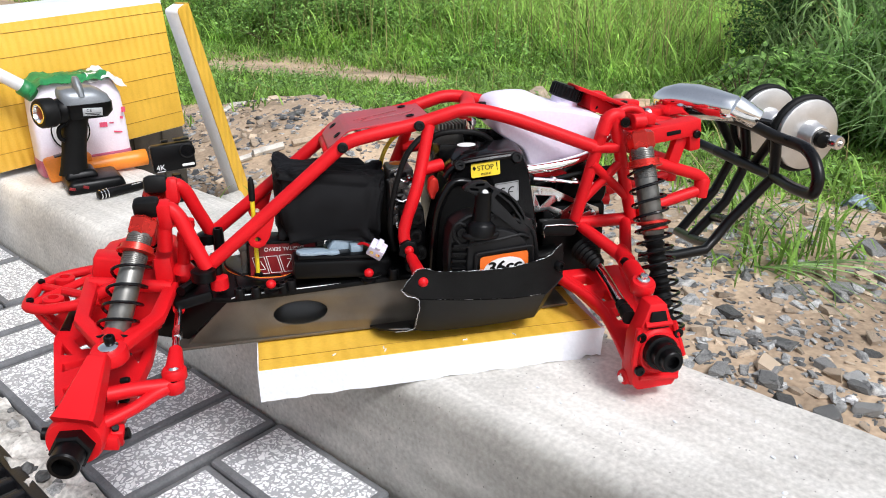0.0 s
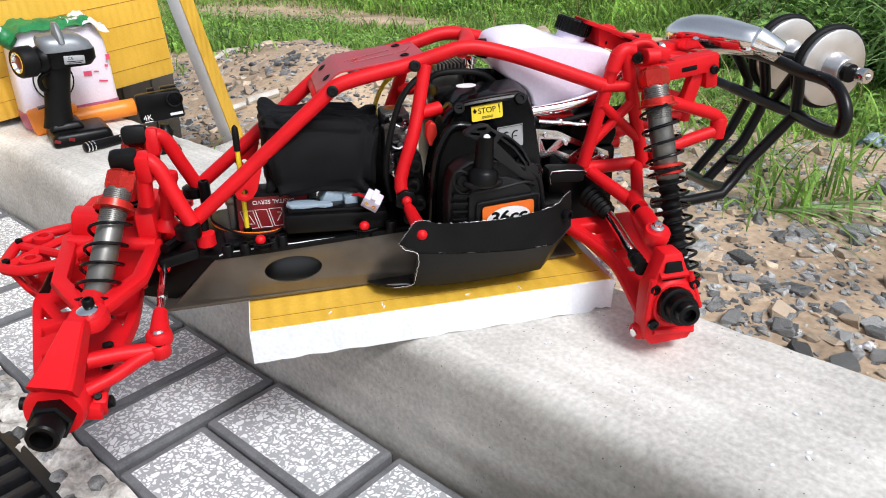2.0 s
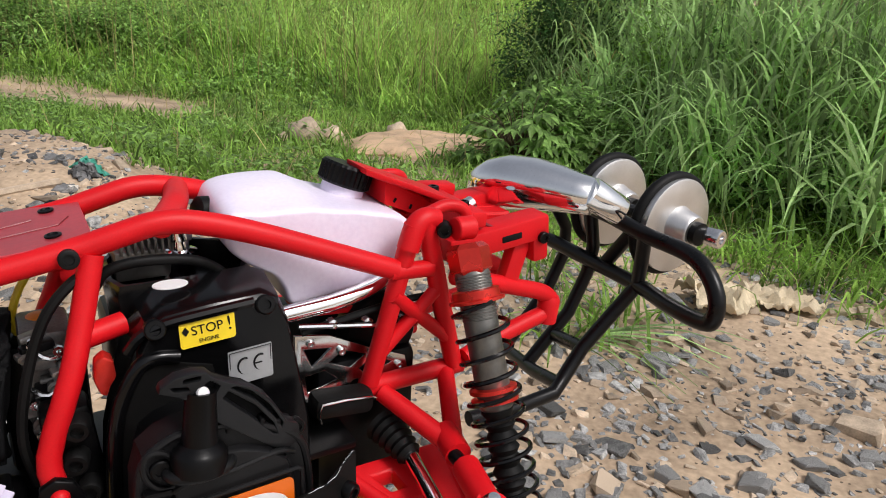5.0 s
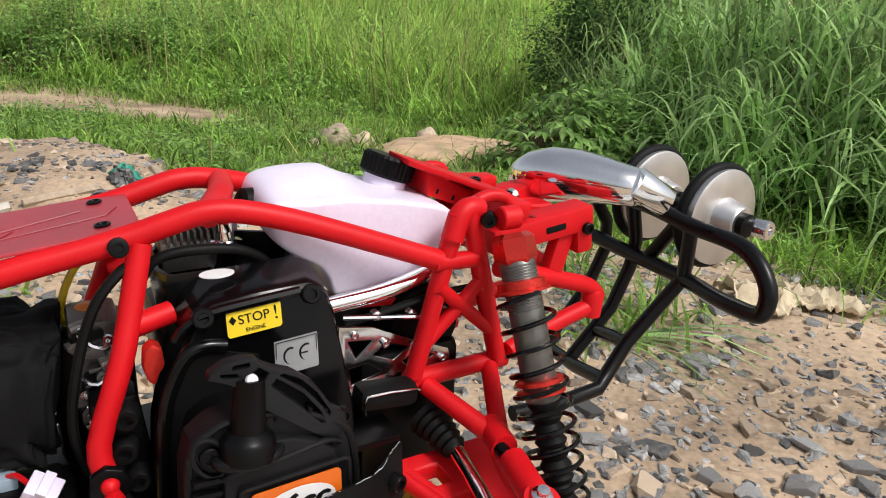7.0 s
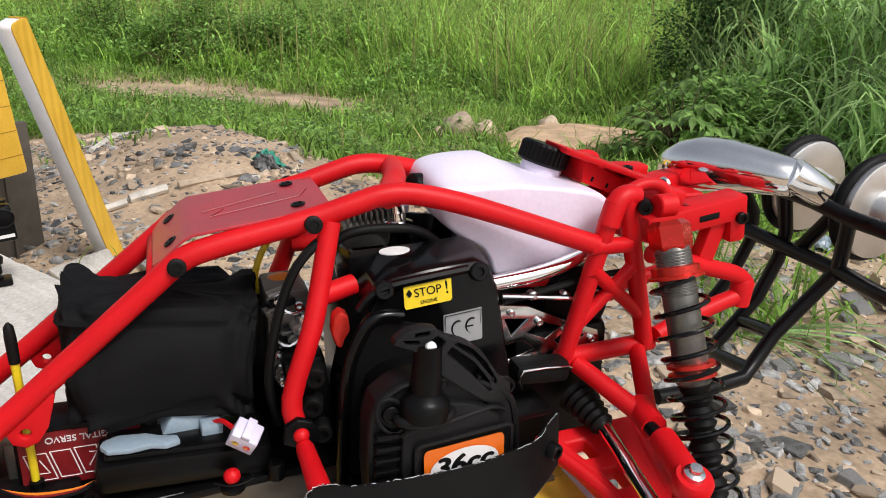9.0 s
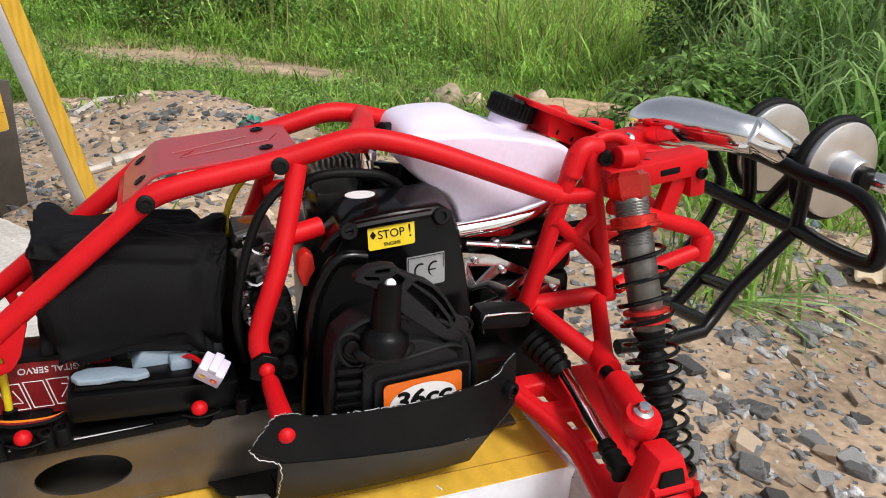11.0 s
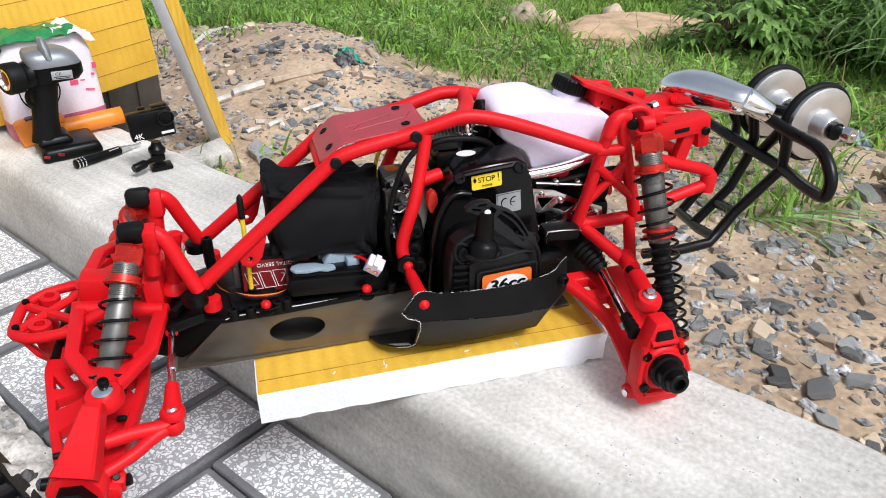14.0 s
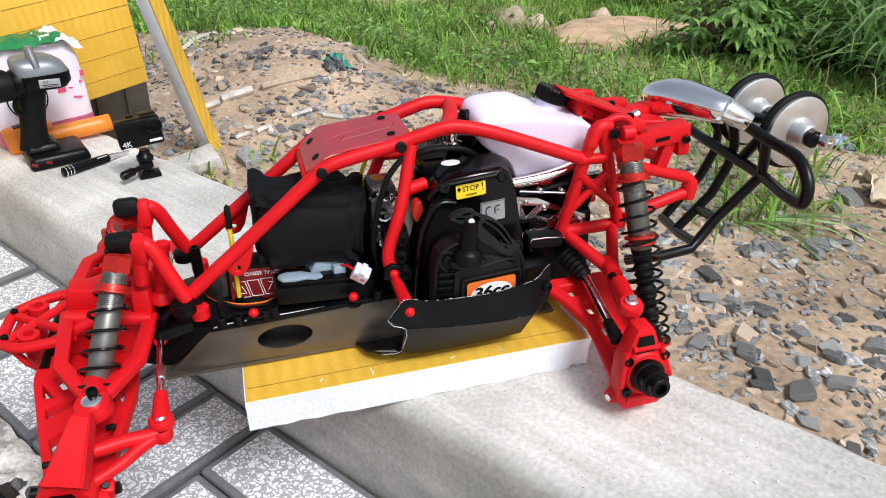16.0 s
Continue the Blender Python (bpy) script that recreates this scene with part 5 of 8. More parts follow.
for s in (1, -1):
    holder, top, bottom, d, length = shock("rear_shock_absorber", (0.344, -0.0755, 0.289), (0.353, -0.178, 0.05), 1.0, "", s, 0.27, 0.44, 13, "long coil-over damper with a black spring")
    for k in (0.47, 0.5):
        bp("spring_divider", lathe(B(), top + d * (k * length), d, [(0, 0.0145), (0.001, 0.0185), (0.004, 0.0185), (0.005, 0.0145)], 24), RED_METAL, "", holder)
    bp("spring_cup", lathe(B(), bottom - d * 0.006, d, [(0, 0.012), (0.001, 0.022), (0.005, 0.022), (0.007, 0.012)], 22), RED_METAL, "", holder)
    # tower of welded-looking nylon struts
    TW = [((0.309, -0.06, 0.291), (0.2785, -0.053, 0.159)), ((0.319, -0.06, 0.293), (0.361, -0.047, 0.155)), ((0.293, -0.061, 0.236), (0.355, -0.05, 0.18)), ((0.334, -0.056, 0.232), (0.285, -0.055, 0.184)), ((0.274, -0.05, 0.1535), (0.371, -0.042, 0.15)), ((0.289, -0.061, 0.2555), (0.327, -0.059, 0.253))]
    RR = (0.0078, 0.0078, 0.0058, 0.0058, 0.0084, 0.0068)
    tw = bp("rear_shock_tower", tube(B(), S(TW[0], s), RR[0], 10), RED)
    for (a, b), r in zip(TW[1:], RR[1:]):
        bp("tower_strut", tube(B(), S((a, b), s), r, 10), RED, "", tw)
    bm = B()
    tube(bm, S([(0.304, -0.061, 0.272), (0.3105, -0.06, 0.289), (0.3195, -0.059, 0.2945), (0.329, -0.058, 0.292)], s), 0.0088, 12, 4)
    tube(bm, S([(0.324, -0.053, 0.2955), (0.341, -0.051, 0.3), (0.356, -0.053, 0.297), (0.362, -0.055, 0.284)], s), 0.0052, 10, 4)
    bp("tower_head", bm, RED, "", tw)
    bolt("damper_pin", (0.332, s * -0.066, 0.287), (-0.5, -s, 0), 0.006, BLACK, tw, 0.008)
    # stays that carry the wing and the tail bar
    bm = B()
    box(bm, (0.398, s * -0.04, 0.265), (0.1, 0.026, 0.022), turn(0, -7, 0), 0.003)
    box(bm, (0.44, s * -0.04, 0.256), (0.017, 0.026, 0.034), turn(0, -7, 0), 0.004)
    box(bm, (0.42, s * -0.04, 0.236), (0.017, 0.014, 0.046), turn(0, 16, 0), 0.003)
    stay = bp("tail_stay", bm, RED)
    bolt("stay_bolt", (0.4405, s * -0.053, 0.262), (0, -s, 0), 0.0052, BLACK, stay, 0.004)
    # slot and hole are not cut: dark patches on the stay give their shade
    bm = B()
    box(bm, (0.408, s * -0.053, 0.2655), (0.02, 0.0015, 0.0055), turn(0, -7, 0), 0.001)
    bp("stay_slot_shade", bm, CLOTH, "", stay)
    bp("stay_hole_shade", lathe(B(), (0.392, s * -0.04, 0.2745), (0.12, 0, 1), [(0, 0.0062), (0.001, 0.0062), (0.001, 0.0)], 16), DARK_RED, "", stay)
    bp("tail_hook", tube(B(), S([(0.355, -0.05, 0.238), (0.39, -0.046, 0.226), (0.43, -0.042, 0.212), (0.456, -0.041, 0.203), (0.468, -0.041, 0.193), (0.464, -0.041, 0.182), (0.44, -0.042, 0.176), (0.4, -0.046, 0.168), (0.37, -0.05, 0.16)], s), 0.0078, 12, 3), RED, "", stay)
    bp("hook_boss", lathe(B(), (0.465, s * -0.041, 0.172), (0.05, 0, 1), [(0, 0.0095), (0.022, 0.0105), (0.026, 0.0085)], 16), RED, "", stay)
    # upper link, lower arm, shaft, hub
    UL = [((0.288, -0.056, 0.15), (0.317, -0.108, 0.1285)), ((0.352, -0.05, 0.149), (0.326, -0.108, 0.1285)), ((0.3215, -0.101, 0.1295), (0.317, -0.13, 0.1275))]
    ul = bp("rear_upper_link", tube(B(), S(UL[0], s), 0.0078, 10, 0, False, 0.0086), RED)
    bp("link_leg", tube(B(), S(UL[1], s), 0.0075, 10), RED, "", ul)
    bp("link_neck", tube(B(), S(UL[2], s), 0.0108, 12), RED, "", ul)
    bp("link_rod", tube(B(), S([(0.3135, -0.127, 0.1288), (0.3145, -0.148, 0.126)], s), 0.0055, 10), BLACK, "", ul)
    bp("rod_end", tube(B(), S([(0.3155, -0.143, 0.1262), (0.307, -0.186, 0.1245)], s), 0.0108, 12), RED, "", ul)
    bm = B()
    lathe(bm, (0.3055, s * -0.19, 0.1165), (0, s * -0.25, 1), [(0, 0.013), (0.004, 0.0145), (0.012, 0.0145), (0.015, 0.0128), (0.0145, 0.0085)], 22)
    bp("ball_cup", bm, RED, "", ul)
    bp("pivot_ball", lathe(B(), (0.3055, s * -0.192, 0.13), (0, s * -0.25, 1), [(-0.004, 0.007), (0, 0.0082), (0.004, 0.0075), (0.005, 0.0052), (0.0052, 0.0046), (0.009, 0.0044), (0.0095, 0.0)], 18), STEEL, "", ul)
    bm = B()
    ARM = [(0.245, -0.07), (0.34, -0.07), (0.347, -0.12), (0.338, -0.2), (0.336, -0.222), (0.28, -0.222), (0.284, -0.19), (0.281, -0.14), (0.266, -0.1)]
    ah = [[(0.268, -0.083), (0.286, -0.083), (0.29, -0.1), (0.277, -0.1)], [(0.284, -0.112), (0.299, -0.112), (0.302, -0.13), (0.29, -0.13)], [(0.294, -0.143), (0.307, -0.143), (0.308, -0.163), (0.295, -0.163)]]
    plate(bm, ARM, lambda a, b, d, s=s: (a, b * s, 0.083 + 0.33 * (b + 0.07) + d), 0.015, 0.0025, ah)
    arm = bp("rear_lower_arm", bm, RED, "", None, 30)
    for e in ((0.253, 0.286), (0.337, 0.333)):
        bp("arm_flange", tube(B(), S([(e[0], -0.074, 0.09), (e[1] - 0.003, -0.13, 0.072), (e[1], -0.17, 0.058), (e[1] - 0.002, -0.215, 0.042)], s), 0.0068, 10, 3), RED, "", arm)
    bm = B()
    box(bm, (0.306, s * -0.219, 0.031), (0.058, 0.022, 0.032), turn(0, 0, 0), 0.006)
    bp("arm_knuckle", bm, RED, "", arm)
    bp("arm_pin", tube(B(), S([(0.272, -0.222, 0.024), (0.342, -0.222, 0.024)], s), 0.0055, 10), STEEL, "", arm)
    bm = B()
    bell = []
    for i in range(6):
        bell += [(0.007 * i, 0.0175 - 0.0013 * i), (0.007 * i + 0.0035, 0.0145 - 0.0013 * i)]
    lathe(bm, (0.292, s * -0.055, 0.118), V((0.008, s * -0.05, -0.014)), bell, 18)
    shaft = bp("drive_shaft_boot", bm, RUBBER, "black ribbed rubber boot")
    bp("drive_shaft", tube(B(), S([(0.298, -0.09, 0.108), (0.288, -0.19, 0.094)], s), 0.0062, 14), CHROME, "", shaft)
    bm = B()
    lathe(bm, (0.2885, s * -0.176, 0.096), V((-0.01, s * -0.1, -0.014)), [(0, 0.0065), (0.005, 0.0075), (0.008, 0.0062), (0.012, 0.008), (0.016, 0.0068), (0.02, 0.0085), (0.024, 0.0074), (0.03, 0.0088)], 16)
    bp("outer_boot", bm, RUBBER, "", shaft)
    hub_out = [(0.277, 0.026), (0.276, 0.05), (0.279, 0.08), (0.287, 0.096), (0.296, 0.119), (0.316, 0.119), (0.323, 0.099), (0.333, 0.085), (0.338, 0.06), (0.336, 0.03), (0.328, 0.018), (0.284, 0.017)]
    bm = B()
    plate(bm, hub_out, lambda a, b, d, s=s: (a, s * (-0.206 - d - 0.12 * (0.12 - b)), b), 0.024, 0.003)
    hub = bp("rear_hub_carrier", bm, RED, "", None, 30)
    bm = B()
    plate(bm, [(0.293, 0.091), (0.297, 0.111), (0.314, 0.111), (0.319, 0.091)], lambda a, b, d, s=s: (a, s * (-0.2305 - d - 0.12 * (0.12 - b)), b), 0.0022, 0.001)
    bp("hub_window", bm, BLACK, "", hub)
    bm = B()
    lathe(bm, (0.307, s * -0.23, 0.062), (0, -s, 0.05), [(0, 0.03), (0.005, 0.0295), (0.009, 0.026), (0.01, 0.02)], 28)
    bp("bearing_boss", bm, RED, "", hub)
    bm = B()
    lathe(bm, (0.304, s * -0.243, 0.0675), (-0.02, -s, 0.1), [(0, 0.0195), (0.009, 0.0195), (0.01, 0.0175), (0.0102, 0.0155), (0.02, 0.0155), (0.0205, 0.0165), (0.0225, 0.0165), (0.0235, 0.0125), (0.033, 0.0118), (0.034, 0.0104), (0.034, 0.007), (0.022, 0.0068), (0.022, 0)], 24)
    axle = bp("wheel_axle", bm, BLACK, "black steel stub axle with hex adaptor", hub, 30)
    bp("axle_bore", lathe(B(), (0.3035, s * -0.268, 0.07), (-0.02, -s, 0.1), [(0, 0.0068), (0.001, 0.0068), (0.001, 0)], 16), CLOTH, "", axle)
    bm = B()
    tube(bm, [(0.307 + 0.0225 * math.cos(a), s * (-0.2405), 0.0625 + 0.0225 * math.sin(a)) for a in [2 * math.pi * j / 28 for j in range(28)]], 0.003, 8, 0, True)
    bp("boss_ring", bm, RED, "", hub)
    for (xa, za), (xb, zb) in (((0.283, 0.093), (0.277, 0.05)), ((0.325, 0.096), (0.338, 0.055)), ((0.285, 0.034), (0.332, 0.03)), ((0.29, 0.096), (0.322, 0.096))):
        bp("hub_web", tube(B(), S([(xa, -0.231 - 0.12 * (0.12 - za), za), (xb, -0.231 - 0.12 * (0.12 - zb), zb)], s), 0.0038, 8), RED, "", hub)
    for k in range(4):
        px, pz = ((0.2845, 0.083), (0.284, 0.043), (0.33, 0.083), (0.33, 0.043))[k]
        bolt("hub_bolt", (px, s * (-0.232 - 0.12 * (0.12 - pz)), pz), (0, -s, 0), 0.0058, BLACK, hub, 0.003)
    bm = B()
    lathe(bm, (0.277, s * -0.222, 0.025), (-1, -0.4 * s, 0), [(-0.01, 0.0095), (0.002, 0.0092), (0.004, 0.007), (0.0042, 0.0)], 16)
    bp("hinge_boss", bm, RED, "", hub)
    bp("hinge_pin", lathe(B(), (0.2735, s * -0.2235, 0.025), (-1, -0.4 * s, 0), [(0, 0.0042), (0.003, 0.0042), (0.0033, 0.0)], 12), STEEL, "", hub)

    # front end
    holder, top, bottom, d, length = shock("front_shock_absorber", (-0.238, -0.046, 0.217), (-0.2805, -0.152, 0.093), 0.95, "", s, 0.19, 0.78, 5.5, "short coil-over damper with a grey body")
    bm = B()
    box(bm, top + V((0, 0, 0.002)), (0.029, 0.02, 0.022), turn(12 * s, 0, 0), 0.006)
    bp("rubber_bush", bm, RUBBER, "black rubber bush", holder)
    STAY = [(-0.226, -0.042, 0.165), (-0.222, -0.045, 0.2), (-0.216, -0.047, 0.216), (-0.205, -0.05, 0.206), (-0.196, -0.054, 0.182), (-0.181, -0.06, 0.144)]
    st = bp("front_tower_stay", tube(B(), S(STAY, s), 0.0085, 12, 4), RED)
    bm = B()
    box(bm, (-0.22, s * -0.046, 0.209), (0.017, 0.022, 0.034), turn(10 * s, 0, 0), 0.006)
    bp("stay_lug", bm, RED, "", st)
    bp("stay_clamp", lathe(B(), (-0.186, s * -0.062, 0.131), (0, 0, 1), [(0, 0.014), (0.012, 0.014), (0.014, 0.01)], 16), BLACK, "", st)
    bp("stay_collar", lathe(B(), (-0.17, s * -0.054, 0.115), (0, 0, 1), [(0, 0.0105), (0.014, 0.0105), (0.015, 0.008)], 16), RED, "", st)
    bolt("stay_screw", (-0.172, s * -0.045, 0.125), (0, 0, 1), 0.0068, BLACK, st, 0.03)
    bm = B()
    plate(bm, [(-0.321, -0.026), (-0.305, -0.026), (-0.303, -0.11), (-0.283, -0.142), (-0.266, -0.142), (-0.243, -0.108), (-0.232, -0.04), (-0.217, -0.04), (-0.228, -0.114), (-0.26, -0.165), (-0.288, -0.165), (-0.318, -0.117)], lambda a, b, d, s=s: (a, b * s, 0.102 - 0.1 * (a + 0.27) + 0.12 * (b + 0.17) + d), 0.011, 0.003)
    ua = bp("front_upper_arm", bm, RED, "", None, 30)
    bp("arm_crossbar", tube(B(), S([(-0.314, -0.034, 0.129), (-0.224, -0.047, 0.119)], s), 0.0078, 10), RED, "", ua)
    bp("arm_seat", tube(B(), S([(-0.277, -0.14, 0.109), (-0.274, -0.166, 0.108)], s), 0.0135, 14), RED, "", ua)
    bm = B()
    lathe(bm, (-0.2745, s * -0.176, 0.1), (0, s * -0.15, 1), [(0, 0.015), (0.004, 0.0185), (0.012, 0.0185), (0.016, 0.0165), (0.0155, 0.0105)], 24)
    bp("ball_cup", bm, RED, "", ua)
    bp("pivot_ball", lathe(B(), (-0.2745, s * -0.1765, 0.114), (0, s * -0.1, 1), [(-0.004, 0.009), (0, 0.0106), (0.004, 0.0098), (0.0055, 0.007), (0.0056, 0.0)], 18), CHROME, "", ua)
    bolt("pivot_screw", (-0.2735, s * -0.171, 0.1205), (0, s * -0.1, 1), 0.0055, BLACK, ua, 0.006)
    bm = B()
    LA = [(-0.35, -0.038), (-0.2485, -0.04), (-0.248, -0.08), (-0.249, -0.108), (-0.256, -0.152), (-0.2665, -0.213), (-0.266, -0.246), (-0.327, -0.242), (-0.325, -0.215), (-0.334, -0.176), (-0.3525, -0.083), (-0.3535, -0.073)]
    lh = [[(-0.343, -0.085), (-0.3395, -0.106), (-0.3295, -0.1065)], [(-0.333, -0.076), (-0.324, -0.067), (-0.3075, -0.09), (-0.3215, -0.095)], [(-0.3355, -0.122), (-0.3085, -0.1085), (-0.3075, -0.119), (-0.333, -0.1375)], [(-0.327, -0.166), (-0.307, -0.15), (-0.311, -0.18), (-0.318, -0.2)], [(-0.2695, -0.1035), (-0.2585, -0.0955), (-0.261, -0.12)], [(-0.277, -0.17), (-0.265, -0.151), (-0.273, -0.193)], [(-0.3, -0.085), (-0.278, -0.075), (-0.283, -0.11), (-0.295, -0.12)]]
    plate(bm, LA, lambda a, b, d, s=s: (a, b * s, 0.064 + 0.1 * (b + 0.05) - 0.15 * (a + 0.3) + d), 0.014, 0.002, lh)
    la = bp("front_lower_arm", bm, RED, "", None, 30)
    for q in ((-0.33, -0.226, 0.057), (-0.264, -0.23, 0.047)):
        bp("arm_screw", lathe(B(), (q[0], q[1] * s, q[2]), (-1 if q[0] < -0.3 else 1, 0, 0.2), [(0, 0.006), (0.006, 0.006), (0.007, 0.003)], 12), BLACK, "", la)
    bm = B()
    a, b = V((-0.279, -0.194 * s, 0.1065)), V((-0.2945, -0.239 * s, 0.0715))
    ax = (b - a).normalized()
    side = V((1, -0.2 * s, -0.1)).normalized()
    side = (side - ax * side.dot(ax)).normalized()
    up = side.cross(ax) * s
    loops = []
    for t, w, h in ((-0.1, 0.0075, 0.009), (0.0, 0.0092, 0.011), (0.5, 0.0138, 0.0125), (0.9, 0.0175, 0.014), (1.1, 0.0195, 0.016)):
        q = a + (b - a) * t - up * h
        loops.append([q + side * (w * c) + up * (h * e) for c, e in ((-1, -0.8), (-0.85, -1), (0.85, -1), (1, -0.8), (1, 0.8), (0.88, 1), (-0.88, 1), (-1, 0.8))])
    rings(bm, loops)
    kn = bp("steering_knuckle", bm, RED, "", None, 25)
    bp("knuckle_rib", tube(B(), [a + (b - a) * 0.55 + side * 0.001, a + (b - a) * 1.02 + side * 0.001], 0.0013, 6), RED, "", kn)
    bp("knuckle_step", tube(B(), [a + (b - a) * 0.98 - side * 0.019, a + (b - a) * 0.98 + side * 0.019], 0.0022, 8), RED, "", kn)
    bp("knuckle_neck", tube(B(), S([(-0.277, -0.187, 0.108), (-0.2755, -0.178, 0.1)], s), 0.0085, 14), BLACK, "", kn)
    bm = B()
    lathe(bm, (-0.298, s * -0.228, 0.062), (-0.12, -s, -0.02), [(0, 0.018), (0.003, 0.0255), (0.023, 0.0265), (0.027, 0.0245), (0.0272, 0.02)], 28)
    bp("bearing_boss", bm, RED, "", kn)
    bm = B()
    lathe(bm, (-0.301, s * -0.252, 0.0595), (-0.12, -s, -0.02), [(0, 0.0195), (0.014, 0.0195), (0.016, 0.017)], 6)
    lathe(bm, (-0.3025, s * -0.266, 0.0592), (-0.12, -s, -0.02), [(0, 0.0142), (0.019, 0.0142), (0.021, 0.0128), (0.021, 0.0095), (0.008, 0.009), (0.008, 0)], 24)
    bp("wheel_axle", bm, BLACK, "black hex nut and hollow stub axle", kn, 25)
    bp("steering_arm", tube(B(), S([(-0.277, -0.212, 0.083), (-0.25, -0.203, 0.08), (-0.228, -0.198, 0.0765), (-0.216, -0.195, 0.0755)], s), 0.0078, 10, 3, False, 0.0082), RED, "", kn)
    bp("steering_arm", tube(B(), S([(-0.278, -0.236, 0.066), (-0.252, -0.221, 0.069), (-0.233, -0.205, 0.0725), (-0.217, -0.196, 0.0745)], s), 0.0062, 10, 3, False, 0.0072), RED, "", kn)
    bp("arm_eye", lathe(B(), (-0.2155, s * -0.195, 0.067), (0, 0, 1), [(0, 0.009), (0.002, 0.0105), (0.012, 0.0105), (0.014, 0.009)], 18), RED, "", kn)
    for q in ((-0.314, -0.234, 0.073), (-0.2686, -0.231, 0.054)):
        bm = B()
        box(bm, (q[0], q[1] * s, q[2] - 0.006), (0.013, 0.014, 0.022), turn(20 * s, 10, 0), 0.003)
        bp("knuckle_lug", bm, RED, "", kn)
        bolt("knuckle_bolt", (q[0], q[1] * s - 0.004 * s, q[2] + 0.004), (0.2, -0.6 * s, 0.8), 0.0036, BLACK, kn, 0.0045)
    for q in ((-0.323, -0.2, 0.067), (-0.2665, -0.19, 0.062), (-0.268, -0.165, 0.07)):
        bp("arm_bush", lathe(B(), (q[0], q[1] * s, q[2]), (1 if q[0] > -0.3 else -1, -0.3 * s, 0.2), [(-0.004, 0.0032), (0.003, 0.0036), (0.005, 0.0026), (0.0052, 0)], 12), RUBBER, "", kn)
    tr = bp("tie_rod", tube(B(), S([(-0.2145, -0.17, 0.0925), (-0.2183, -0.055, 0.0985)], s), 0.0042, 12), CHROME)
    bp("tie_rod_hex", lathe(B(), (-0.2152, s * -0.132, 0.0945), (-0.03, s * 0.97, 0.05), [(0, 0.0055), (0.022, 0.0055)], 6), STEEL, "", tr)
    for q, e, up in (((-0.2145, -0.189, 0.084), (-0.215, -0.155, 0.0935), 1), ((-0.219, -0.032, 0.1), (-0.2182, -0.066, 0.098), 0)):
        bm = B()
        tube(bm, S([q, e], s), 0.0105, 12, 0, False, 0.0068)
        lathe(bm, (q[0], q[1] * s, q[2] - 0.007), (0, 0, 1), [(0, 0.0105), (0.003, 0.0125), (0.011, 0.0125), (0.014, 0.0105), (0.0135, 0.006)], 18)
        bp("rod_end", bm, RED, "", tr)
        bp("rod_ball", lathe(B(), (q[0], q[1] * s, q[2] + 0.004), (0, 0, 1), [(0, 0.006), (0.003, 0.0062), (0.005, 0.004), (0.0045, 0.0)], 12), STEEL, "", tr)
    bp("rod_bolt", lathe(B(), (-0.2145, s * -0.193, 0.068), (0, 0, 1), [(0, 0.0045), (0.006, 0.0045), (0.0062, 0.009), (0.014, 0.009), (0.015, 0.006)], 10), BLACK, "", tr)

# front bulkhead and bumper
bm = B()
box(bm, (-0.275, 0, 0.09), (0.1, 0.066, 0.06), turn(0, 8, 0), 0.006)
box(bm, (-0.232, 0, 0.135), (0.022, 0.085, 0.04), None, 0.006)
box(bm, (-0.245, 0, 0.175), (0.016, 0.06, 0.022), None, 0.005)
box(bm, (-0.29, 0, 0.135), (0.05, 0.03, 0.03), turn(0, 12, 0), 0.005)
bulk = bp("front_bulkhead", bm, RED)
for s in (1, -1):
    bp("bulkhead_post", lathe(B(), (-0.212, s * -0.025, 0.128), (0.15, 0, 1), [(0, 0.014), (0.006, 0.013), (0.012, 0.0075), (0.038, 0.0075), (0.042, 0.009), (0.05, 0.008), (0.052, 0)], 16), RED, "", bulk)
    bp("steering_link", tube(B(), [(-0.214, s * -0.06, 0.118), (-0.2, s * -0.03, 0.116), (-0.19, 0, 0.115)], 0.006, 8, 3), BLACK, "", bulk)
bm = B()
box(bm, (-0.205, -0.04, 0.105), (0.045, 0.05, 0.014), turn(0, -8, 10), 0.004)
bp("steering_rack", bm, BLACK, "", bulk)
outl = [(-0.305, -0.05), (-0.335, -0.052), (-0.365, -0.048), (-0.384, -0.034), (-0.389, -0.02), (-0.389, 0.02), (-0.384, 0.034), (-0.365, 0.048), (-0.335, 0.052), (-0.305, 0.05)]


def nose(a, b):
    return (a, b, 0.108 + 0.1 * (a + 0.36))


fb = bp("front_bumper", tube(B(), [nose(*q) for q in outl], 0.0062, 10, 2), RED, "red nylon front bumper with round holes")
for q in (((-0.386, -0.028), (-0.318, 0.034)), ((-0.386, 0.028), (-0.318, -0.034)), ((-0.318, -0.05), (-0.318, 0.05))):
    bp("bumper_bar", tube(B(), [nose(*q[0]), nose(*q[1])], 0.0052, 8), RED, "", fb)
bm = B()
plate(bm, [(y, z) for y, z in ((-0.044, 0.103), (-0.044, 0.08), (-0.03, 0.06), (0.03, 0.06), (0.044, 0.08), (0.044, 0.103))], lambda a, b, d: (-0.372 - 0.35 * (0.044 - abs(a)) + (0.103 - b) * 0.5 - d, a, b), 0.007, 0.002, [[(-0.026, 0.071), (-0.033, 0.095), (-0.006, 0.095), (-0.006, 0.071)], [(0.006, 0.071), (0.006, 0.095), (0.033, 0.095), (0.026, 0.071)]])
bp("bumper_face", bm, RED, "", fb)
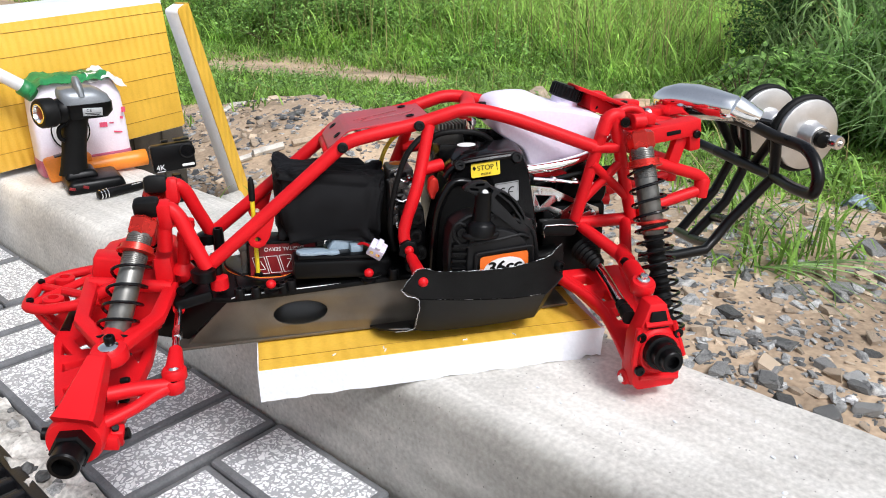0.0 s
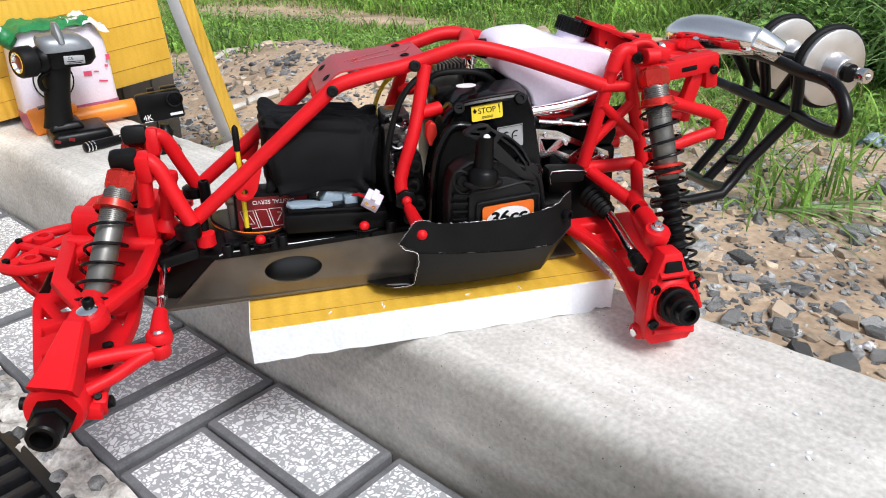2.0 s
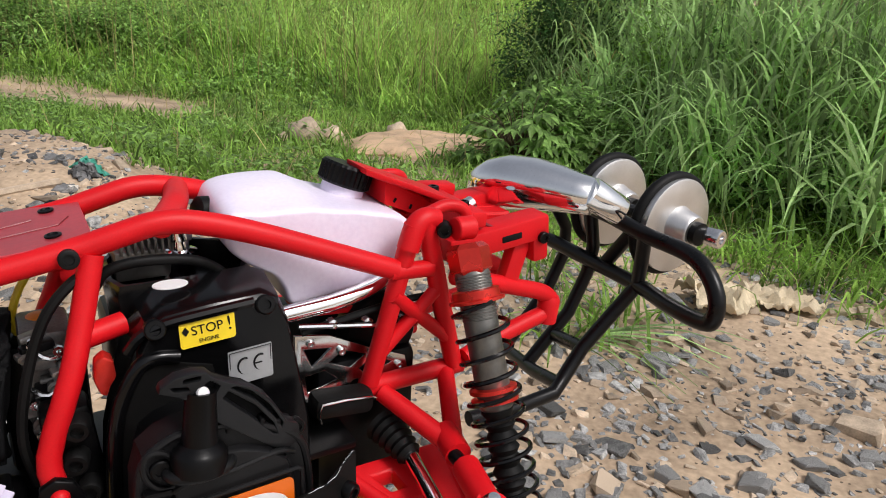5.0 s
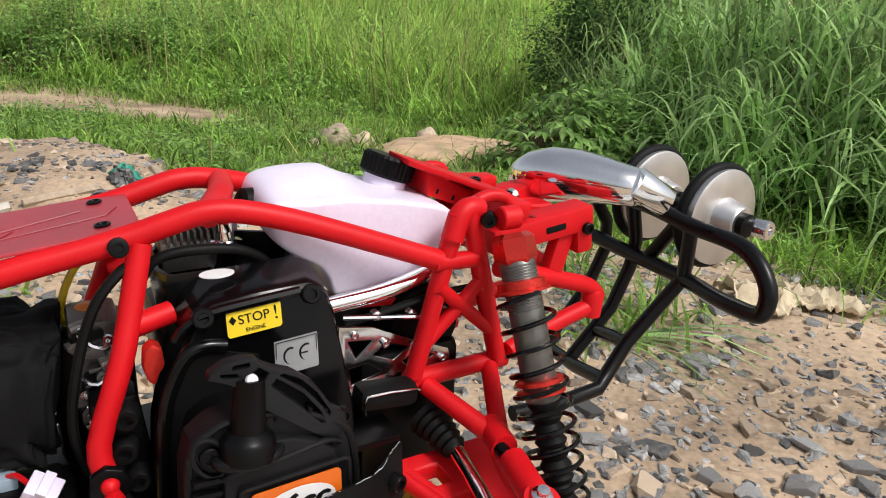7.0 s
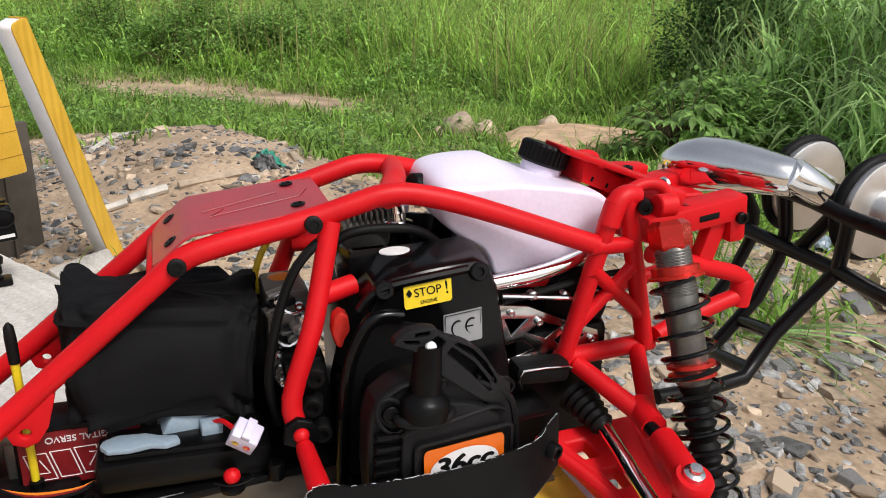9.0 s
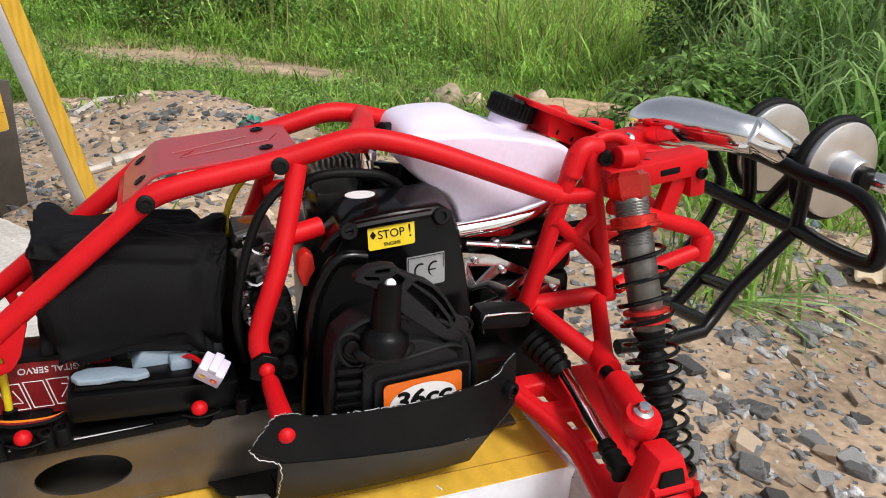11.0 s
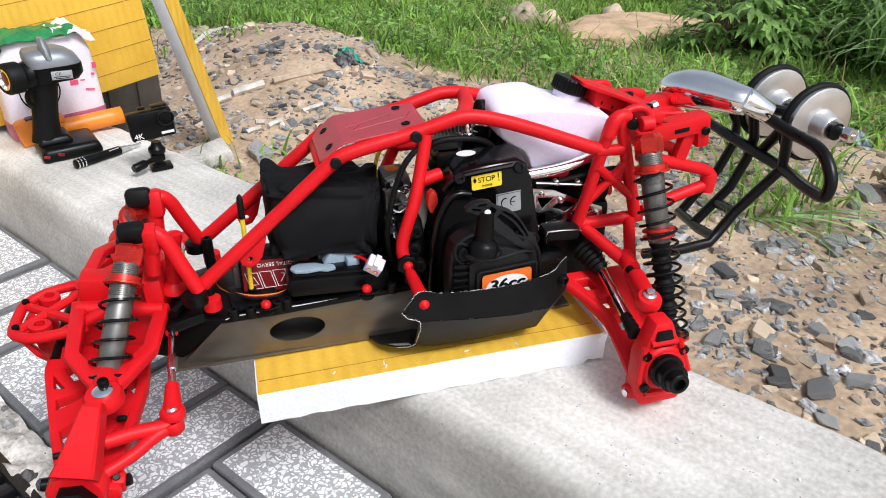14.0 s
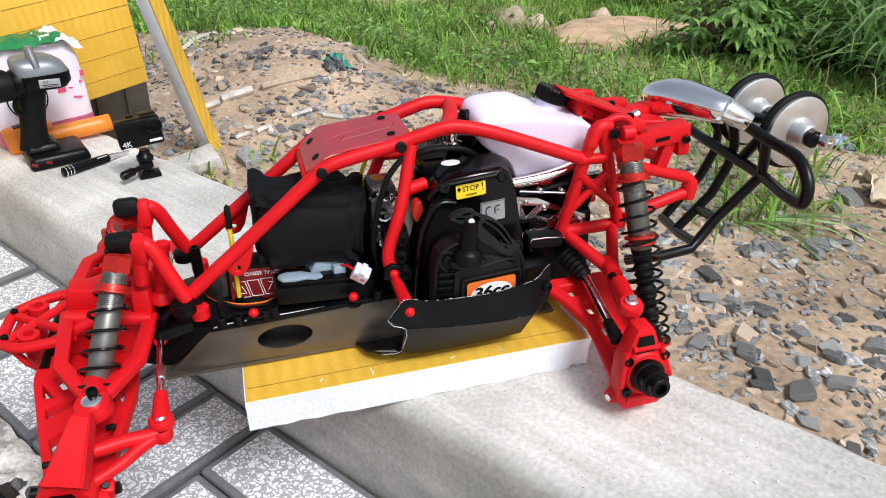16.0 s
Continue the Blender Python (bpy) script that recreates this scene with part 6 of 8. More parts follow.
for y in (-0.03, 0.03):
    bp("bumper_boss", lathe(B(), (-0.359, y, 0.104), (0.1, 0, 1), [(0, 0.0115), (0.009, 0.0115), (0.0105, 0.009), (0.0105, 0.006), (0.0, 0.0058)], 20), RED, "", fb)
    bp("bumper_bar", tube(B(), [(-0.33, y * 1.6, 0.109), (-0.3, y * 1.6, 0.122), (-0.265, y * 1.5, 0.135)], 0.0068, 10, 3), RED, "", fb)
    bolt("bumper_screw", (-0.384, y * 0.9, 0.111), (0.1, 0, 1), 0.0042, BLACK, fb, 0.003)
bp("bumper_cross_pin", tube(B(), [(-0.345, -0.06, 0.082), (-0.345, 0.06, 0.082)], 0.006, 10), BLACK, "", fb)

# upper rear brace, exhaust, tail bar and rollers
bm = B()
plate(bm, [(0.295, -0.004), (0.295, 0.034), (0.305, 0.034), (0.34, 0.03), (0.368, 0.028), (0.37, -0.028), (0.35, -0.028), (0.33, -0.016), (0.3, -0.008)], lambda a, b, d: (a, b, 0.317 - 0.37 * (a - 0.294) + d), 0.005, 0.001, [circle(0.3 + 0.016 * k, 0.004 - 0.004 * k, 0.0028, 10) for k in range(3)])
brace = bp("rear_top_brace", bm, RED, "red curved brace plate with small holes")
bm = B()
box(bm, (0.37, 0.0, 0.284), (0.028, 0.1, 0.014), turn(0, 6, 0), 0.003)
box(bm, (0.382, 0.034, 0.288), (0.034, 0.018, 0.012), turn(0, 4, 0), 0.003)
box(bm, (0.395, 0.0, 0.262), (0.1, 0.012, 0.01), turn(0, 6, 0), 0.003)
bp("brace_block", bm, RED, "", brace)
for y in (-0.03, 0.02):
    bolt("brace_bolt", (0.372, y, 0.291), (0, 0, 1), 0.005, BLACK, brace, 0.004)

bm = B()
EX = [(0.0, 0.005, 0.004), (0.03, 0.016, 0.0115), (0.09, 0.0245, 0.0175), (0.19, 0.03, 0.0235), (0.33, 0.032, 0.0255), (0.52, 0.0305, 0.0235), (0.72, 0.0265, 0.02), (0.88, 0.023, 0.0172), (0.97, 0.0205, 0.0155), (1.0, 0.0145, 0.012)]
can_a, can_b = V((0.4465, 0.072, 0.2795)), V((0.504, -0.048, 0.2895))
can_d = (can_b - can_a).normalized()
can_x = can_d.cross(V((0, 0, 1))).normalized()
can_z = can_x.cross(can_d)
can_rise = lambda t: 0.005 * math.sin(math.pi * min(1.0, t * 1.05))
loops = []
for t, ry, rz in EX:
    c = can_a + (can_b - can_a) * t + can_z * can_rise(t)
    loops.append([c + can_x * (ry * math.copysign(abs(math.cos(a)) ** 0.75, math.cos(a))) + can_z * (rz * math.copysign(abs(math.sin(a)) ** 0.8, math.sin(a))) for a in [2 * math.pi * j / 32 for j in range(32)]])
rings(bm, loops)
exh = bp("exhaust", bm, CHROME, "polished chrome exhaust can", None, 50)
bm = B()
lathe(bm, (0.495, -0.046, 0.2945), V((0.027, -0.014, -0.0165)), [(0, 0.0152), (0.006, 0.015), (0.034, 0.0135), (0.035, 0.0127), (0.035, 0.0112), (0.006, 0.0108), (0.006, 0)], 24)
tip = bp("exhaust_tip", bm, CHROME, "", exh)
bp("tip_bore", lathe(B(), (0.51, -0.0538, 0.2853), V((0.027, -0.014, -0.0165)), [(0, 0.0107), (0.001, 0.0107), (0.001, 0)], 18), RUBBER, "black disc inside the tip's bore", tip)
bp("exhaust_seam", tube(B(), [can_a + (can_b - can_a) * t + can_z * (can_rise(t) - rz * 0.32) - can_x * (ry * sgn * 0.985) for sgn in (1,) for t, ry, rz in EX[1:]], 0.0011, 6, 3), CHROME, "", exh)

R_ = 0.0076
LOOP = [(0.545, 0.06, 0.258), (0.55, -0.01, 0.259), (0.5505, -0.067, 0.2545), (0.548, -0.119, 0.255), (0.546, -0.144, 0.247), (0.544, -0.16, 0.23), (0.543, -0.162, 0.213), (0.545, -0.152, 0.203), (0.553, -0.11, 0.198), (0.568, -0.051, 0.195), (0.572, 0.02, 0.194), (0.572, 0.09, 0.195)]
bar = bp("tail_bar", tube(B(), LOOP, R_, 12, 4), TUBE_BLACK, "black powder-coated tubular tail bar")
BARS = [
    [(0.5505, -0.067, 0.2545), (0.561, -0.058, 0.225), (0.568, -0.051, 0.195), (0.545, -0.043, 0.162), (0.5195, -0.037, 0.13), (0.497, -0.041, 0.106), (0.48, -0.047, 0.094), (0.43, -0.05, 0.092), (0.38, -0.05, 0.095)],
    [(0.569, 0.029, 0.2525), (0.58, 0.029, 0.207), (0.576, 0.029, 0.178), (0.556, 0.029, 0.134), (0.505, 0.029, 0.082)],
    [(0.574, 0.1, 0.245), (0.603, 0.102, 0.204), (0.605, 0.102, 0.17), (0.585, 0.102, 0.127), (0.528, 0.102, 0.06)],
    [(0.579, -0.027, 0.244), (0.577, 0.007, 0.194)],
    [(0.572, 0.09, 0.195), (0.576, 0.133, 0.194), (0.569, 0.164, 0.197)],
    [(0.5195, -0.037, 0.13), (0.528, -0.004, 0.121), (0.538, 0.029, 0.111)],
    [(0.489, -0.043, 0.1), (0.499, 0.008, 0.086), (0.528, 0.102, 0.063)],
]
for pts in BARS:
    bp("bar_tube", tube(B(), pts, R_ * 0.94, 12, 1), TUBE_BLACK, "", bar)
AT = Matrix.Translation((-0.015, -0.0075, 0.004))
for y0, sgn in ((-0.03, -1), (0.058, -1)):
    bm = B()
    lathe(bm, (0.632, y0 + 0.007, 0.244), (0.06, -1, 0), [(0, 0.048), (0.0145, 0.048), (0.0155, 0.0455), (0.0155, 0.021), (0.018, 0.0195), (0.034, 0.0165), (0.036, 0.0145), (0.036, 0.008)], 40)
    wheel = bp("wheelie_roller", bm, ALU, "turned aluminium roller with a black tyre ring")
    bp("tyre_ring", tube(B(), [(0.632 + 0.048 * math.cos(a), y0 + 0.002, 0.244 + 0.048 * math.sin(a)) for a in [2 * math.pi * j / 40 for j in range(40)]], 0.0058, 10, 0, True), RUBBER, "", wheel)
    bp("bearing", lathe(B(), (0.634, y0 - 0.028, 0.2435), (0.06, -1, 0), [(0, 0.0115), (0.008, 0.0115), (0.009, 0.008)], 18), BLACK, "", wheel)
ax = bp("roller_axle", tube(B(), [(0.62, 0.075, 0.245), (0.645, -0.075, 0.242)], 0.006, 12), BLACK)
bp("axle_arm", tube(B(), [(0.58, 0.02, 0.255), (0.61, 0.015, 0.248), (0.633, 0.01, 0.244)], 0.0075, 10), BLACK_GLOSS, "", ax)
bp("axle_nut", lathe(B(), (0.6435, -0.066, 0.242), (0.15, -1, 0), [(0, 0.0085), (0.014, 0.0095), (0.016, 0.0085), (0.016, 0.0045), (0.004, 0)], 18), STEEL, "", ax)
bm = B()
lathe(bm, (0.6415, -0.05, 0.242), (0.15, -1, 0), [(0, 0.0085), (0.016, 0.0085)], 14)
bp("axle_collar", bm, BLACK, "", ax)
AT = Matrix.Identity(4)

# ---- things round the buggy ----


def foam_support():
    """A slab of polystyrene, film on top, with a crumbled end; the buggy lies on it."""
    th = thing("foam_slab", pose(-0.031, 0.237, 0, 0, 0, -34.5), "white polystyrene slab with yellow film under the buggy", "foam slab")
    x0, x1, y0, y1, h = -0.135, 0.292, -0.133, 0.075, 0.0405
    bm = B()
    nx, ny = 60, 14
    loops = []
    for i in range(nx + 1):
        t = i / nx
        x = x0 + (x1 - x0) * t
        ring = []
        for y, z in [(y0, 0.0), (y0, h * 0.33), (y0, h * 0.66), (y0, h)] + [(y0 + (y1 - y0) * j / 6, h) for j in range(1, 7)] + [(y1, h * 0.5), (y1, 0.0)] + [(y1 - (y1 - y0) * j / 4, 0.0) for j in range(1, 4)]:
            r = 0.0006 * noise.noise((x * 60, y * 40, z * 60)) + 0.0005 * noise.noise((x * 180, y * 180, z * 180))
            crumb = 0.0
            if t > 0.86:
                crumb = (t - 0.86) / 0.14 * (0.006 * noise.noise((x * 45, 3, z * 45)) + 0.004 * noise.noise((x * 120, z * 120, 7)))
            zz = z
            if z == 0.0:
                zz = max(0.0, 0.0004 + 0.003 * noise.noise((x * 40, y * 40, 1)) + max(0, crumb) * 1.3)
            yy = y + (r + crumb if y == y0 else 0)
            xx = x + (0.006 * noise.noise((y * 50, z * 60, 4)) + 0.003 * noise.noise((y * 150, z * 150, 4)) if i == nx else 0)
            ring.append(V((xx, yy, zz)))
        loops.append(ring)
    rings(bm, loops)
    slab = part("slab", done(bm), FOAM, th, "", True, 50)
    bm = B()
    plate(bm, [(x0 + 0.0015, y0 + 0.002), (x1 - 0.004, y0 + 0.002), (x1 - 0.007, y0 + 0.08), (x1 - 0.003, y1 - 0.002), (x0 + 0.0015, y1 - 0.002)], lambda a, b, d: (a, b, h + d), 0.0009)
    film = part("yellow_film", done(bm), FILM, th, "yellow ribbed film glued on top")
    for y in (-0.108, -0.06, -0.01, 0.04):
        part("film_seam", tube(B(), [(x0 + 0.004, y, h + 0.0009), (0.08, y + 0.0015, h + 0.0009), (x1 - 0.01, y, h + 0.0009)], 0.0006, 5), SEAM, film)
    rnd = random.Random(3)
    for k in range(5):
        bm = B()
        box(bm, (rnd.uniform(-0.05, 0.22), rnd.uniform(-0.13, -0.115), h + 0.0016), (0.006, 0.0012, 0.001), turn(0, 0, rnd.uniform(0, 180)))
        part("foam_crumb", bm, FOAM, th)
    return th


foam_support()


def foam_box():
    """A big polystyrene box on the kerb, yellow film on its side, and a loose board leaning on it."""
    th = thing("foam_box", pose(-0.05, 1.42, 0.01, 0, -3.6, 0.5), "large white polystyrene box with yellow film side", "foam box")
    bm = B()
    box(bm, (-0.02, 0.16, 0.171), (0.96, 0.32, 0.335), None, 0.006)
    part("box_body", bm, FOAM, th)
    bm = B()
    plate(bm, rounded(-0.495, 0.006, 0.457, 0.326, 0.008), lambda a, b, d: (a, -0.0005 - d, b), 0.002, 0.0005)
    film = part("film_side", done(bm), FILM, th, "yellow ribbed film with brown seams")
    for k in range(6):
        z = 0.045 + 0.052 * k
        part("film_seam", tube(B(), [(-0.49, -0.003, z + 0.006), (-0.1, -0.003, z + 0.002), (0.2, -0.003, z - 0.001), (0.455, -0.003, z)], 0.0008, 5), SEAM, film)
    # ribbed board added below the box; the shade there is in its dark colour
    bm = B()
    box(bm, (0.3, 1.7, -0.08), (0.5, 0.02, 0.36), turn(4, 0, 3), 0.004)
    for k in range(4):
        box(bm, (0.2 + 0.09 * k, 1.686, -0.08), (0.006, 0.008, 0.35), turn(4, 0, 3), 0.001)
    shade = part("shade_board", bm, mat("shade_brown_board", (0.1, 0.085, 0.07), 0.8, var=0.15))
    tagged(shade, "ribbed board behind the kerb, coloured dark for the shade under the box", "board")
    lean = thing("leaning_foam_board", Matrix.Identity(4), "narrow white polystyrene board with yellow film leaning on a box", "foam board")
    a, b = V((0.618, 1.486, -0.245)), V((0.432, 1.4, 0.352))
    up = (b - a).normalized()
    depth = V((-0.4, 1, 0.05)).normalized()
    depth = (depth - up * depth.dot(up)).normalized()
    wide = depth.cross(up).normalized()
    length = (b - a).length
    bm = B()
    plate(bm, rounded(-0.022, 0, 0.023, length, 0.01), lambda p, q, d: a + wide * p + up * q + depth * (0.004 + d), 0.04, 0.003)
    part("board_core", done(bm), FOAM, lean)
    bm = B()
    plate(bm, rounded(-0.021, 0.001, 0.026, length + 0.002, 0.012), lambda p, q, d: a + wide * p + up * q + depth * d, 0.0035, 0.001)
    part("film_edge", done(bm), FILM, lean, "yellow ribbed film")
    bm = B()
    plate(bm, [(0.0, 0.0), (0.043, 0.0), (0.043, length), (0.0, length)], lambda p, q, d: a + wide * (0.0245 + d) + up * q + depth * p, 0.0015)
    part("film_side", done(bm), FILM, lean)


foam_box()


def transmitter():
    th = thing("radio_transmitter", pose(0.039, 1.203, 0, 0, 0, -15) @ Matrix.Diagonal((0.84, 0.84, 0.78, 1)), "grey and black pistol-grip radio transmitter on the kerb", "transmitter")
    bm = B()
    box(bm, (0.008, 0.0, 0.018), (0.145, 0.14, 0.036), None, 0.012, 3, 0.9)
    box(bm, (-0.02, 0.01, 0.045), (0.085, 0.09, 0.024), None, 0.009, 3, 0.8)
    part("base", bm, BLACK, th)
    for x in (-0.052, -0.02):
        bm = B()
        box(bm, (x, -0.0685, 0.02), (0.014, 0.004, 0.008), turn(0, 20, 0), 0.001)
        part("red_trim", bm, DARK_RED, th)
    bm = B()
    prof = [(0.045, 0.036, 0.03, -0.034), (0.07, 0.032, 0.027, -0.03), (0.11, 0.03, 0.026, -0.023), (0.15, 0.031, 0.027, -0.016), (0.19, 0.034, 0.03, -0.01), (0.205, 0.036, 0.032, -0.008)]
    rings(bm, [[V((cx + rx * math.cos(a), ry * math.sin(a), z)) for a in [2 * math.pi * j / 18 for j in range(18)]] for z, rx, ry, cx in prof])
    part("grip", done(bm), RUBBER, th)
    bm = B()
    tube(bm, [(-0.02, -0.02, 0.195), (-0.05, -0.025, 0.18), (-0.052, -0.028, 0.155), (-0.042, -0.026, 0.145)], 0.006, 8, 3)
    part("trigger", bm, BLACK, th)
    bm = B()
    head = [(0.2, 0.05, 0.042, 0.022), (0.215, 0.06, 0.05, 0.024), (0.24, 0.062, 0.052, 0.022), (0.25, 0.058, 0.05, 0.02)]
    rings(bm, [[V((cx + rx * sup(math.cos(a), 0.5), ry * sup(math.sin(a), 0.5), z)) for a in [2 * math.pi * j / 28 for j in range(28)]] for z, rx, ry, cx in head])
    part("head", done(bm), BLACK, th)
    bm = B()
    shell = [(0.242, 0.06, 0.053, 0.022), (0.258, 0.058, 0.051, 0.018), (0.272, 0.05, 0.044, 0.01), (0.281, 0.04, 0.034, 0.004), (0.283, 0.02, 0.018, 0.002)]
    rings(bm, [[V((cx + rx * sup(math.cos(a), 0.5), ry * sup(math.sin(a), 0.5) - 0.002, z)) for a in [2 * math.pi * j / 28 for j in range(28)]] for z, rx, ry, cx in shell])
    part("top_shell", done(bm), GRIP_GREY, th, "glossy grey top shell")
    bm = B()
    rings(bm, [[V((0.012 + 0.3 * (z - 0.26) * -0.3 + rx * math.cos(a), -0.02 + ry * math.sin(a), z)) for a in [2 * math.pi * j / 14 for j in range(14)]] for z, rx, ry in ((0.262, 0.015, 0.036), (0.285, 0.012, 0.03), (0.305, 0.009, 0.02), (0.312, 0.006, 0.012))])
    part("aerial_fin", done(bm), GRIP_GREY, th)
    bm = B()
    box(bm, (0.03, -0.054, 0.22), (0.046, 0.003, 0.021), turn(-4, 4, 0), 0.001)
    lab = part("approval_label", bm, SILVER_STICKER, th, "silver approval label")
    bm = text_mesh("CE", 0.0105, 0.0003)
    bm.transform(Matrix.Translation((0.022, -0.0558, 0.2245)) @ pose(0, 0, 0, 0, 4, 0))
    part("lettering", bm, RUBBER, lab)
    for k, (w, z) in enumerate(((0.036, 0.2165), (0.03, 0.2125))):
        bm = B()
        box(bm, (0.03, -0.0558, z), (w, 0.0008, 0.0018), turn(-4, 4, 0))
        part("writing_bar", bm, RUBBER, lab)
    wheel = V((-0.083, -0.035, 0.226))
    ax = V((-0.93, -0.36, 0.05)).normalized()
    bm = B()
    lathe(bm, wheel - ax * 0.03, ax, [(0, 0.034), (0.004, 0.039), (0.034, 0.039), (0.039, 0.035), (0.039, 0.027), (0.03, 0.026)], 32)
    wh = part("steering_wheel", done(bm), RUBBER, th, "black foam steering wheel")
    bm = B()
    lathe(bm, wheel, ax, [(-0.004, 0.0265), (0.009, 0.0265), (0.0095, 0.0235), (0.003, 0.021), (0.001, 0.0)], 28)
    part("rim", done(bm), CHROME, wh)
    bm = B()
    lathe(bm, wheel + ax * 0.0005, ax, [(0, 0.019), (0.003, 0.018), (0.005, 0.008), (0.006, 0)], 5)
    part("wheel_spider", done(bm), DARK_RED, wh)
    bm = B()
    lathe(bm, wheel - ax * 0.06, ax, [(0, 0.03), (0.012, 0.036), (0.028, 0.03), (0.034, 0.02)], 24)
    part("wheel_housing", done(bm), BLACK, th)


transmitter()


def fuel_jug():
    th = thing("fuel_jug", pose(0.098, 1.354, 0, 0, 0, -8) @ Matrix.Diagonal((0.86, 0.9, 0.92, 1)), "pinkish translucent plastic jug partly filled with fuel", "jug")
    bm = B()
    secs = [(0.0, 0.108, 0.04, 0), (0.008, 0.116, 0.046, 0), (0.03, 0.119, 0.048, 0), (0.12, 0.118, 0.048, 0), (0.19, 0.114, 0.047, 0), (0.225, 0.1, 0.042, 0), (0.24, 0.075, 0.034, 0)]
    rings(bm, [[V((cx + rx * sup(math.cos(a), 0.35), ry * sup(math.sin(a), 0.35), z)) for a in [2 * math.pi * j / 32 for j in range(32)]] for z, rx, ry, cx in secs])
    part("jug_body", done(bm), JUG, th)
    bm = B()
    rings(bm, [[V((rx * sup(math.cos(a), 0.35), ry * sup(math.sin(a), 0.35), z)) for a in [2 * math.pi * j / 32 for j in range(32)]] for z, rx, ry in ((0.004, 0.1175, 0.0475), (0.03, 0.1203, 0.0493), (0.045, 0.1203, 0.0493), (0.046, 0.1190, 0.0481))])
    part("fuel_level", done(bm), mat("pink_fuel", (0.5, 0.13, 0.22), 0.35, var=0.1), th, "darker pink fuel showing through")
    y = -0.0495
    bm = B()
    plate(bm, circle(-0.035, 0.115, 0.05, 32), lambda a, b, d: (a, y - d, b), 0.0008)
    lab = part("round_label", done(bm), WHITE, th, "white round label with black disc")
    bm = B()
    plate(bm, circle(-0.035, 0.115, 0.049, 32), lambda a, b, d: (a, y - 0.0008 - d, b), 0.0005, 0, [circle(-0.035, 0.115, 0.0455, 32)])
    plate(bm, circle(-0.03, 0.125, 0.03, 28), lambda a, b, d: (a, y - 0.0008 - d, b), 0.0005)
    part("label_disc", done(bm), RUBBER, lab)
    for x, z, w, h in ((-0.043, 0.125, 0.03, 0.008), (-0.05, 0.08, 0.02, 0.004), (-0.027, 0.077, 0.016, 0.004)):
        bm = B()
        box(bm, (x, y - 0.0018, z), (w, 0.0006, h))
        part("label_bar", bm, ORANGE, lab)
    bm = B()
    rnd = random.Random(5)
    for x, z, w, h in ((0.05, 0.118, 0.02, 0.012), (0.072, 0.12, 0.012, 0.003), (0.06, 0.153, 0.012, 0.002), (0.085, 0.095, 0.022, 0.004), (0.108, 0.15, 0.01, 0.014), (0.1, 0.13, 0.008, 0.006)):
        bm = B()
        box(bm, (x, y - 0.0004, z), (w, 0.0006, h), turn(0, rnd.uniform(-12, 12), 0))
        part("pink_print", bm, PINK, th)
    def crumple(name, x0, x1, y0, y1, seed, material, label):
        bm = B()
        loops = []
        for i in range(29):
            t = i / 28
            ring = []
            for j in range(13):
                u = j / 12
                x, q = x0 + (x1 - x0) * t, y0 + (y1 - y0) * u
                drop = 0.012 * max(0.0, abs(q) - 0.032) / 0.018 + 0.02 * max(0.0, abs(x) - 0.085) / 0.03
                w = 0.011 * noise.noise((x * 34, q * 30, seed)) + 0.007 * abs(noise.noise((x * 80, q * 60, seed + 3)))
                ring.append(V((x + 0.006 * noise.noise((x * 40, q * 40, seed + 7)), q + 0.008 * noise.noise((x * 30, q * 40, seed + 5)), 0.246 - drop + w)))
            loops.append(ring + [p - V((0, 0, 0.0012)) for p in ring[::-1]])
        rings(bm, loops)
        part(name, done(bm), material, th, label, True, 30)

    crumple("green_wrap", -0.115, 0.085, -0.056, 0.05, 1, GREEN_PLASTIC, "crumpled green film over the top")
    crumple("white_wrap", 0.03, 0.125, -0.055, 0.045, 6, WHITE, "crumpled clear white film")
    hose = part("white_spout", tube(B(), [(-0.1, -0.02, 0.215), (-0.14, -0.02, 0.243), (-0.2, -0.02, 0.285), (-0.27, -0.02, 0.325)], 0.017, 14, 3, False, 0.014), WHITE, th, "white plastic pouring spout")
    part("spout_clamp", tube(B(), [(-0.098, -0.022, 0.208), (-0.125, -0.022, 0.232)], 0.021, 12), GREEN_PLASTIC, hose)


fuel_jug()


def orange_tool():
    th = thing("orange_tool", pose(0.103, 1.279, 0, 0, 0, -14) @ Matrix.Scale(0.97, 4), "orange and black handheld tool lying on the kerb", "tool")
    bm = B()
    box(bm, (-0.095, 0, 0.03), (0.05, 0.035, 0.058), turn(0, -8, 0), 0.008)
    box(bm, (-0.055, 0, 0.046), (0.07, 0.03, 0.02), turn(0, -3, 0), 0.006)
    part("head", bm, ORANGE, th)
    bm = B()
    tube(bm, [(-0.04, 0, 0.024), (0.03, 0, 0.025), (0.105, 0, 0.027)], 0.02, 14, 3)
    part("handle", bm, ORANGE, th)
    bm = B()
    box(bm, (-0.073, -0.012, 0.023), (0.03, 0.026, 0.028), None, 0.006)
    lathe(bm, (-0.045, 0, 0.024), (1, 0, 0.02), [(0, 0.0215), (0.012, 0.0215)], 16)
    part("black_grip", bm, RUBBER, th)
    bm = B()
    box(bm, (-0.085, -0.001, 0.0605), (0.028, 0.024, 0.002), turn(0, -8, 0), 0.0005)
    part("window", bm, BLACK_GLOSS, th)


orange_tool()


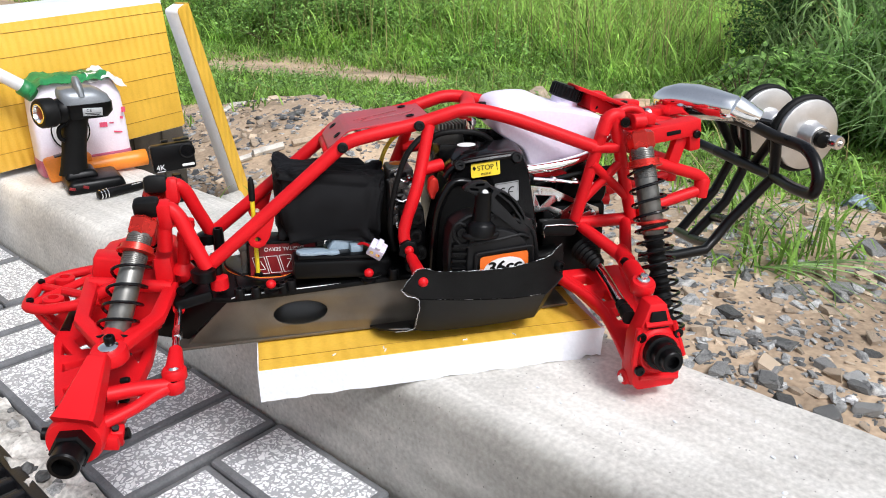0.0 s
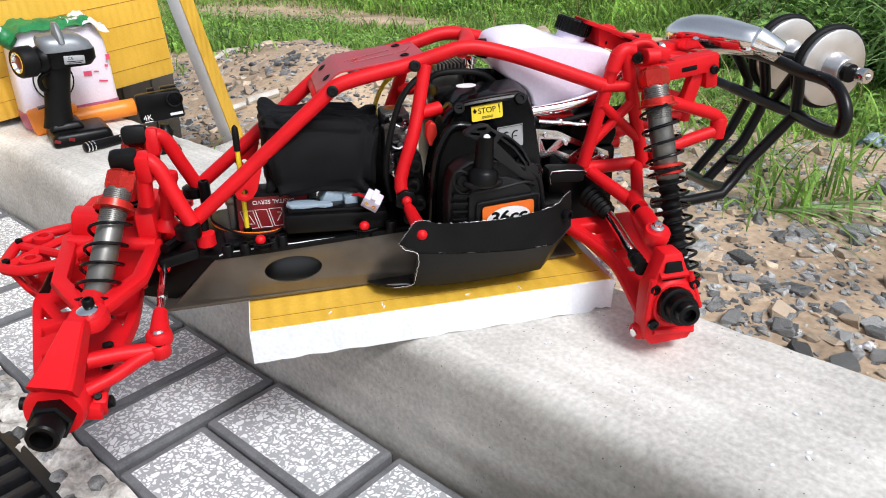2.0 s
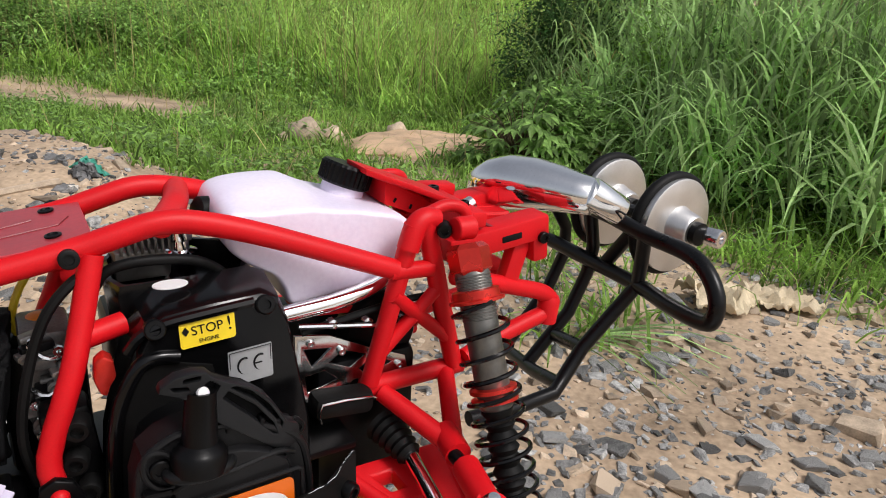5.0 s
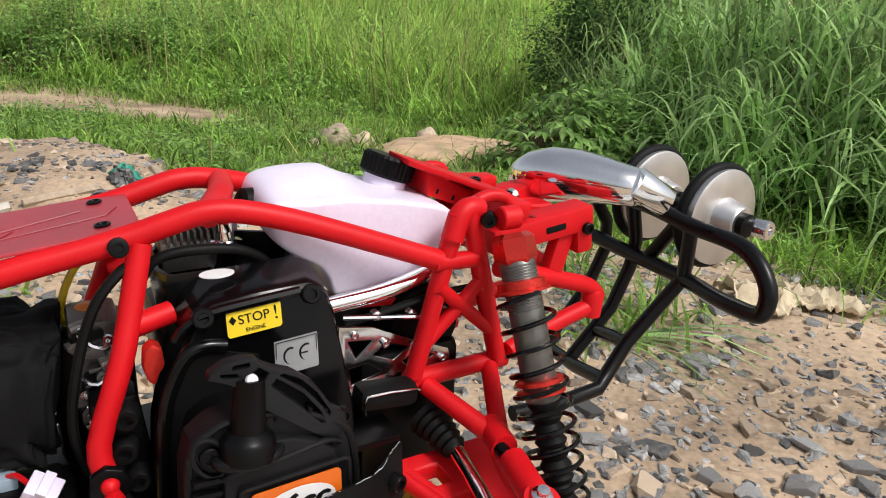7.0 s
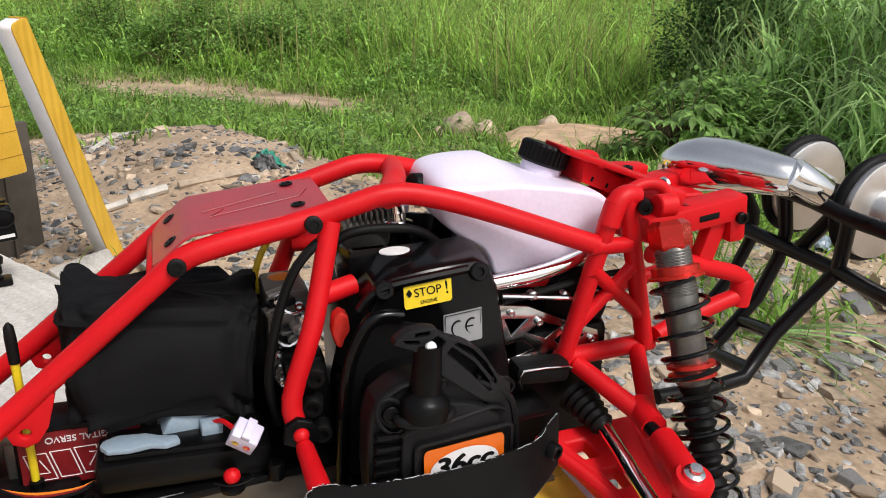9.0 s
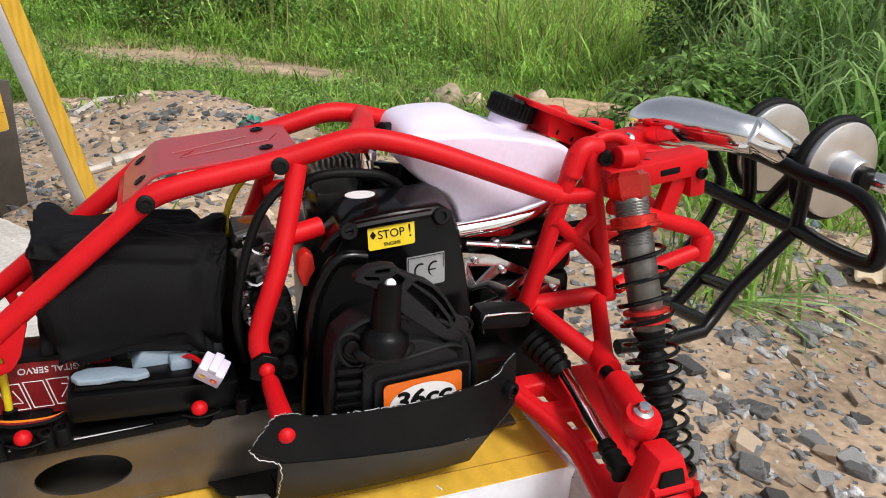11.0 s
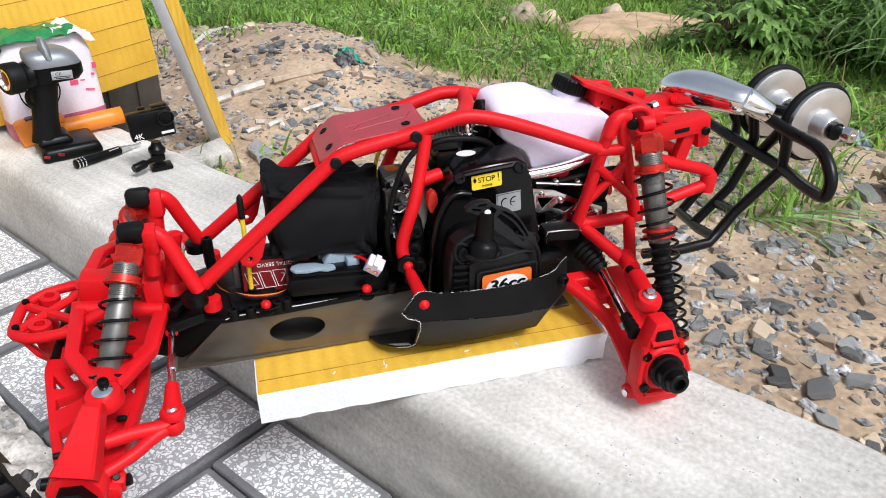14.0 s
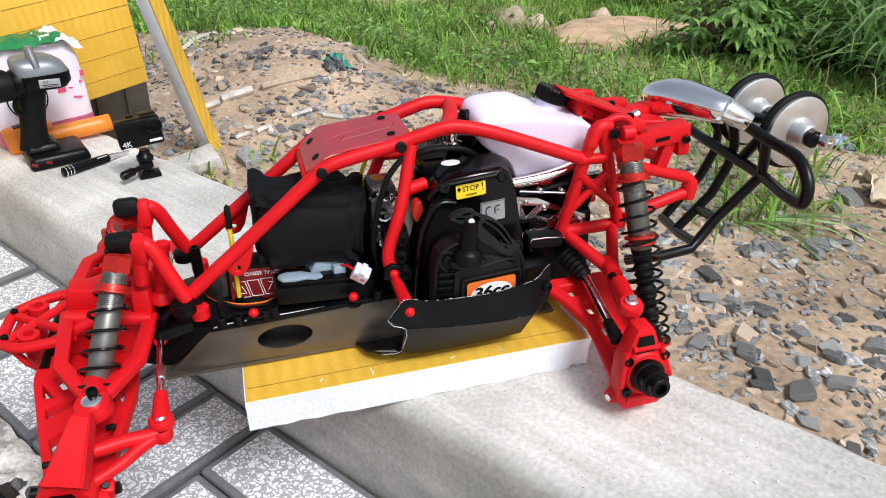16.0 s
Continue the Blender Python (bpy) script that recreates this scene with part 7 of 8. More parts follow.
def screwdriver():
    a, b = V((0.004, 1.09, 0.011)), V((0.169, 1.1, 0.0085))
    th = thing("bit_screwdriver", Matrix.Identity(4), "black bit screwdriver with a steel collar on the kerb", "screwdriver")
    d = (b - a).normalized()
    part("handle", done(lathe(B(), a, d, [(0, 0.007), (0.002, 0.0095), (0.012, 0.01), (0.06, 0.0095), (0.1, 0.009), (0.102, 0.007)], 18)), BLACK, th)
    for k in range(3):
        part("steel_ring", done(lathe(B(), a + d * (0.004 + 0.007 * k), d, [(0, 0.0095), (0.0005, 0.0106), (0.0025, 0.0106), (0.003, 0.0095)], 18)), CHROME, th)
    part("shank", done(lathe(B(), a + d * 0.1, d, [(0, 0.0065), (0.014, 0.0065), (0.015, 0.0048), (0.026, 0.0048), (0.027, 0.0028), (0.05, 0.0025)], 14)), STEEL, th)
    bm = B()
    box(bm, a + d * 0.085 + V((0, -0.006, 0.007)), (0.022, 0.001, 0.005), turn(40, 0, 4))
    part("white_print", bm, WHITE, th)


screwdriver()


def action_camera():
    th = thing("action_camera", pose(0.115, 0.961, 0, 0, 0, -22), "black action camera on a small black mount", "camera")
    bm = B()
    box(bm, (0.003, 0, 0.005), (0.042, 0.034, 0.009), None, 0.003)
    lathe(bm, (0.0, 0, 0.008), (0, 0, 1), [(0, 0.014), (0.005, 0.013), (0.007, 0.008), (0.018, 0.0075)], 16)
    mount = part("mount_foot", done(bm), BLACK, th)
    bm = B()
    box(bm, (0, 0, 0.026), (0.026, 0.022, 0.014), None, 0.003)
    lathe(bm, (0, 0, 0.032), (0.1, 0, 1), [(0, 0.009), (0.004, 0.016), (0.012, 0.0165), (0.018, 0.011), (0.026, 0.009)], 18)
    part("ball_joint", done(bm), BLACK, mount)
    bm = B()
    lathe(bm, (-0.012, -0.008, 0.024), (-1, -0.5, -0.12), [(0, 0.0055), (0.012, 0.0045), (0.018, 0.0085), (0.04, 0.009), (0.044, 0.007)], 12)
    part("thumb_screw", done(bm), BLACK, mount)
    bm = B()
    body_rot = turn(-4, -3, 0)
    box(bm, (0.0, 0, 0.095), (0.084, 0.03, 0.055), body_rot, 0.005)
    body = part("camera_body", bm, BLACK, th)
    mm = Matrix.Translation((0.0, 0, 0.095)) @ body_rot.to_4x4()
    bm = B()
    lathe(bm, mm @ V((0.028, -0.016, 0.011)), body_rot @ V((0, -1, 0)), [(0, 0.0155), (0.006, 0.0155), (0.007, 0.0125), (0.005, 0.011), (0.0045, 0)], 26)
    part("lens", done(bm), BLACK_GLOSS, body)
    bm = text_mesh("4K", 0.015, 0.0003)
    bm.transform(mm @ Matrix.Translation((-0.028, -0.0166, -0.017)))
    part("lettering", bm, WHITE, body)
    bm = B()
    box(bm, (0.026, -0.0166, -0.018), (0.024, 0.0006, 0.005))
    bm.transform(mm)
    part("logo_bar", bm, WHITE, body)
    bm = B()
    box(bm, (-0.028, -0.0166, -0.0245), (0.016, 0.0006, 0.0014))
    bm.transform(mm)
    part("writing_bar", bm, WHITE, body)
    bm = B()
    box(bm, mm @ V((-0.01, 0, 0.033)), (0.014, 0.012, 0.006), body_rot, 0.002)
    box(bm, mm @ V((0.022, 0, 0.033)), (0.03, 0.022, 0.004), body_rot, 0.001)
    part("shutter_button", bm, BLACK, body)


action_camera()


def drain_grate():
    th = thing("drain_grate", pose(-0.46, 0.36, TILE_Z - 0.012, 0, 0, 0), "black iron drain grate beside terrazzo tiles", "grate")
    bm = B()
    for x in (-0.105, 0.062):
        box(bm, (x, 0, 0), (0.016, 0.56, 0.02), None, 0.002)
    for y in (-0.275, 0.275):
        box(bm, (-0.02, y, 0), (0.18, 0.016, 0.02), None, 0.002)
    part("frame", bm, IRON, th)
    for k in range(14):
        bm = B()
        box(bm, (-0.02, -0.24 + 0.037 * k, -0.002), (0.155, 0.013, 0.016), None, 0.002)
        part("grate_bar", bm, IRON, th)


drain_grate()


def mortar_strip():
    """Rough mortar spilt between the tiles and the grate."""
    bm = B()
    loops = []
    for i in range(230):
        y = -0.5 + 0.009 * i
        ring = []
        for j in range(15):
            x = -0.4 + 0.06 * j / 14 + 0.004 * noise.noise((y * 20, j, 0))
            z = TILE_Z - 0.007 + 0.013 * noise.noise((x * 34, y * 34, 0)) + 0.009 * abs(noise.noise((x * 85, y * 85, 5)))
            ring.append(V((x, y, z)))
        loops.append(ring + [V((-0.34, y, TILE_Z - 0.06)), V((-0.4, y, TILE_Z - 0.06))])
    rings(bm, loops)
    ob = part("mortar_strip", done(bm), MORTAR)
    tagged(ob, "rough spilt mortar strip beside the tiles", "mortar", kind="structure")


mortar_strip()


def mortar_pebbles():
    """Crushed stones half sunk in the spilt mortar."""
    rnd = random.Random(12)
    bm = B()
    for _ in range(46):
        c = V((rnd.uniform(-0.396, -0.346), rnd.uniform(0.0, 1.3), TILE_Z - 0.004))
        r = rnd.uniform(0.004, 0.013)
        got = bmesh.ops.create_icosphere(bm, subdivisions=1, radius=1.0)
        turned = turn(rnd.uniform(0, 90), rnd.uniform(0, 90), rnd.uniform(0, 180))
        for v in got["verts"]:
            q = turned @ (v.co * rnd.uniform(0.75, 1.2))
            v.co = c + V((q.x * r, q.y * r * 1.2, q.z * r * 0.7))
    ob = part("mortar_pebbles", done(bm), STONE, smooth=False)
    tagged(ob, "small grey stones half sunk in spilt mortar", "stones", kind="stuff")


mortar_pebbles()


def kerb_crumbs():
    """Bits of polystyrene broken off the slab."""
    rnd = random.Random(21)
    for k in range(16):
        x, y = rnd.uniform(-0.02, 0.16), rnd.uniform(-0.32, 0.06)
        r = rnd.uniform(0.0008, 0.0022)
        bm = B()
        bmesh.ops.create_icosphere(bm, subdivisions=1, radius=r)
        for v in bm.verts:
            v.co = V((v.co.x * 1.5, v.co.y, v.co.z * 0.5)) * (1 + 0.5 * noise.noise(v.co * 400 + V((k, 0, 0))))
        ob = part("foam_crumb", bm, FOAM)
        ob.matrix_world = pose(x, y, 0.4 * r, 0, 0, rnd.uniform(0, 180))
        tagged(ob, "tiny white polystyrene crumb on the kerb", "foam crumb", "foam crumbs")


kerb_crumbs()

# ---- gravel, sticks and plants ----
def fast_mesh(name, co, tris, material, smooth=False):
    """A mesh from arrays of points and of triangles or quads."""
    me = bpy.data.meshes.new(name)
    k = tris.shape[1]
    me.vertices.add(len(co))
    me.vertices.foreach_set("co", np.ascontiguousarray(co, dtype=np.float32).ravel())
    me.loops.add(tris.size)
    me.loops.foreach_set("vertex_index", np.ascontiguousarray(tris, dtype=np.int32).ravel())
    me.polygons.add(len(tris))
    me.polygons.foreach_set("loop_start", np.arange(0, tris.size, k, dtype=np.int32))
    me.polygons.foreach_set("use_smooth", np.full(len(tris), smooth))
    me.update()
    me.validate()
    me.materials.append(material)
    return new(name, me)


def ground_z(x, y):
    return np.array([ground_height(a, b) for a, b in zip(x, y)])


rng = np.random.default_rng(7)


def blades(name, x, y, height, width, lean, material, label, segs=3, droop=0.6, z0=None):
    """Many tapered, drooping leaves, each rooted at (x, y)."""
    n = len(x)
    z = ground_z(x, y) - 0.005 if z0 is None else z0
    az = rng.uniform(0, 2 * np.pi, n)
    L = height
    out = np.stack([np.cos(az), np.sin(az), np.zeros(n)], 1)
    side_az = az + np.pi / 2 + rng.uniform(-0.5, 0.5, n)
    side = np.stack([np.cos(side_az), np.sin(side_az), np.zeros(n)], 1)
    tilt0 = rng.uniform(0.05, 1.0, n) * lean
    bend = rng.uniform(0.2, 1.0, n) * droop
    pts = []
    p = np.stack([x, y, z], 1)
    ang = tilt0.copy()
    pts.append(p)
    for i in range(segs):
        step = L / segs
        d = out * np.sin(ang)[:, None] + np.array([0, 0, 1.0]) * np.cos(ang)[:, None]
        p = p + d * step[:, None]
        pts.append(p)
        ang = ang + bend * (i + 1) * 2.2 / segs
    co, fs = [], []
    prof = [0.7, 1.0, 0.75, 0.5, 0.3][:segs] if segs > 1 else [1.0]
    for i in range(segs):
        w = (width * prof[i])[:, None] * 0.5
        co += [pts[i] - side * w, pts[i] + side * w]
    co.append(pts[segs])
    co = np.stack(co, 1)
    m = co.shape[1]
    base = (np.arange(n) * m)[:, None]
    tri = []
    for i in range(segs - 1):
        a, b, c, d = 2 * i, 2 * i + 1, 2 * i + 2, 2 * i + 3
        tri += [[a, b, d], [a, d, c]]
    tri.append([2 * segs - 2, 2 * segs - 1, m - 1])
    tris = (base[:, :, None] + np.array(tri)[None]).reshape(-1, 3)
    ob = fast_mesh(name, co.reshape(-1, 3), tris, material)
    return tagged(ob, label, "grass", kind="stuff")


def leaves(name, x, y, z, size, material, label, flat=0.7, lobes=False):
    """Small folded leaves scattered in clumps."""
    n = len(x)
    az = rng.uniform(0, 2 * np.pi, n)
    pit = rng.uniform(-0.5, 1.0, n) * flat
    d = np.stack([np.cos(az) * np.cos(pit), np.sin(az) * np.cos(pit), np.sin(pit)], 1)
    s = np.stack([-np.sin(az), np.cos(az), rng.uniform(-0.35, 0.35, n)], 1)
    u = np.cross(d, s)
    p = np.stack([x, y, z], 1)
    sz = size[:, None]
    co = np.stack([p, p + d * sz * 0.4 + s * sz * 0.24 + u * sz * 0.06, p + d * sz * 0.42, p + d * sz * 0.4 - s * sz * 0.24 + u * sz * 0.06, p + d * sz * 1.0 - u * sz * 0.12], 1)
    base = (np.arange(n) * 5)[:, None, None]
    tris = (base + np.array([[0, 2, 1], [0, 3, 2], [2, 4, 1], [3, 4, 2]])[None]).reshape(-1, 3)
    ob = fast_mesh(name, co.reshape(-1, 3), tris, material)
    return tagged(ob, label, "foliage", kind="stuff")


def scatter(n, x0, x1, y0, y1, keep):
    x, y = rng.uniform(x0, x1, n), rng.uniform(y0, y1, n)
    k = keep(x, y)
    return x[k], y[k]


def wob(x, y, f=1.0, s=0.0):
    return np.array([noise.noise((a * f, b * f, s)) for a, b in zip(x, y)])


def edge_x(y):
    """Where the grass begins beyond the gravel."""
    return np.interp(y, [-3, -0.9, -0.5, 0.0, 0.6, 1.2, 1.5, 1.8, 2.2, 2.7, 3.1, 3.6, 4.2, 6], [1.6, 1.75, 1.95, 1.85, 1.75, 1.68, 1.45, 1.5, 1.72, 1.85, 1.65, 1.15, 0.7, 0.4])


def bare(x, y):
    """Bare earth in the grass: a trodden strip, and round a slab of stone."""
    a = 1.5 * np.exp(-(((x - 3.75) / 0.75) ** 2 + ((y - 5.55) / 0.8) ** 2)) + 1.1 * np.exp(-(((x - 4.2) / 0.6) ** 2 + ((y - 4.6) / 0.7) ** 2))
    a = a + 0.9 * np.exp(-(((x - 3.7) / 0.45) ** 2 + ((y - 3.8) / 0.5) ** 2)) + 0.8 * np.exp(-(((x - 4.0) / 0.5) ** 2 + ((y - 2.7) / 0.4) ** 2))
    b = 1.3 * np.exp(-(((x - 3.55) / 0.62) ** 2 + ((y - 1.62) / 0.42) ** 2))
    return a + b


def stones():
    """Crushed stone: angular lumps made from hulls of random points."""
    forms = []
    rnd = random.Random(11)
    for k in range(14):
        bm = B()
        skew = rnd.uniform(-0.35, 0.35)
        for i in range(8):
            sx, sy, sz = (1 if i & 1 else -1), (1 if i & 2 else -1), (1 if i & 4 else -1)
            for c in range(2):
                q = V((sx * rnd.uniform(0.3, 0.98), sy * rnd.uniform(0.25, 0.9), sz * rnd.uniform(0.25, 0.62)))
                bm.verts.new((q.x + skew * q.y, q.y + 0.25 * skew * q.z, q.z * (0.8 if sx > 0 else 1.0)))
        bmesh.ops.convex_hull(bm, input=bm.verts[:])
        bmesh.ops.delete(bm, geom=[v for v in bm.verts if not v.link_faces], context="VERTS")
        bmesh.ops.triangulate(bm, faces=bm.faces[:])
        bm.verts.index_update()
        forms.append((np.array([v.co[:] for v in bm.verts]), np.array([[v.index for v in f.verts] for f in bm.faces])))
        bm.free()

    def pile(name, x, y, size, material, label, squash=(0.35, 0.8)):
        z = ground_z(x, y)
        cos_, fs_, off = [], [], 0
        for a, b, c, r in zip(x, y, z, size):
            co, fa = forms[rnd.randrange(14)]
            m = np.array(pose(0, 0, 0, rnd.uniform(-25, 25), rnd.uniform(-25, 25), rnd.uniform(0, 360)).to_3x3())
            s = np.array([r * rnd.uniform(0.8, 1.35), r * rnd.uniform(0.6, 1.0), r * rnd.uniform(*squash)])
            cos_.append((co * s) @ m.T + (a, b, c + r * 0.02))
            fs_.append(fa + off)
            off += len(co)
        ob = fast_mesh(name, np.concatenate(cos_), np.concatenate(fs_), material)
        return tagged(ob, label, "gravel", kind="stuff")

    def dens(x, y):
        k = 0.66 + 0.9 * wob(x, y, 2.2, 4.0) + 0.5 * wob(x, y, 7.0, 9.0)
        k += 0.35 * np.exp(-(((x - 0.95) / 0.35) ** 2 + ((y + 0.05) / 0.45) ** 2)) + 0.3 * np.exp(-(((x - 0.9) / 0.4) ** 2 + ((y - 1.5) / 0.5) ** 2))
        return k - 0.4 * np.clip((y - 1.5) / 0.5, 0, 1)

    x, y = scatter(9500, 0.23, 2.1, -1.4, 3.2, lambda x, y: (rng.uniform(0, 1, len(x)) < dens(x, y)) & (x < edge_x(y) + 0.15))
    pile("gravel", x, y, rng.gamma(2.0, 0.0028, len(x)) + 0.002, STONE, "scattered grey crushed stone chips on sandy earth")
    x, y = scatter(6500, 0.23, 1.9, -1.4, 2.6, lambda x, y: (rng.uniform(0, 1, len(x)) < 0.8 * dens(x, y)) & (x < edge_x(y)))
    pile("gravel", x, y, rng.gamma(1.4, 0.0044, len(x)) + 0.003, STONE, "coarser grey crushed stone on sandy earth")
    x, y = scatter(5000, 0.23, 2.3, -1.4, 3.4, lambda x, y: x < edge_x(y) + 0.3)
    pile("earth_clods", x, y, rng.gamma(1.6, 0.0045, len(x)) + 0.0025, STONE_TAN, "small tan clods and pebbles", (0.5, 0.9))
    # dark grit over the spoil mound
    x, y = scatter(4200, 0.5, 2.1, 1.3, 3.0, lambda x, y: (x < edge_x(y) + 0.1) & (wob(x, y, 4.5, 21) + 0.5 * wob(x, y, 14, 5) > 0.05))
    pile("dark_grit", x, y, rng.gamma(1.6, 0.0036, len(x)) + 0.0025, STONE_DARK, "dark grey grit and chips over the spoil mound")
    # stones large enough to pick out
    shared = []
    for co, fa in forms:
        bm = B()
        vs = [bm.verts.new(q) for q in co.tolist()]
        for tri in fa.tolist():
            bm.faces.new([vs[i] for i in tri])
        bmesh.ops.bevel(bm, geom=bm.edges[:], offset=0.07, offset_type="OFFSET", segments=1, affect="EDGES", clamp_overlap=True)
        me = bpy.data.meshes.new("stone")
        bm.to_mesh(me)
        bm.free()
        me.materials.append(STONE)
        shared.append(me)
    pale = []
    for co, fa in forms[:5]:
        me = bpy.data.meshes.new("stone")
        me.from_pydata(co.tolist(), [], fa.tolist())
        me.materials.append(STONE_TAN)
        pale.append(me)
    placed = [(0.86, 0.055, 0.058, 0.3), (0.63, -0.11, 0.034, 0.9), (0.65, -0.098, 0.04, 0.5), (0.57, -0.16, 0.032, 0.8), (0.58, -0.22, 0.042, 0.6), (0.73, -0.19, 0.026, 0.9), (0.74, -0.23, 0.036, 0.5), (0.81, -0.29, 0.036, 1.0), (1.46, -0.08, 0.06, 0.4), (1.15, -0.09, 0.05, 0.6), (0.64, -0.27, 0.04, 0.6), (0.89, -0.08, 0.03, 0.7), (0.77, 0.02, 0.036, 0.5), (0.62, 1.34, 0.07, 0.8), (1.42, 1.4, 0.036, 0.8), (1.46, 1.34, 0.034, 0.9), (1.3, 1.52, 0.03, 0.9), (0.8, -0.296, 0.036, 1.0), (0.626, -0.114, 0.034, 0.9), (1.3, -0.135, 0.04, 0.6), (1.13, -0.093, 0.04, 0.7), (0.867, -0.387, 0.036, 0.6), (0.719, -0.24, 0.034, 0.7), (0.676, -0.09, 0.04, 0.6), (0.75, -0.17, 0.03, 0.9), (0.66, -0.2, 0.034, 0.5), (0.95, -0.3, 0.04, 0.4), (0.6, -0.03, 0.036, 0.6), (0.55, -0.16, 0.03, 0.7)]
    while len(placed) < 260:
        a, b = rnd.uniform(0.35, 1.6), rnd.uniform(-0.7, 1.1) if rnd.random() < 0.8 else rnd.uniform(1.1, 1.9)
        if a < float(edge_x(b)) - 0.1:
            placed.append((a, b, 0.013 + 0.024 * rnd.random() ** 2, rnd.uniform(0.3, 0.8)))
    for i, (a, b, r, f) in enumerate(placed):
        r *= 0.72
        tan = i % 9 == 5
        ob = new("stone", (pale if tan else shared)[i % (5 if tan else 14)])
        ob.matrix_world = pose(a, b, ground_height(a, b) + r * 0.2, rnd.uniform(-14, 14), rnd.uniform(-14, 14), rnd.uniform(0, 360)) @ Matrix.Diagonal((r, r * rnd.uniform(0.6, 0.95), r * f, 1))
        tagged(ob, "tan angular stone half sunk in earth" if tan else "grey angular crushed stone lying on sandy earth", "stone", "loose stones")


stones()


def stick(p, q, r, label, material=WOOD_PALE):
    bm = B()
    a, b = V((p[0], p[1], ground_height(*p) + r)), V((q[0], q[1], ground_height(*q) + r))
    pts = [a + (b - a) * t + V((0.004 * noise.noise((t * 4, p[0], 0)), 0.004 * noise.noise((t * 4, p[1], 1)), 0.003 * noise.noise((t * 5, 2, 2)))) for t in np.linspace(0, 1, 7)]
    tube(bm, pts, r, 6)
    ob = part("stick", done(bm), material)
    return tagged(ob, label, "stick", "pale sticks")


stick((0.715, 1.735), (0.79, 1.7), 0.011, "broken pale weathered stick lying on earth")
stick((0.8, 1.705), (0.9, 1.665), 0.0135, "broken pale weathered stick lying on earth")
stick((1.07, 2.36), (1.22, 2.47), 0.01, "long pale weathered stick on a mound")
stick((1.24, 2.48), (1.4, 2.585), 0.011, "long pale weathered stick on a mound")
stick((0.93, 1.655), (1.11, 1.575), 0.013, "grey weathered stick on earth", STONE_TAN)
for p, q in (((0.87, 1.44), (0.94, 1.42)), ((0.95, 1.38), (0.99, 1.33)), ((0.74, 1.45), (0.79, 1.44)), ((0.68, 1.48), (0.72, 1.46)), ((0.76, 1.41), (0.78, 1.43)), ((1.11, 1.545), (1.13, 1.53)), ((0.73, 1.5), (0.75, 1.475))):
    stick(p, q, 0.0075, "short pale stick chip on gravel")


def slab_stone():
    bm = B()
    loops = []
    for k, (s, z) in enumerate(((1.0, -0.06), (1.04, -0.01), (1.0, 0.018), (0.93, 0.03), (0.7, 0.036), (0.4, 0.04))):
        loops.append([V((3.6 + s * 0.62 * math.cos(a) * (1 + 0.25 * noise.noise((math.cos(a) * 2, math.sin(a) * 2, 1)) + 0.18 * noise.noise((math.cos(a) * 6, math.sin(a) * 6, k * 0.3))), 1.63 + s * 0.36 * math.sin(a) * (1 + 0.25 * noise.noise((math.cos(a) * 2, math.sin(a) * 2, 4))), ground_height(3.6 + s * 0.62 * math.cos(a), 1.63 + s * 0.36 * math.sin(a)) + 0.02 + z + 0.02 * noise.noise((a * 3, k, 2)) + 0.012 * noise.noise((math.cos(a) * 7, math.sin(a) * 7, k)))) for a in [2 * math.pi * j / 26 for j in range(26)]])
    rings(bm, loops)
    ob = part("rock_slab", done(bm), mat("tan_rock", (0.55, 0.38, 0.24), 0.9, var=0.25, scale=8, bump=0.7), None)
    tagged(ob, "flat tan slab of earth and rock in grass", "rock")
    for x, y, r in ((3.08, 2.12, 0.1), (3.22, 2.03, 0.065), (2.98, 2.2, 0.045), (3.9, 1.98, 0.07)):
        bm = B()
        bmesh.ops.create_icosphere(bm, subdivisions=2, radius=1)
        for v in bm.verts:
            v.co = V((x, y, ground_height(x, y) + r * 0.5)) + v.co * r * (1 + 0.25 * noise.noise(v.co * 1.6))
        ob = part("boulder", bm, STONE_TAN)
        tagged(ob, "rounded tan rock lying in the grass", "rock")


slab_stone()


def rag():
    bm = B()
    loops = []
    a, b = V((1.5, -0.1, 0)), V((1.67, -0.395, 0))
    for i in range(54):
        t = i / 53
        c = a + (b - a) * t
        ring = []
        for j in range(22):
            u = j / 21 - 0.5
            wide = 0.75 + 0.5 * noise.noise((t * 5, 2, 0)) - 0.35 * t
            q = c + V((0.17 * u * wide, 0.11 * u * wide, 0))
            z = ground_height(q.x, q.y) + 0.01 + 0.068 * (1 - 0.75 * t) * max(0, 1 - (2.2 * u) ** 2) * (0.6 + 0.6 * noise.noise((t * 7, u * 5, 1))) + 0.04 * abs(noise.noise((t * 9 + u * 3, u * 7, 3))) + 0.022 * abs(noise.noise((t * 22, u * 14 - t * 6, 6)))
            ring.append(V((q.x + 0.02 * noise.noise((t * 6, u * 4, 8)), q.y + 0.02 * noise.noise((t * 6, u * 4, 5)), z)))
        loops.append(ring + [V((p.x, p.y, p.z - 0.003)) for p in ring[::-1]])
    rings(bm, loops)
    ob = part("rag", done(bm), RAG)
    tagged(ob, "crumpled pale yellow rag on the gravel", "rag")


rag()


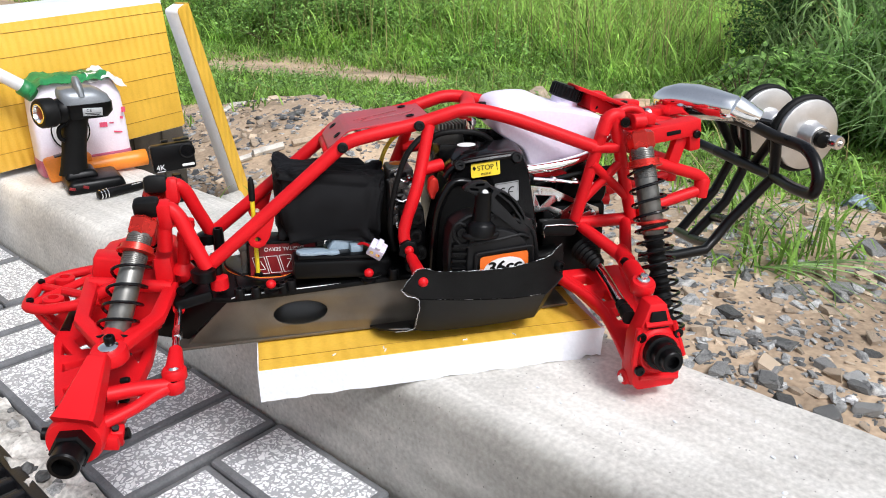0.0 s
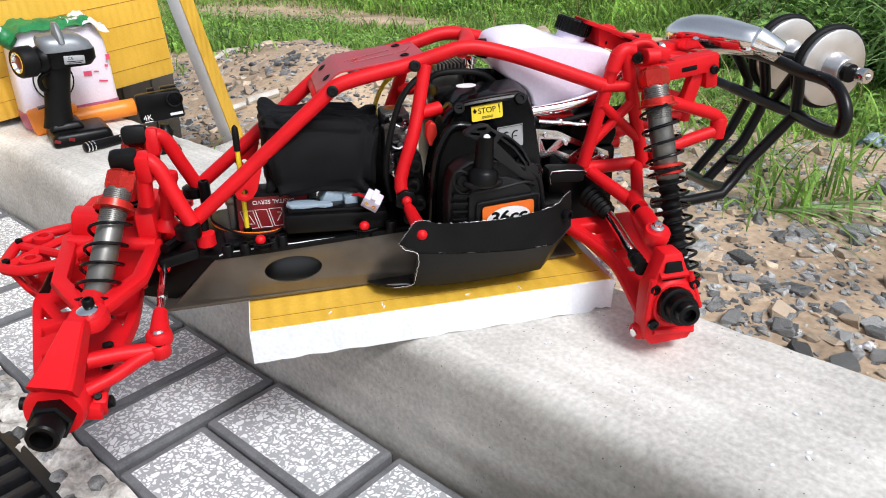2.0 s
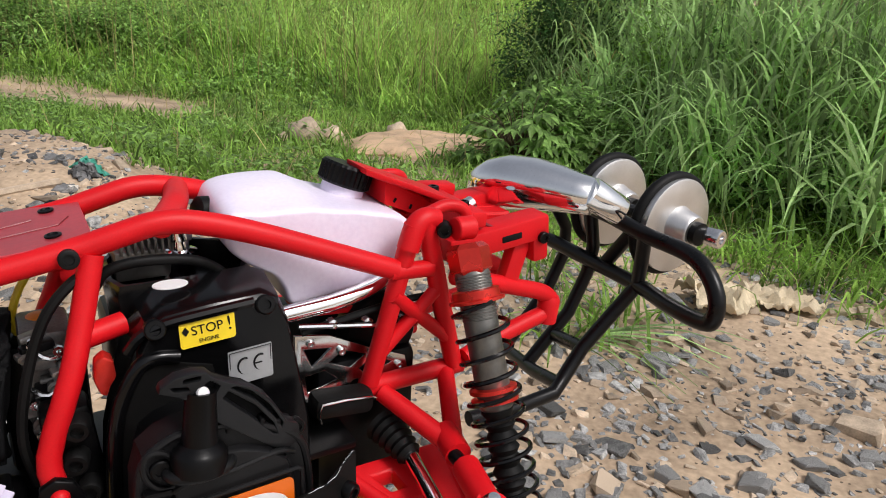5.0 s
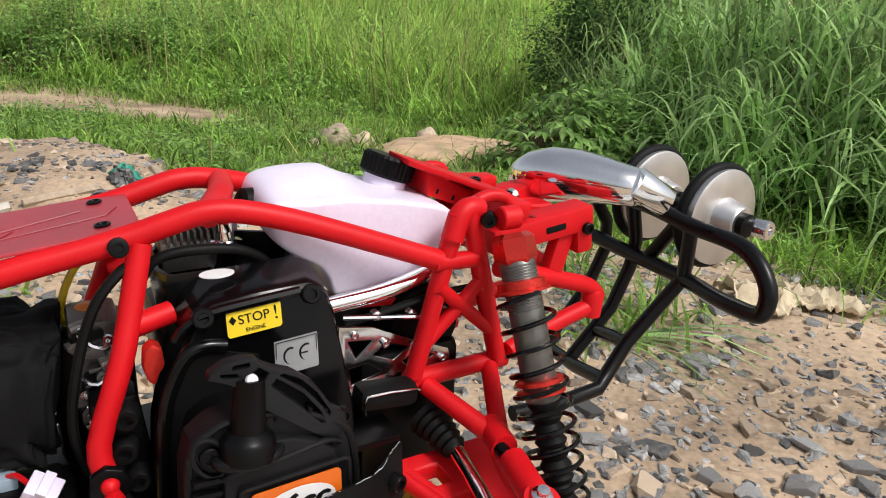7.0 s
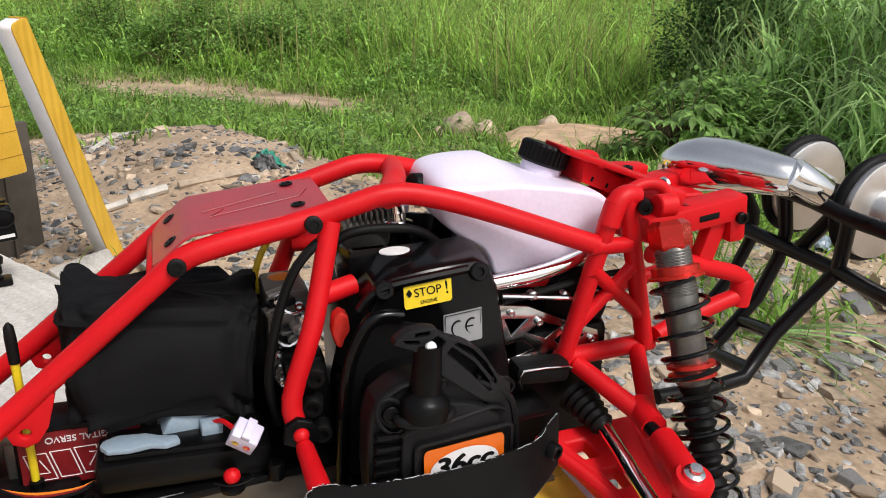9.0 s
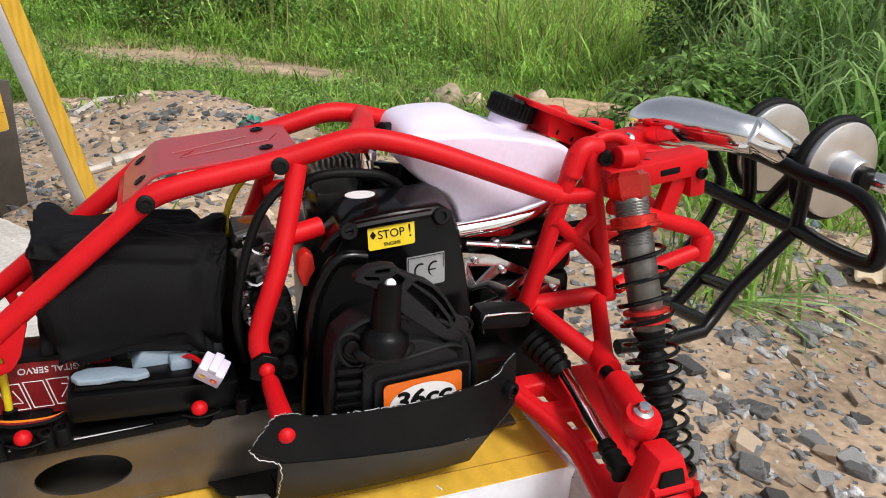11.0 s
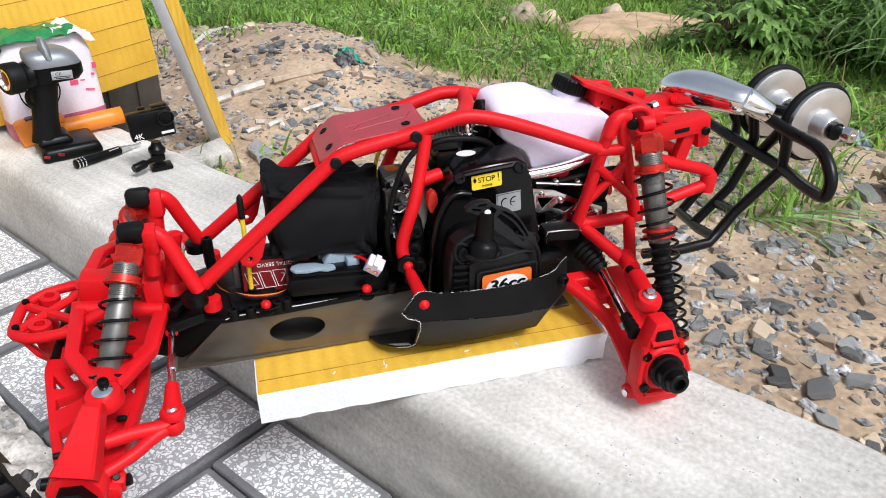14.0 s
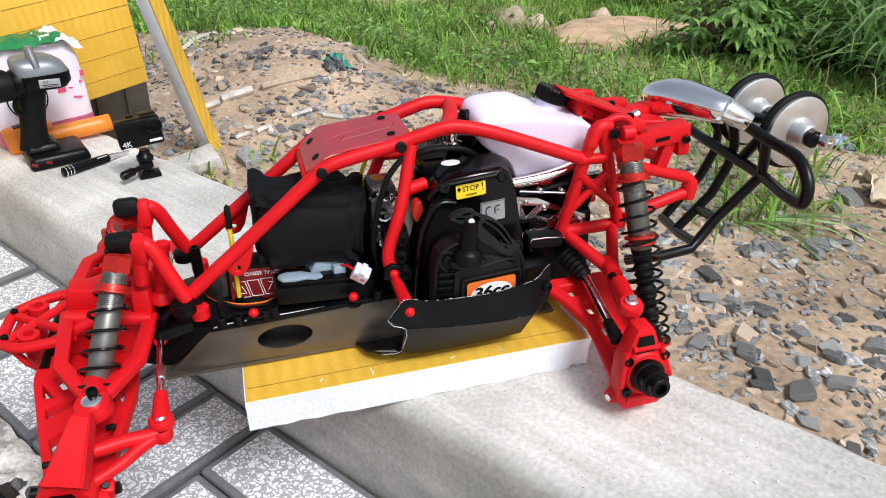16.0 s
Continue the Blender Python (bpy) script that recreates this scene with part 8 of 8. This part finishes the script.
def crumpled(name, x, y, size, material, label, category, seed):
    """A crumpled scrap of thin film."""
    bm = B()
    loops = []
    for i in range(18):
        u = i / 17 - 0.5
        ring = []
        for j in range(14):
            v = j / 13 - 0.5
            lump = max(0.0, 1 - 3.2 * (u * u + v * v))
            p = V((x + size * (u + 0.25 * noise.noise((u * 5, v * 5, seed))), y + size * (v + 0.25 * noise.noise((u * 5, v * 5, seed + 4))), 0))
            p.z = ground_height(p.x, p.y) + 0.004 + size * (0.35 * lump + 0.4 * abs(noise.noise((u * 6, v * 6, seed + 8))) * (0.3 + lump))
            ring.append(p)
        loops.append(ring + [p - V((0, 0, 0.002)) for p in ring[::-1]])
    rings(bm, loops)
    return tagged(part(name, done(bm), material, None, "", True, 25), label, category)


TEAL = mat("teal_plastic", (0.05, 0.3, 0.22), 0.4, var=0.2)
crumpled("plastic_scrap", 1.25, 1.625, 0.075, TEAL, "crumpled teal plastic scrap on the mound", "litter", 2.0)
crumpled("plastic_scrap", 1.215, 1.6, 0.07, STONE_DARK, "crumpled dark plastic scrap under a teal one", "litter", 9.0)
crumpled("paper_scrap", 0.65, -0.24, 0.022, WHITE, "small white paper scrap among the stones", "litter", 5.0)
crumpled("paper_scrap", 1.95, 0.07, 0.09, CLEAR_BLUE, "pale blue plastic scrap at the edge of the grass", "litter", 14.0)
bm = B()
box(bm, (0, 0, 0), (0.14, 0.09, 0.045), turn(4, -3, 0), 0.008)
for v in bm.verts:
    v.co += V((0.012 * noise.noise(v.co * 22), 0.012 * noise.noise(v.co * 22 + V((5, 0, 0))), 0.008 * noise.noise(v.co * 30)))
bm.transform(pose(0.5, 1.43, ground_height(0.5, 1.43) + 0.02, 0, 0, -12))
tagged(part("concrete_lump", bm, CONCRETE), "pale broken concrete lump beside the kerb", "rubble")

# short grass beyond the gravel, thick, with broader tufts
x, y = scatter(95000, 0.6, 6.6, -1.8, 8.6, lambda x, y: (x > edge_x(y) + 0.12 * wob(x, y, 3, 1)) & (rng.uniform(0, 1, len(x)) > 1.15 * bare(x, y)) & (np.hypot(x, y) < 9.0))
near = np.hypot(x, y) < 3.4
blades("short_grass", x, y, rng.uniform(0.035, 0.12, len(x)) * np.where(near, 1.0, 1.2) * np.clip(1.15 - 1.1 * bare(x, y), 0.35, 1.0), rng.uniform(0.005, 0.009, len(x)) * np.where(near, 1.0, 1.5), 1.0, GRASS, "short bright green grass")
cx, cy = scatter(1500, 0.7, 6.4, -1.6, 8.0, lambda x, y: (x > edge_x(y) - 0.02) & (rng.uniform(0, 1, len(x)) > 1.2 * bare(x, y)))
x, y = (np.repeat(q, 16) + rng.normal(0, 0.045, len(q) * 16) for q in (cx, cy))
tuft_h = np.repeat(rng.uniform(0.09, 0.24, len(cx)), 16)
blades("coarse_grass", x, y, tuft_h * rng.uniform(0.6, 1.1, len(x)), rng.uniform(0.007, 0.014, len(x)), 1.0, GRASS, "coarse arching grass tufts", 4, 0.85)
# low weeds in patches
x, y = scatter(60000, 1.3, 6.6, -1.6, 8.5, lambda x, y: (x > edge_x(y) + 0.1) & (wob(x, y, 1.3, 6) + 0.4 * wob(x, y, 5, 3) > 0.02) & (rng.uniform(0, 1, len(x)) > 1.2 * bare(x, y)))
leaves("low_weeds", x, y, ground_z(x, y) + rng.uniform(0.01, 0.12, len(x)), rng.uniform(0.02, 0.05, len(x)), LEAF, "low leafy green weeds")


def tall(x, y):
    """How tall the growth stands: a wall of it across the back, nearer to the side where reeds grow."""
    line = np.interp(y, [-2, -0.6, -0.2, 0.2, 0.6, 1.0, 1.5, 2.2, 3.0, 4.2, 6, 8], [2.1, 2.2, 2.5, 3.1, 3.6, 4.2, 4.7, 4.9, 5.0, 5.1, 5.0, 3.6])
    return x - line


MEADOW_SHRUBS = []
# meadow: tall yellow-green grass, leafier to one side
x, y = scatter(90000, 3.0, 12.5, 0.6, 12.5, lambda x, y: (tall(x, y) > -0.1 + 0.3 * wob(x, y, 1.2, 3)) & (rng.uniform(0, 1, len(x)) < np.where(y > 6.6, 0.35, 1.0)))
h = rng.uniform(0.25, 0.75, len(x)) * (0.55 + 0.6 * np.clip(tall(x, y), 0, 1.2)) * (1 + 0.5 * wob(x, y, 0.9, 31) + 0.4 * wob(x, y, 2.7, 5))
blades("tall_grass", x, y, h, rng.uniform(0.009, 0.02, len(x)), 0.75, MEADOW, "tall yellow-green meadow grass", 4, 0.6)
x, y = scatter(70000, 3.6, 11.5, 0.8, 12.5, lambda x, y: (tall(x, y) > -0.15) & (wob(x, y, 0.7, 2.5) + 0.4 * wob(x, y, 2.4, 8) > np.where(y > 4.6, -0.25, np.where(y > 3.2, 0.05, 0.2))))
top = 0.1 + 0.75 * np.clip(tall(x, y) + 0.25, 0, 1) * (0.65 + 0.6 * wob(x, y, 1.6, 12))
leaves("leafy_undergrowth", x, y, ground_z(x, y) + top * rng.uniform(0.05, 1, len(x)), rng.uniform(0.035, 0.08, len(x)), LEAF_LIGHT, "leafy green undergrowth", 0.8)
# darker copy of the meadow grass: clump shadows put into the leaf colour
MEADOW_SHADE = foliage("shaded_meadow_grass", (0.17, 0.32, 0.06), (0.3, 0.5, 0.11), 0.55)
x, y = scatter(42000, 3.0, 10.5, 0.9, 11.5, lambda x, y: (tall(x, y) > -0.05) & (wob(x, y, 1.1, 44) + 0.5 * wob(x, y, 3.3, 9) > 0.08))
blades("rank_grass", x, y, rng.uniform(0.2, 0.7, len(x)) * (0.6 + 0.5 * np.clip(tall(x, y), 0, 1.2)), rng.uniform(0.012, 0.026, len(x)), 0.95, MEADOW_SHADE, "rank meadow grass coloured darker for the shade between clumps", 4, 0.8)
for k in range(9):
    y0 = 3.4 + 0.35 * k + 0.075 * k * (k > 4) + float(rng.uniform(-0.2, 0.2))
    x0 = float(np.interp(y0, [3.0, 6, 8, 10], [5.25, 5.4, 4.4, 3.4])) + 0.9 * float(rng.uniform(0, 1))
    MEADOW_SHRUBS.append((x0, y0, float(rng.uniform(0.25, 0.55)), float(rng.uniform(0.3, 0.6)) * (1.2 if y0 > 5.2 else 0.6)))
x, y = scatter(2600, 4.6, 11, 1.5, 11, lambda x, y: tall(x, y) > 0.1)
blades("seed_stalks", x, y, rng.uniform(0.5, 1.0, len(x)), np.full(len(x), 0.007), 0.25, DRY, "upright straw-coloured seed stalks", 3, 0.15)
# reeds: stems with long arching leaves in clumps
DARK_LEAF = foliage("dark_feathery_leaves", (0.05, 0.115, 0.035), (0.09, 0.19, 0.06), 0.6, scale=12, island=0.5)
# added dark leaves that stand in for the reeds' own inner shade
x, y = scatter(30000, 2.4, 6.2, -2.0, 1.6, lambda x, y: (tall(x, y) > 0.22) & (tall(x, y) < 1.6))
leaves("dark_undergrowth", x, y, ground_z(x, y) + rng.uniform(0, 1, len(x)) ** 1.3 * np.clip(0.1 + 0.6 * tall(x, y), 0.08, 0.8), rng.uniform(0.03, 0.075, len(x)), DARK_LEAF, "added dark green leaves standing in for shade among the reeds", 0.9)
cx, cy = scatter(950, 2.0, 5.8, -2.0, 1.5, lambda x, y: (tall(x, y) > np.where(y > 0.5, 0.1, -0.02)) & (tall(x, y) < 2.0))
reed_x, reed_y, reed_z, reed_h = [], [], [], []
for a, b in zip(cx, cy):
    hh = float(np.clip(0.3 + 0.7 * tall(a, b), 0.3, 1.05)) * rng.uniform(0.6, 1.25)
    g = ground_height(a, b)
    n = int(rng.integers(16, 30))
    t = rng.uniform(0.0, 1.0, n) ** 0.75
    reed_x.append(a + rng.normal(0, 0.04, n))
    reed_y.append(b + rng.normal(0, 0.04, n))
    reed_z.append(g + t * hh)
    reed_h.append(rng.uniform(0.22, 0.58, n))
rx, ry, rz, rh = (np.concatenate(q) for q in (reed_x, reed_y, reed_z, reed_h))
blades("reed_leaves", rx, ry, rh, rng.uniform(0.011, 0.023, len(rx)), 1.3, REED, "dense long arching reed leaves", 5, 0.7, rz)
blades("reed_stems", cx + rng.normal(0, 0.03, len(cx)), cy + rng.normal(0, 0.03, len(cx)), np.clip(0.3 + 0.75 * tall(cx, cy), 0.3, 1.1) * rng.uniform(0.7, 1.1, len(cx)), np.full(len(cx), 0.009), 0.15, GRASS, "upright green reed stems", 3, 0.15)
k = rng.choice(len(rx), 260, replace=False)
blades("dry_leaves", rx[k], ry[k], rh[k] * 0.9, rng.uniform(0.006, 0.012, 260), 1.0, DRY, "dry straw-coloured reed leaves", 4, 1.0, rz[k])
x, y = scatter(1300, 1.7, 6.5, -1.5, 7, lambda x, y: x > edge_x(y))
blades("dry_grass", x, y, rng.uniform(0.08, 0.3, len(x)), rng.uniform(0.003, 0.006, len(x)), 1.1, DRY, "dry grass stalks", 3, 0.6)


def shrub(name, x, y, r, h, n, leaf, label, material=LEAF):
    """A shrub: a few stems and clumps of leaves at the ends of twigs."""
    th = thing(name, pose(x, y, ground_height(x, y)), label, "shrub")
    stems = B()
    px, py, pz = [], [], []
    rr = random.Random(int(x * 100 + y * 1000))
    for i in range(26):
        a, e = rr.uniform(0, 6.283), rr.uniform(0.25, 1.0)
        tip = V((r * e * math.cos(a), r * e * math.sin(a), h * rr.uniform(0.3, 1.0) * (1.05 - 0.45 * e * e)))
        tube(stems, [(0.02 * math.cos(a), 0.02 * math.sin(a), 0), tip * 0.5 + V((0, 0, 0.08 * h)), tip], 0.006, 5, 3, False, 0.002)
        m = n // 26
        q = rng.normal(0, 1, (m, 3)) * (0.16 * r, 0.16 * r, 0.12 * h) + np.array(tip)
        px.append(q[:, 0]), py.append(q[:, 1]), pz.append(q[:, 2])
    part("branchwork", stems, BARK, th)
    px, py, pz = (np.concatenate(q) for q in (px, py, pz))
    ob = leaves("crown", px, py, np.maximum(pz, 0.01), rng.uniform(0.6, 1.2, len(px)) * leaf, material, "", 0.9)
    ob.parent = th
    for key in ("category", "kind"):
        del ob[key]
    return th


def palmate_shrub(x, y, r, h, n, leaf, label):
    """A low plant with big hand-shaped leaves on thin stalks."""
    th = thing("broad_leaved_shrub", pose(x, y, ground_height(x, y)), label, "shrub")
    rr = random.Random(17)
    stalks, co, tris = B(), [], []
    for i in range(n):
        a, e = rr.uniform(0, 6.283), math.sqrt(rr.uniform(0.02, 1.0))
        tip = V((r * e * math.cos(a), r * e * math.sin(a), h * rr.uniform(0.25, 1.0) * (1.05 - 0.5 * e * e)))
        tube(stalks, [(0.1 * tip.x, 0.1 * tip.y, 0), tip * 0.55 + V((0, 0, 0.06)), tip], 0.004, 4, 2, False, 0.0015)
        size = leaf * rr.uniform(0.65, 1.2)
        out = V((math.cos(a + rr.uniform(-0.8, 0.8)), math.sin(a + rr.uniform(-0.8, 0.8)), rr.uniform(-0.5, 0.25))).normalized()
        side = out.cross(V((rr.uniform(-0.3, 0.3), rr.uniform(-0.3, 0.3), 1))).normalized()
        up = side.cross(out)
        for k in range(5):
            w = radians(-76 + 38 * k)
            d = out * math.cos(w) + side * math.sin(w) - up * 0.22
            t = side * math.cos(w) - out * math.sin(w)
            ln = size * (1.0, 0.9, 0.62)[abs(k - 2)]
            b = len(co)
            co += [tip, tip + d * ln * 0.5 + t * ln * 0.17 + up * 0.05 * ln, tip + d * ln - up * ln * 0.18, tip + d * ln * 0.5 - t * ln * 0.17 + up * 0.05 * ln, tip + d * ln * 0.52]
            tris += [(b, b + 4, b + 1), (b, b + 3, b + 4), (b + 4, b + 2, b + 1), (b + 3, b + 2, b + 4)]
    part("branchwork", stalks, BARK, th)
    crown = fast_mesh("crown", np.array([tuple(p) for p in co]), np.array(tris), LEAF)
    crown.parent = th
    return th


palmate_shrub(3.15, 0.9, 0.28, 0.42, 170, 0.1, "low broad-leaved green shrub at the reeds' edge")
shrub("leafy_shrub", 3.45, 0.78, 0.35, 0.4, 2200, 0.06, "low leafy green shrub beside the reeds")
for x0, y0, r0, h0 in MEADOW_SHRUBS:
    shrub("leafy_bush", x0, y0, r0, h0, 1300, 0.06, "leafy green bush at the edge of the meadow", LEAF_LIGHT)
for k in range(10):
    shrub("leafy_bush", 4.55 + 0.21 * k + 0.25 * math.sin(2.4 * k), 7.7 - 0.19 * k + 0.3 * math.cos(1.7 * k), 0.42 + 0.12 * math.sin(k), 0.62 + 0.2 * math.cos(2.1 * k), 1500, 0.062, "dark leafy green bush in the meadow", LEAF)
shrub("dark_bush", 5.3, 1.45, 0.42, 1.35, 7000, 0.05, "dark feathery green bush behind the grass", DARK_LEAF)
shrub("dark_bush", 5.9, 0.8, 0.8, 1.9, 9000, 0.055, "dark feathery green bush behind the reeds", DARK_LEAF)
shrub("fern_shrub", 3.3, -0.1, 0.22, 0.7, 1200, 0.04, "light feathery green shrub among reeds", GRASS)
shrub("fern_shrub", 4.0, 0.4, 0.3, 0.85, 1500, 0.04, "light feathery green shrub among reeds", GRASS)

# tufts in the gravel
tx, ty = [], []
for a, b, m, s in ((1.3, 0.1, 24, 0.05), (1.6, 0.04, 22, 0.06), (1.38, 0.22, 22, 0.06), (1.2, 0.05, 16, 0.04), (1.5, 0.3, 40, 0.1), (1.95, -0.4, 120, 0.12), (1.75, -0.62, 90, 0.12), (0.46, 1.36, 20, 0.04), (0.62, 1.3, 8, 0.03), (1.2, 2.25, 22, 0.05), (1.05, 2.5, 26, 0.06), (1.3, 0.02, 26, 0.05), (1.16, 0.12, 18, 0.03)):
    tx.append(rng.normal(a, s, m)), ty.append(rng.normal(b, s, m))
tx, ty = np.concatenate(tx), np.concatenate(ty)
blades("grass_tufts", tx, ty, rng.uniform(0.07, 0.26, len(tx)) * np.where(ty > 1, 0.55, 1.0), rng.uniform(0.005, 0.01, len(tx)), 1.0, GRASS, "green grass tufts in the gravel", 4, 0.85)
for k in range(9):
    a, b = V((1.12 + 0.012 * k, 0.1 - 0.008 * k, 0)), V((0.92 + 0.05 * k, -0.13 - 0.016 * k, 0))
    pts = [V((p.x, p.y, ground_height(p.x, p.y) + 0.02 + 0.025 * math.sin(math.pi * t))) for t, p in ((t, a + (b - a) * t) for t in np.linspace(0, 1, 6))]
    bm = B()
    rings(bm, [[p + V((0.004 * w, 0.003 * w, 0)), p + V((0, 0, 0.0015)), p - V((0.004 * w, 0.003 * w, 0))] for p, w in zip(pts, (0.5, 1, 1, 0.9, 0.6, 0.1))])
    tagged(part("grass_blade", done(bm), REED), "long green grass blade lying across gravel", "grass blade", "lying blades")

# weathered wall and far growth behind the reeds
bm = B()
box(bm, (9.0, -3.2, 0.9), (0.2, 6.6, 3.2), turn(0, 0, -8), 0.01)
tagged(part("wall_east", bm, WALLMAT), "weathered grey-brown plastered wall", "wall", kind="structure")
x, y = scatter(16000, 6, 26, -6, 26, lambda x, y: (np.hypot(x, y) > 10) & ((y > 1.0) | (x < 8)) & (rng.uniform(0, 1, len(x)) < 0.8))
blades("far_grass", x, y, rng.uniform(0.4, 1.1, len(x)), rng.uniform(0.02, 0.04, len(x)), 0.5, MEADOW, "far tall green grass", 3, 0.4)
x, y = scatter(9000, 8, 28, 1, 28, lambda x, y: (np.hypot(x, y) > 10) & (wob(x, y, 0.25, 3) > 0))
leaves("far_bushes", x, y, ground_z(x, y) + rng.uniform(0.1, 2.2, len(x)), rng.uniform(0.12, 0.3, len(x)), LEAF, "far leafy green bushes", 0.9)
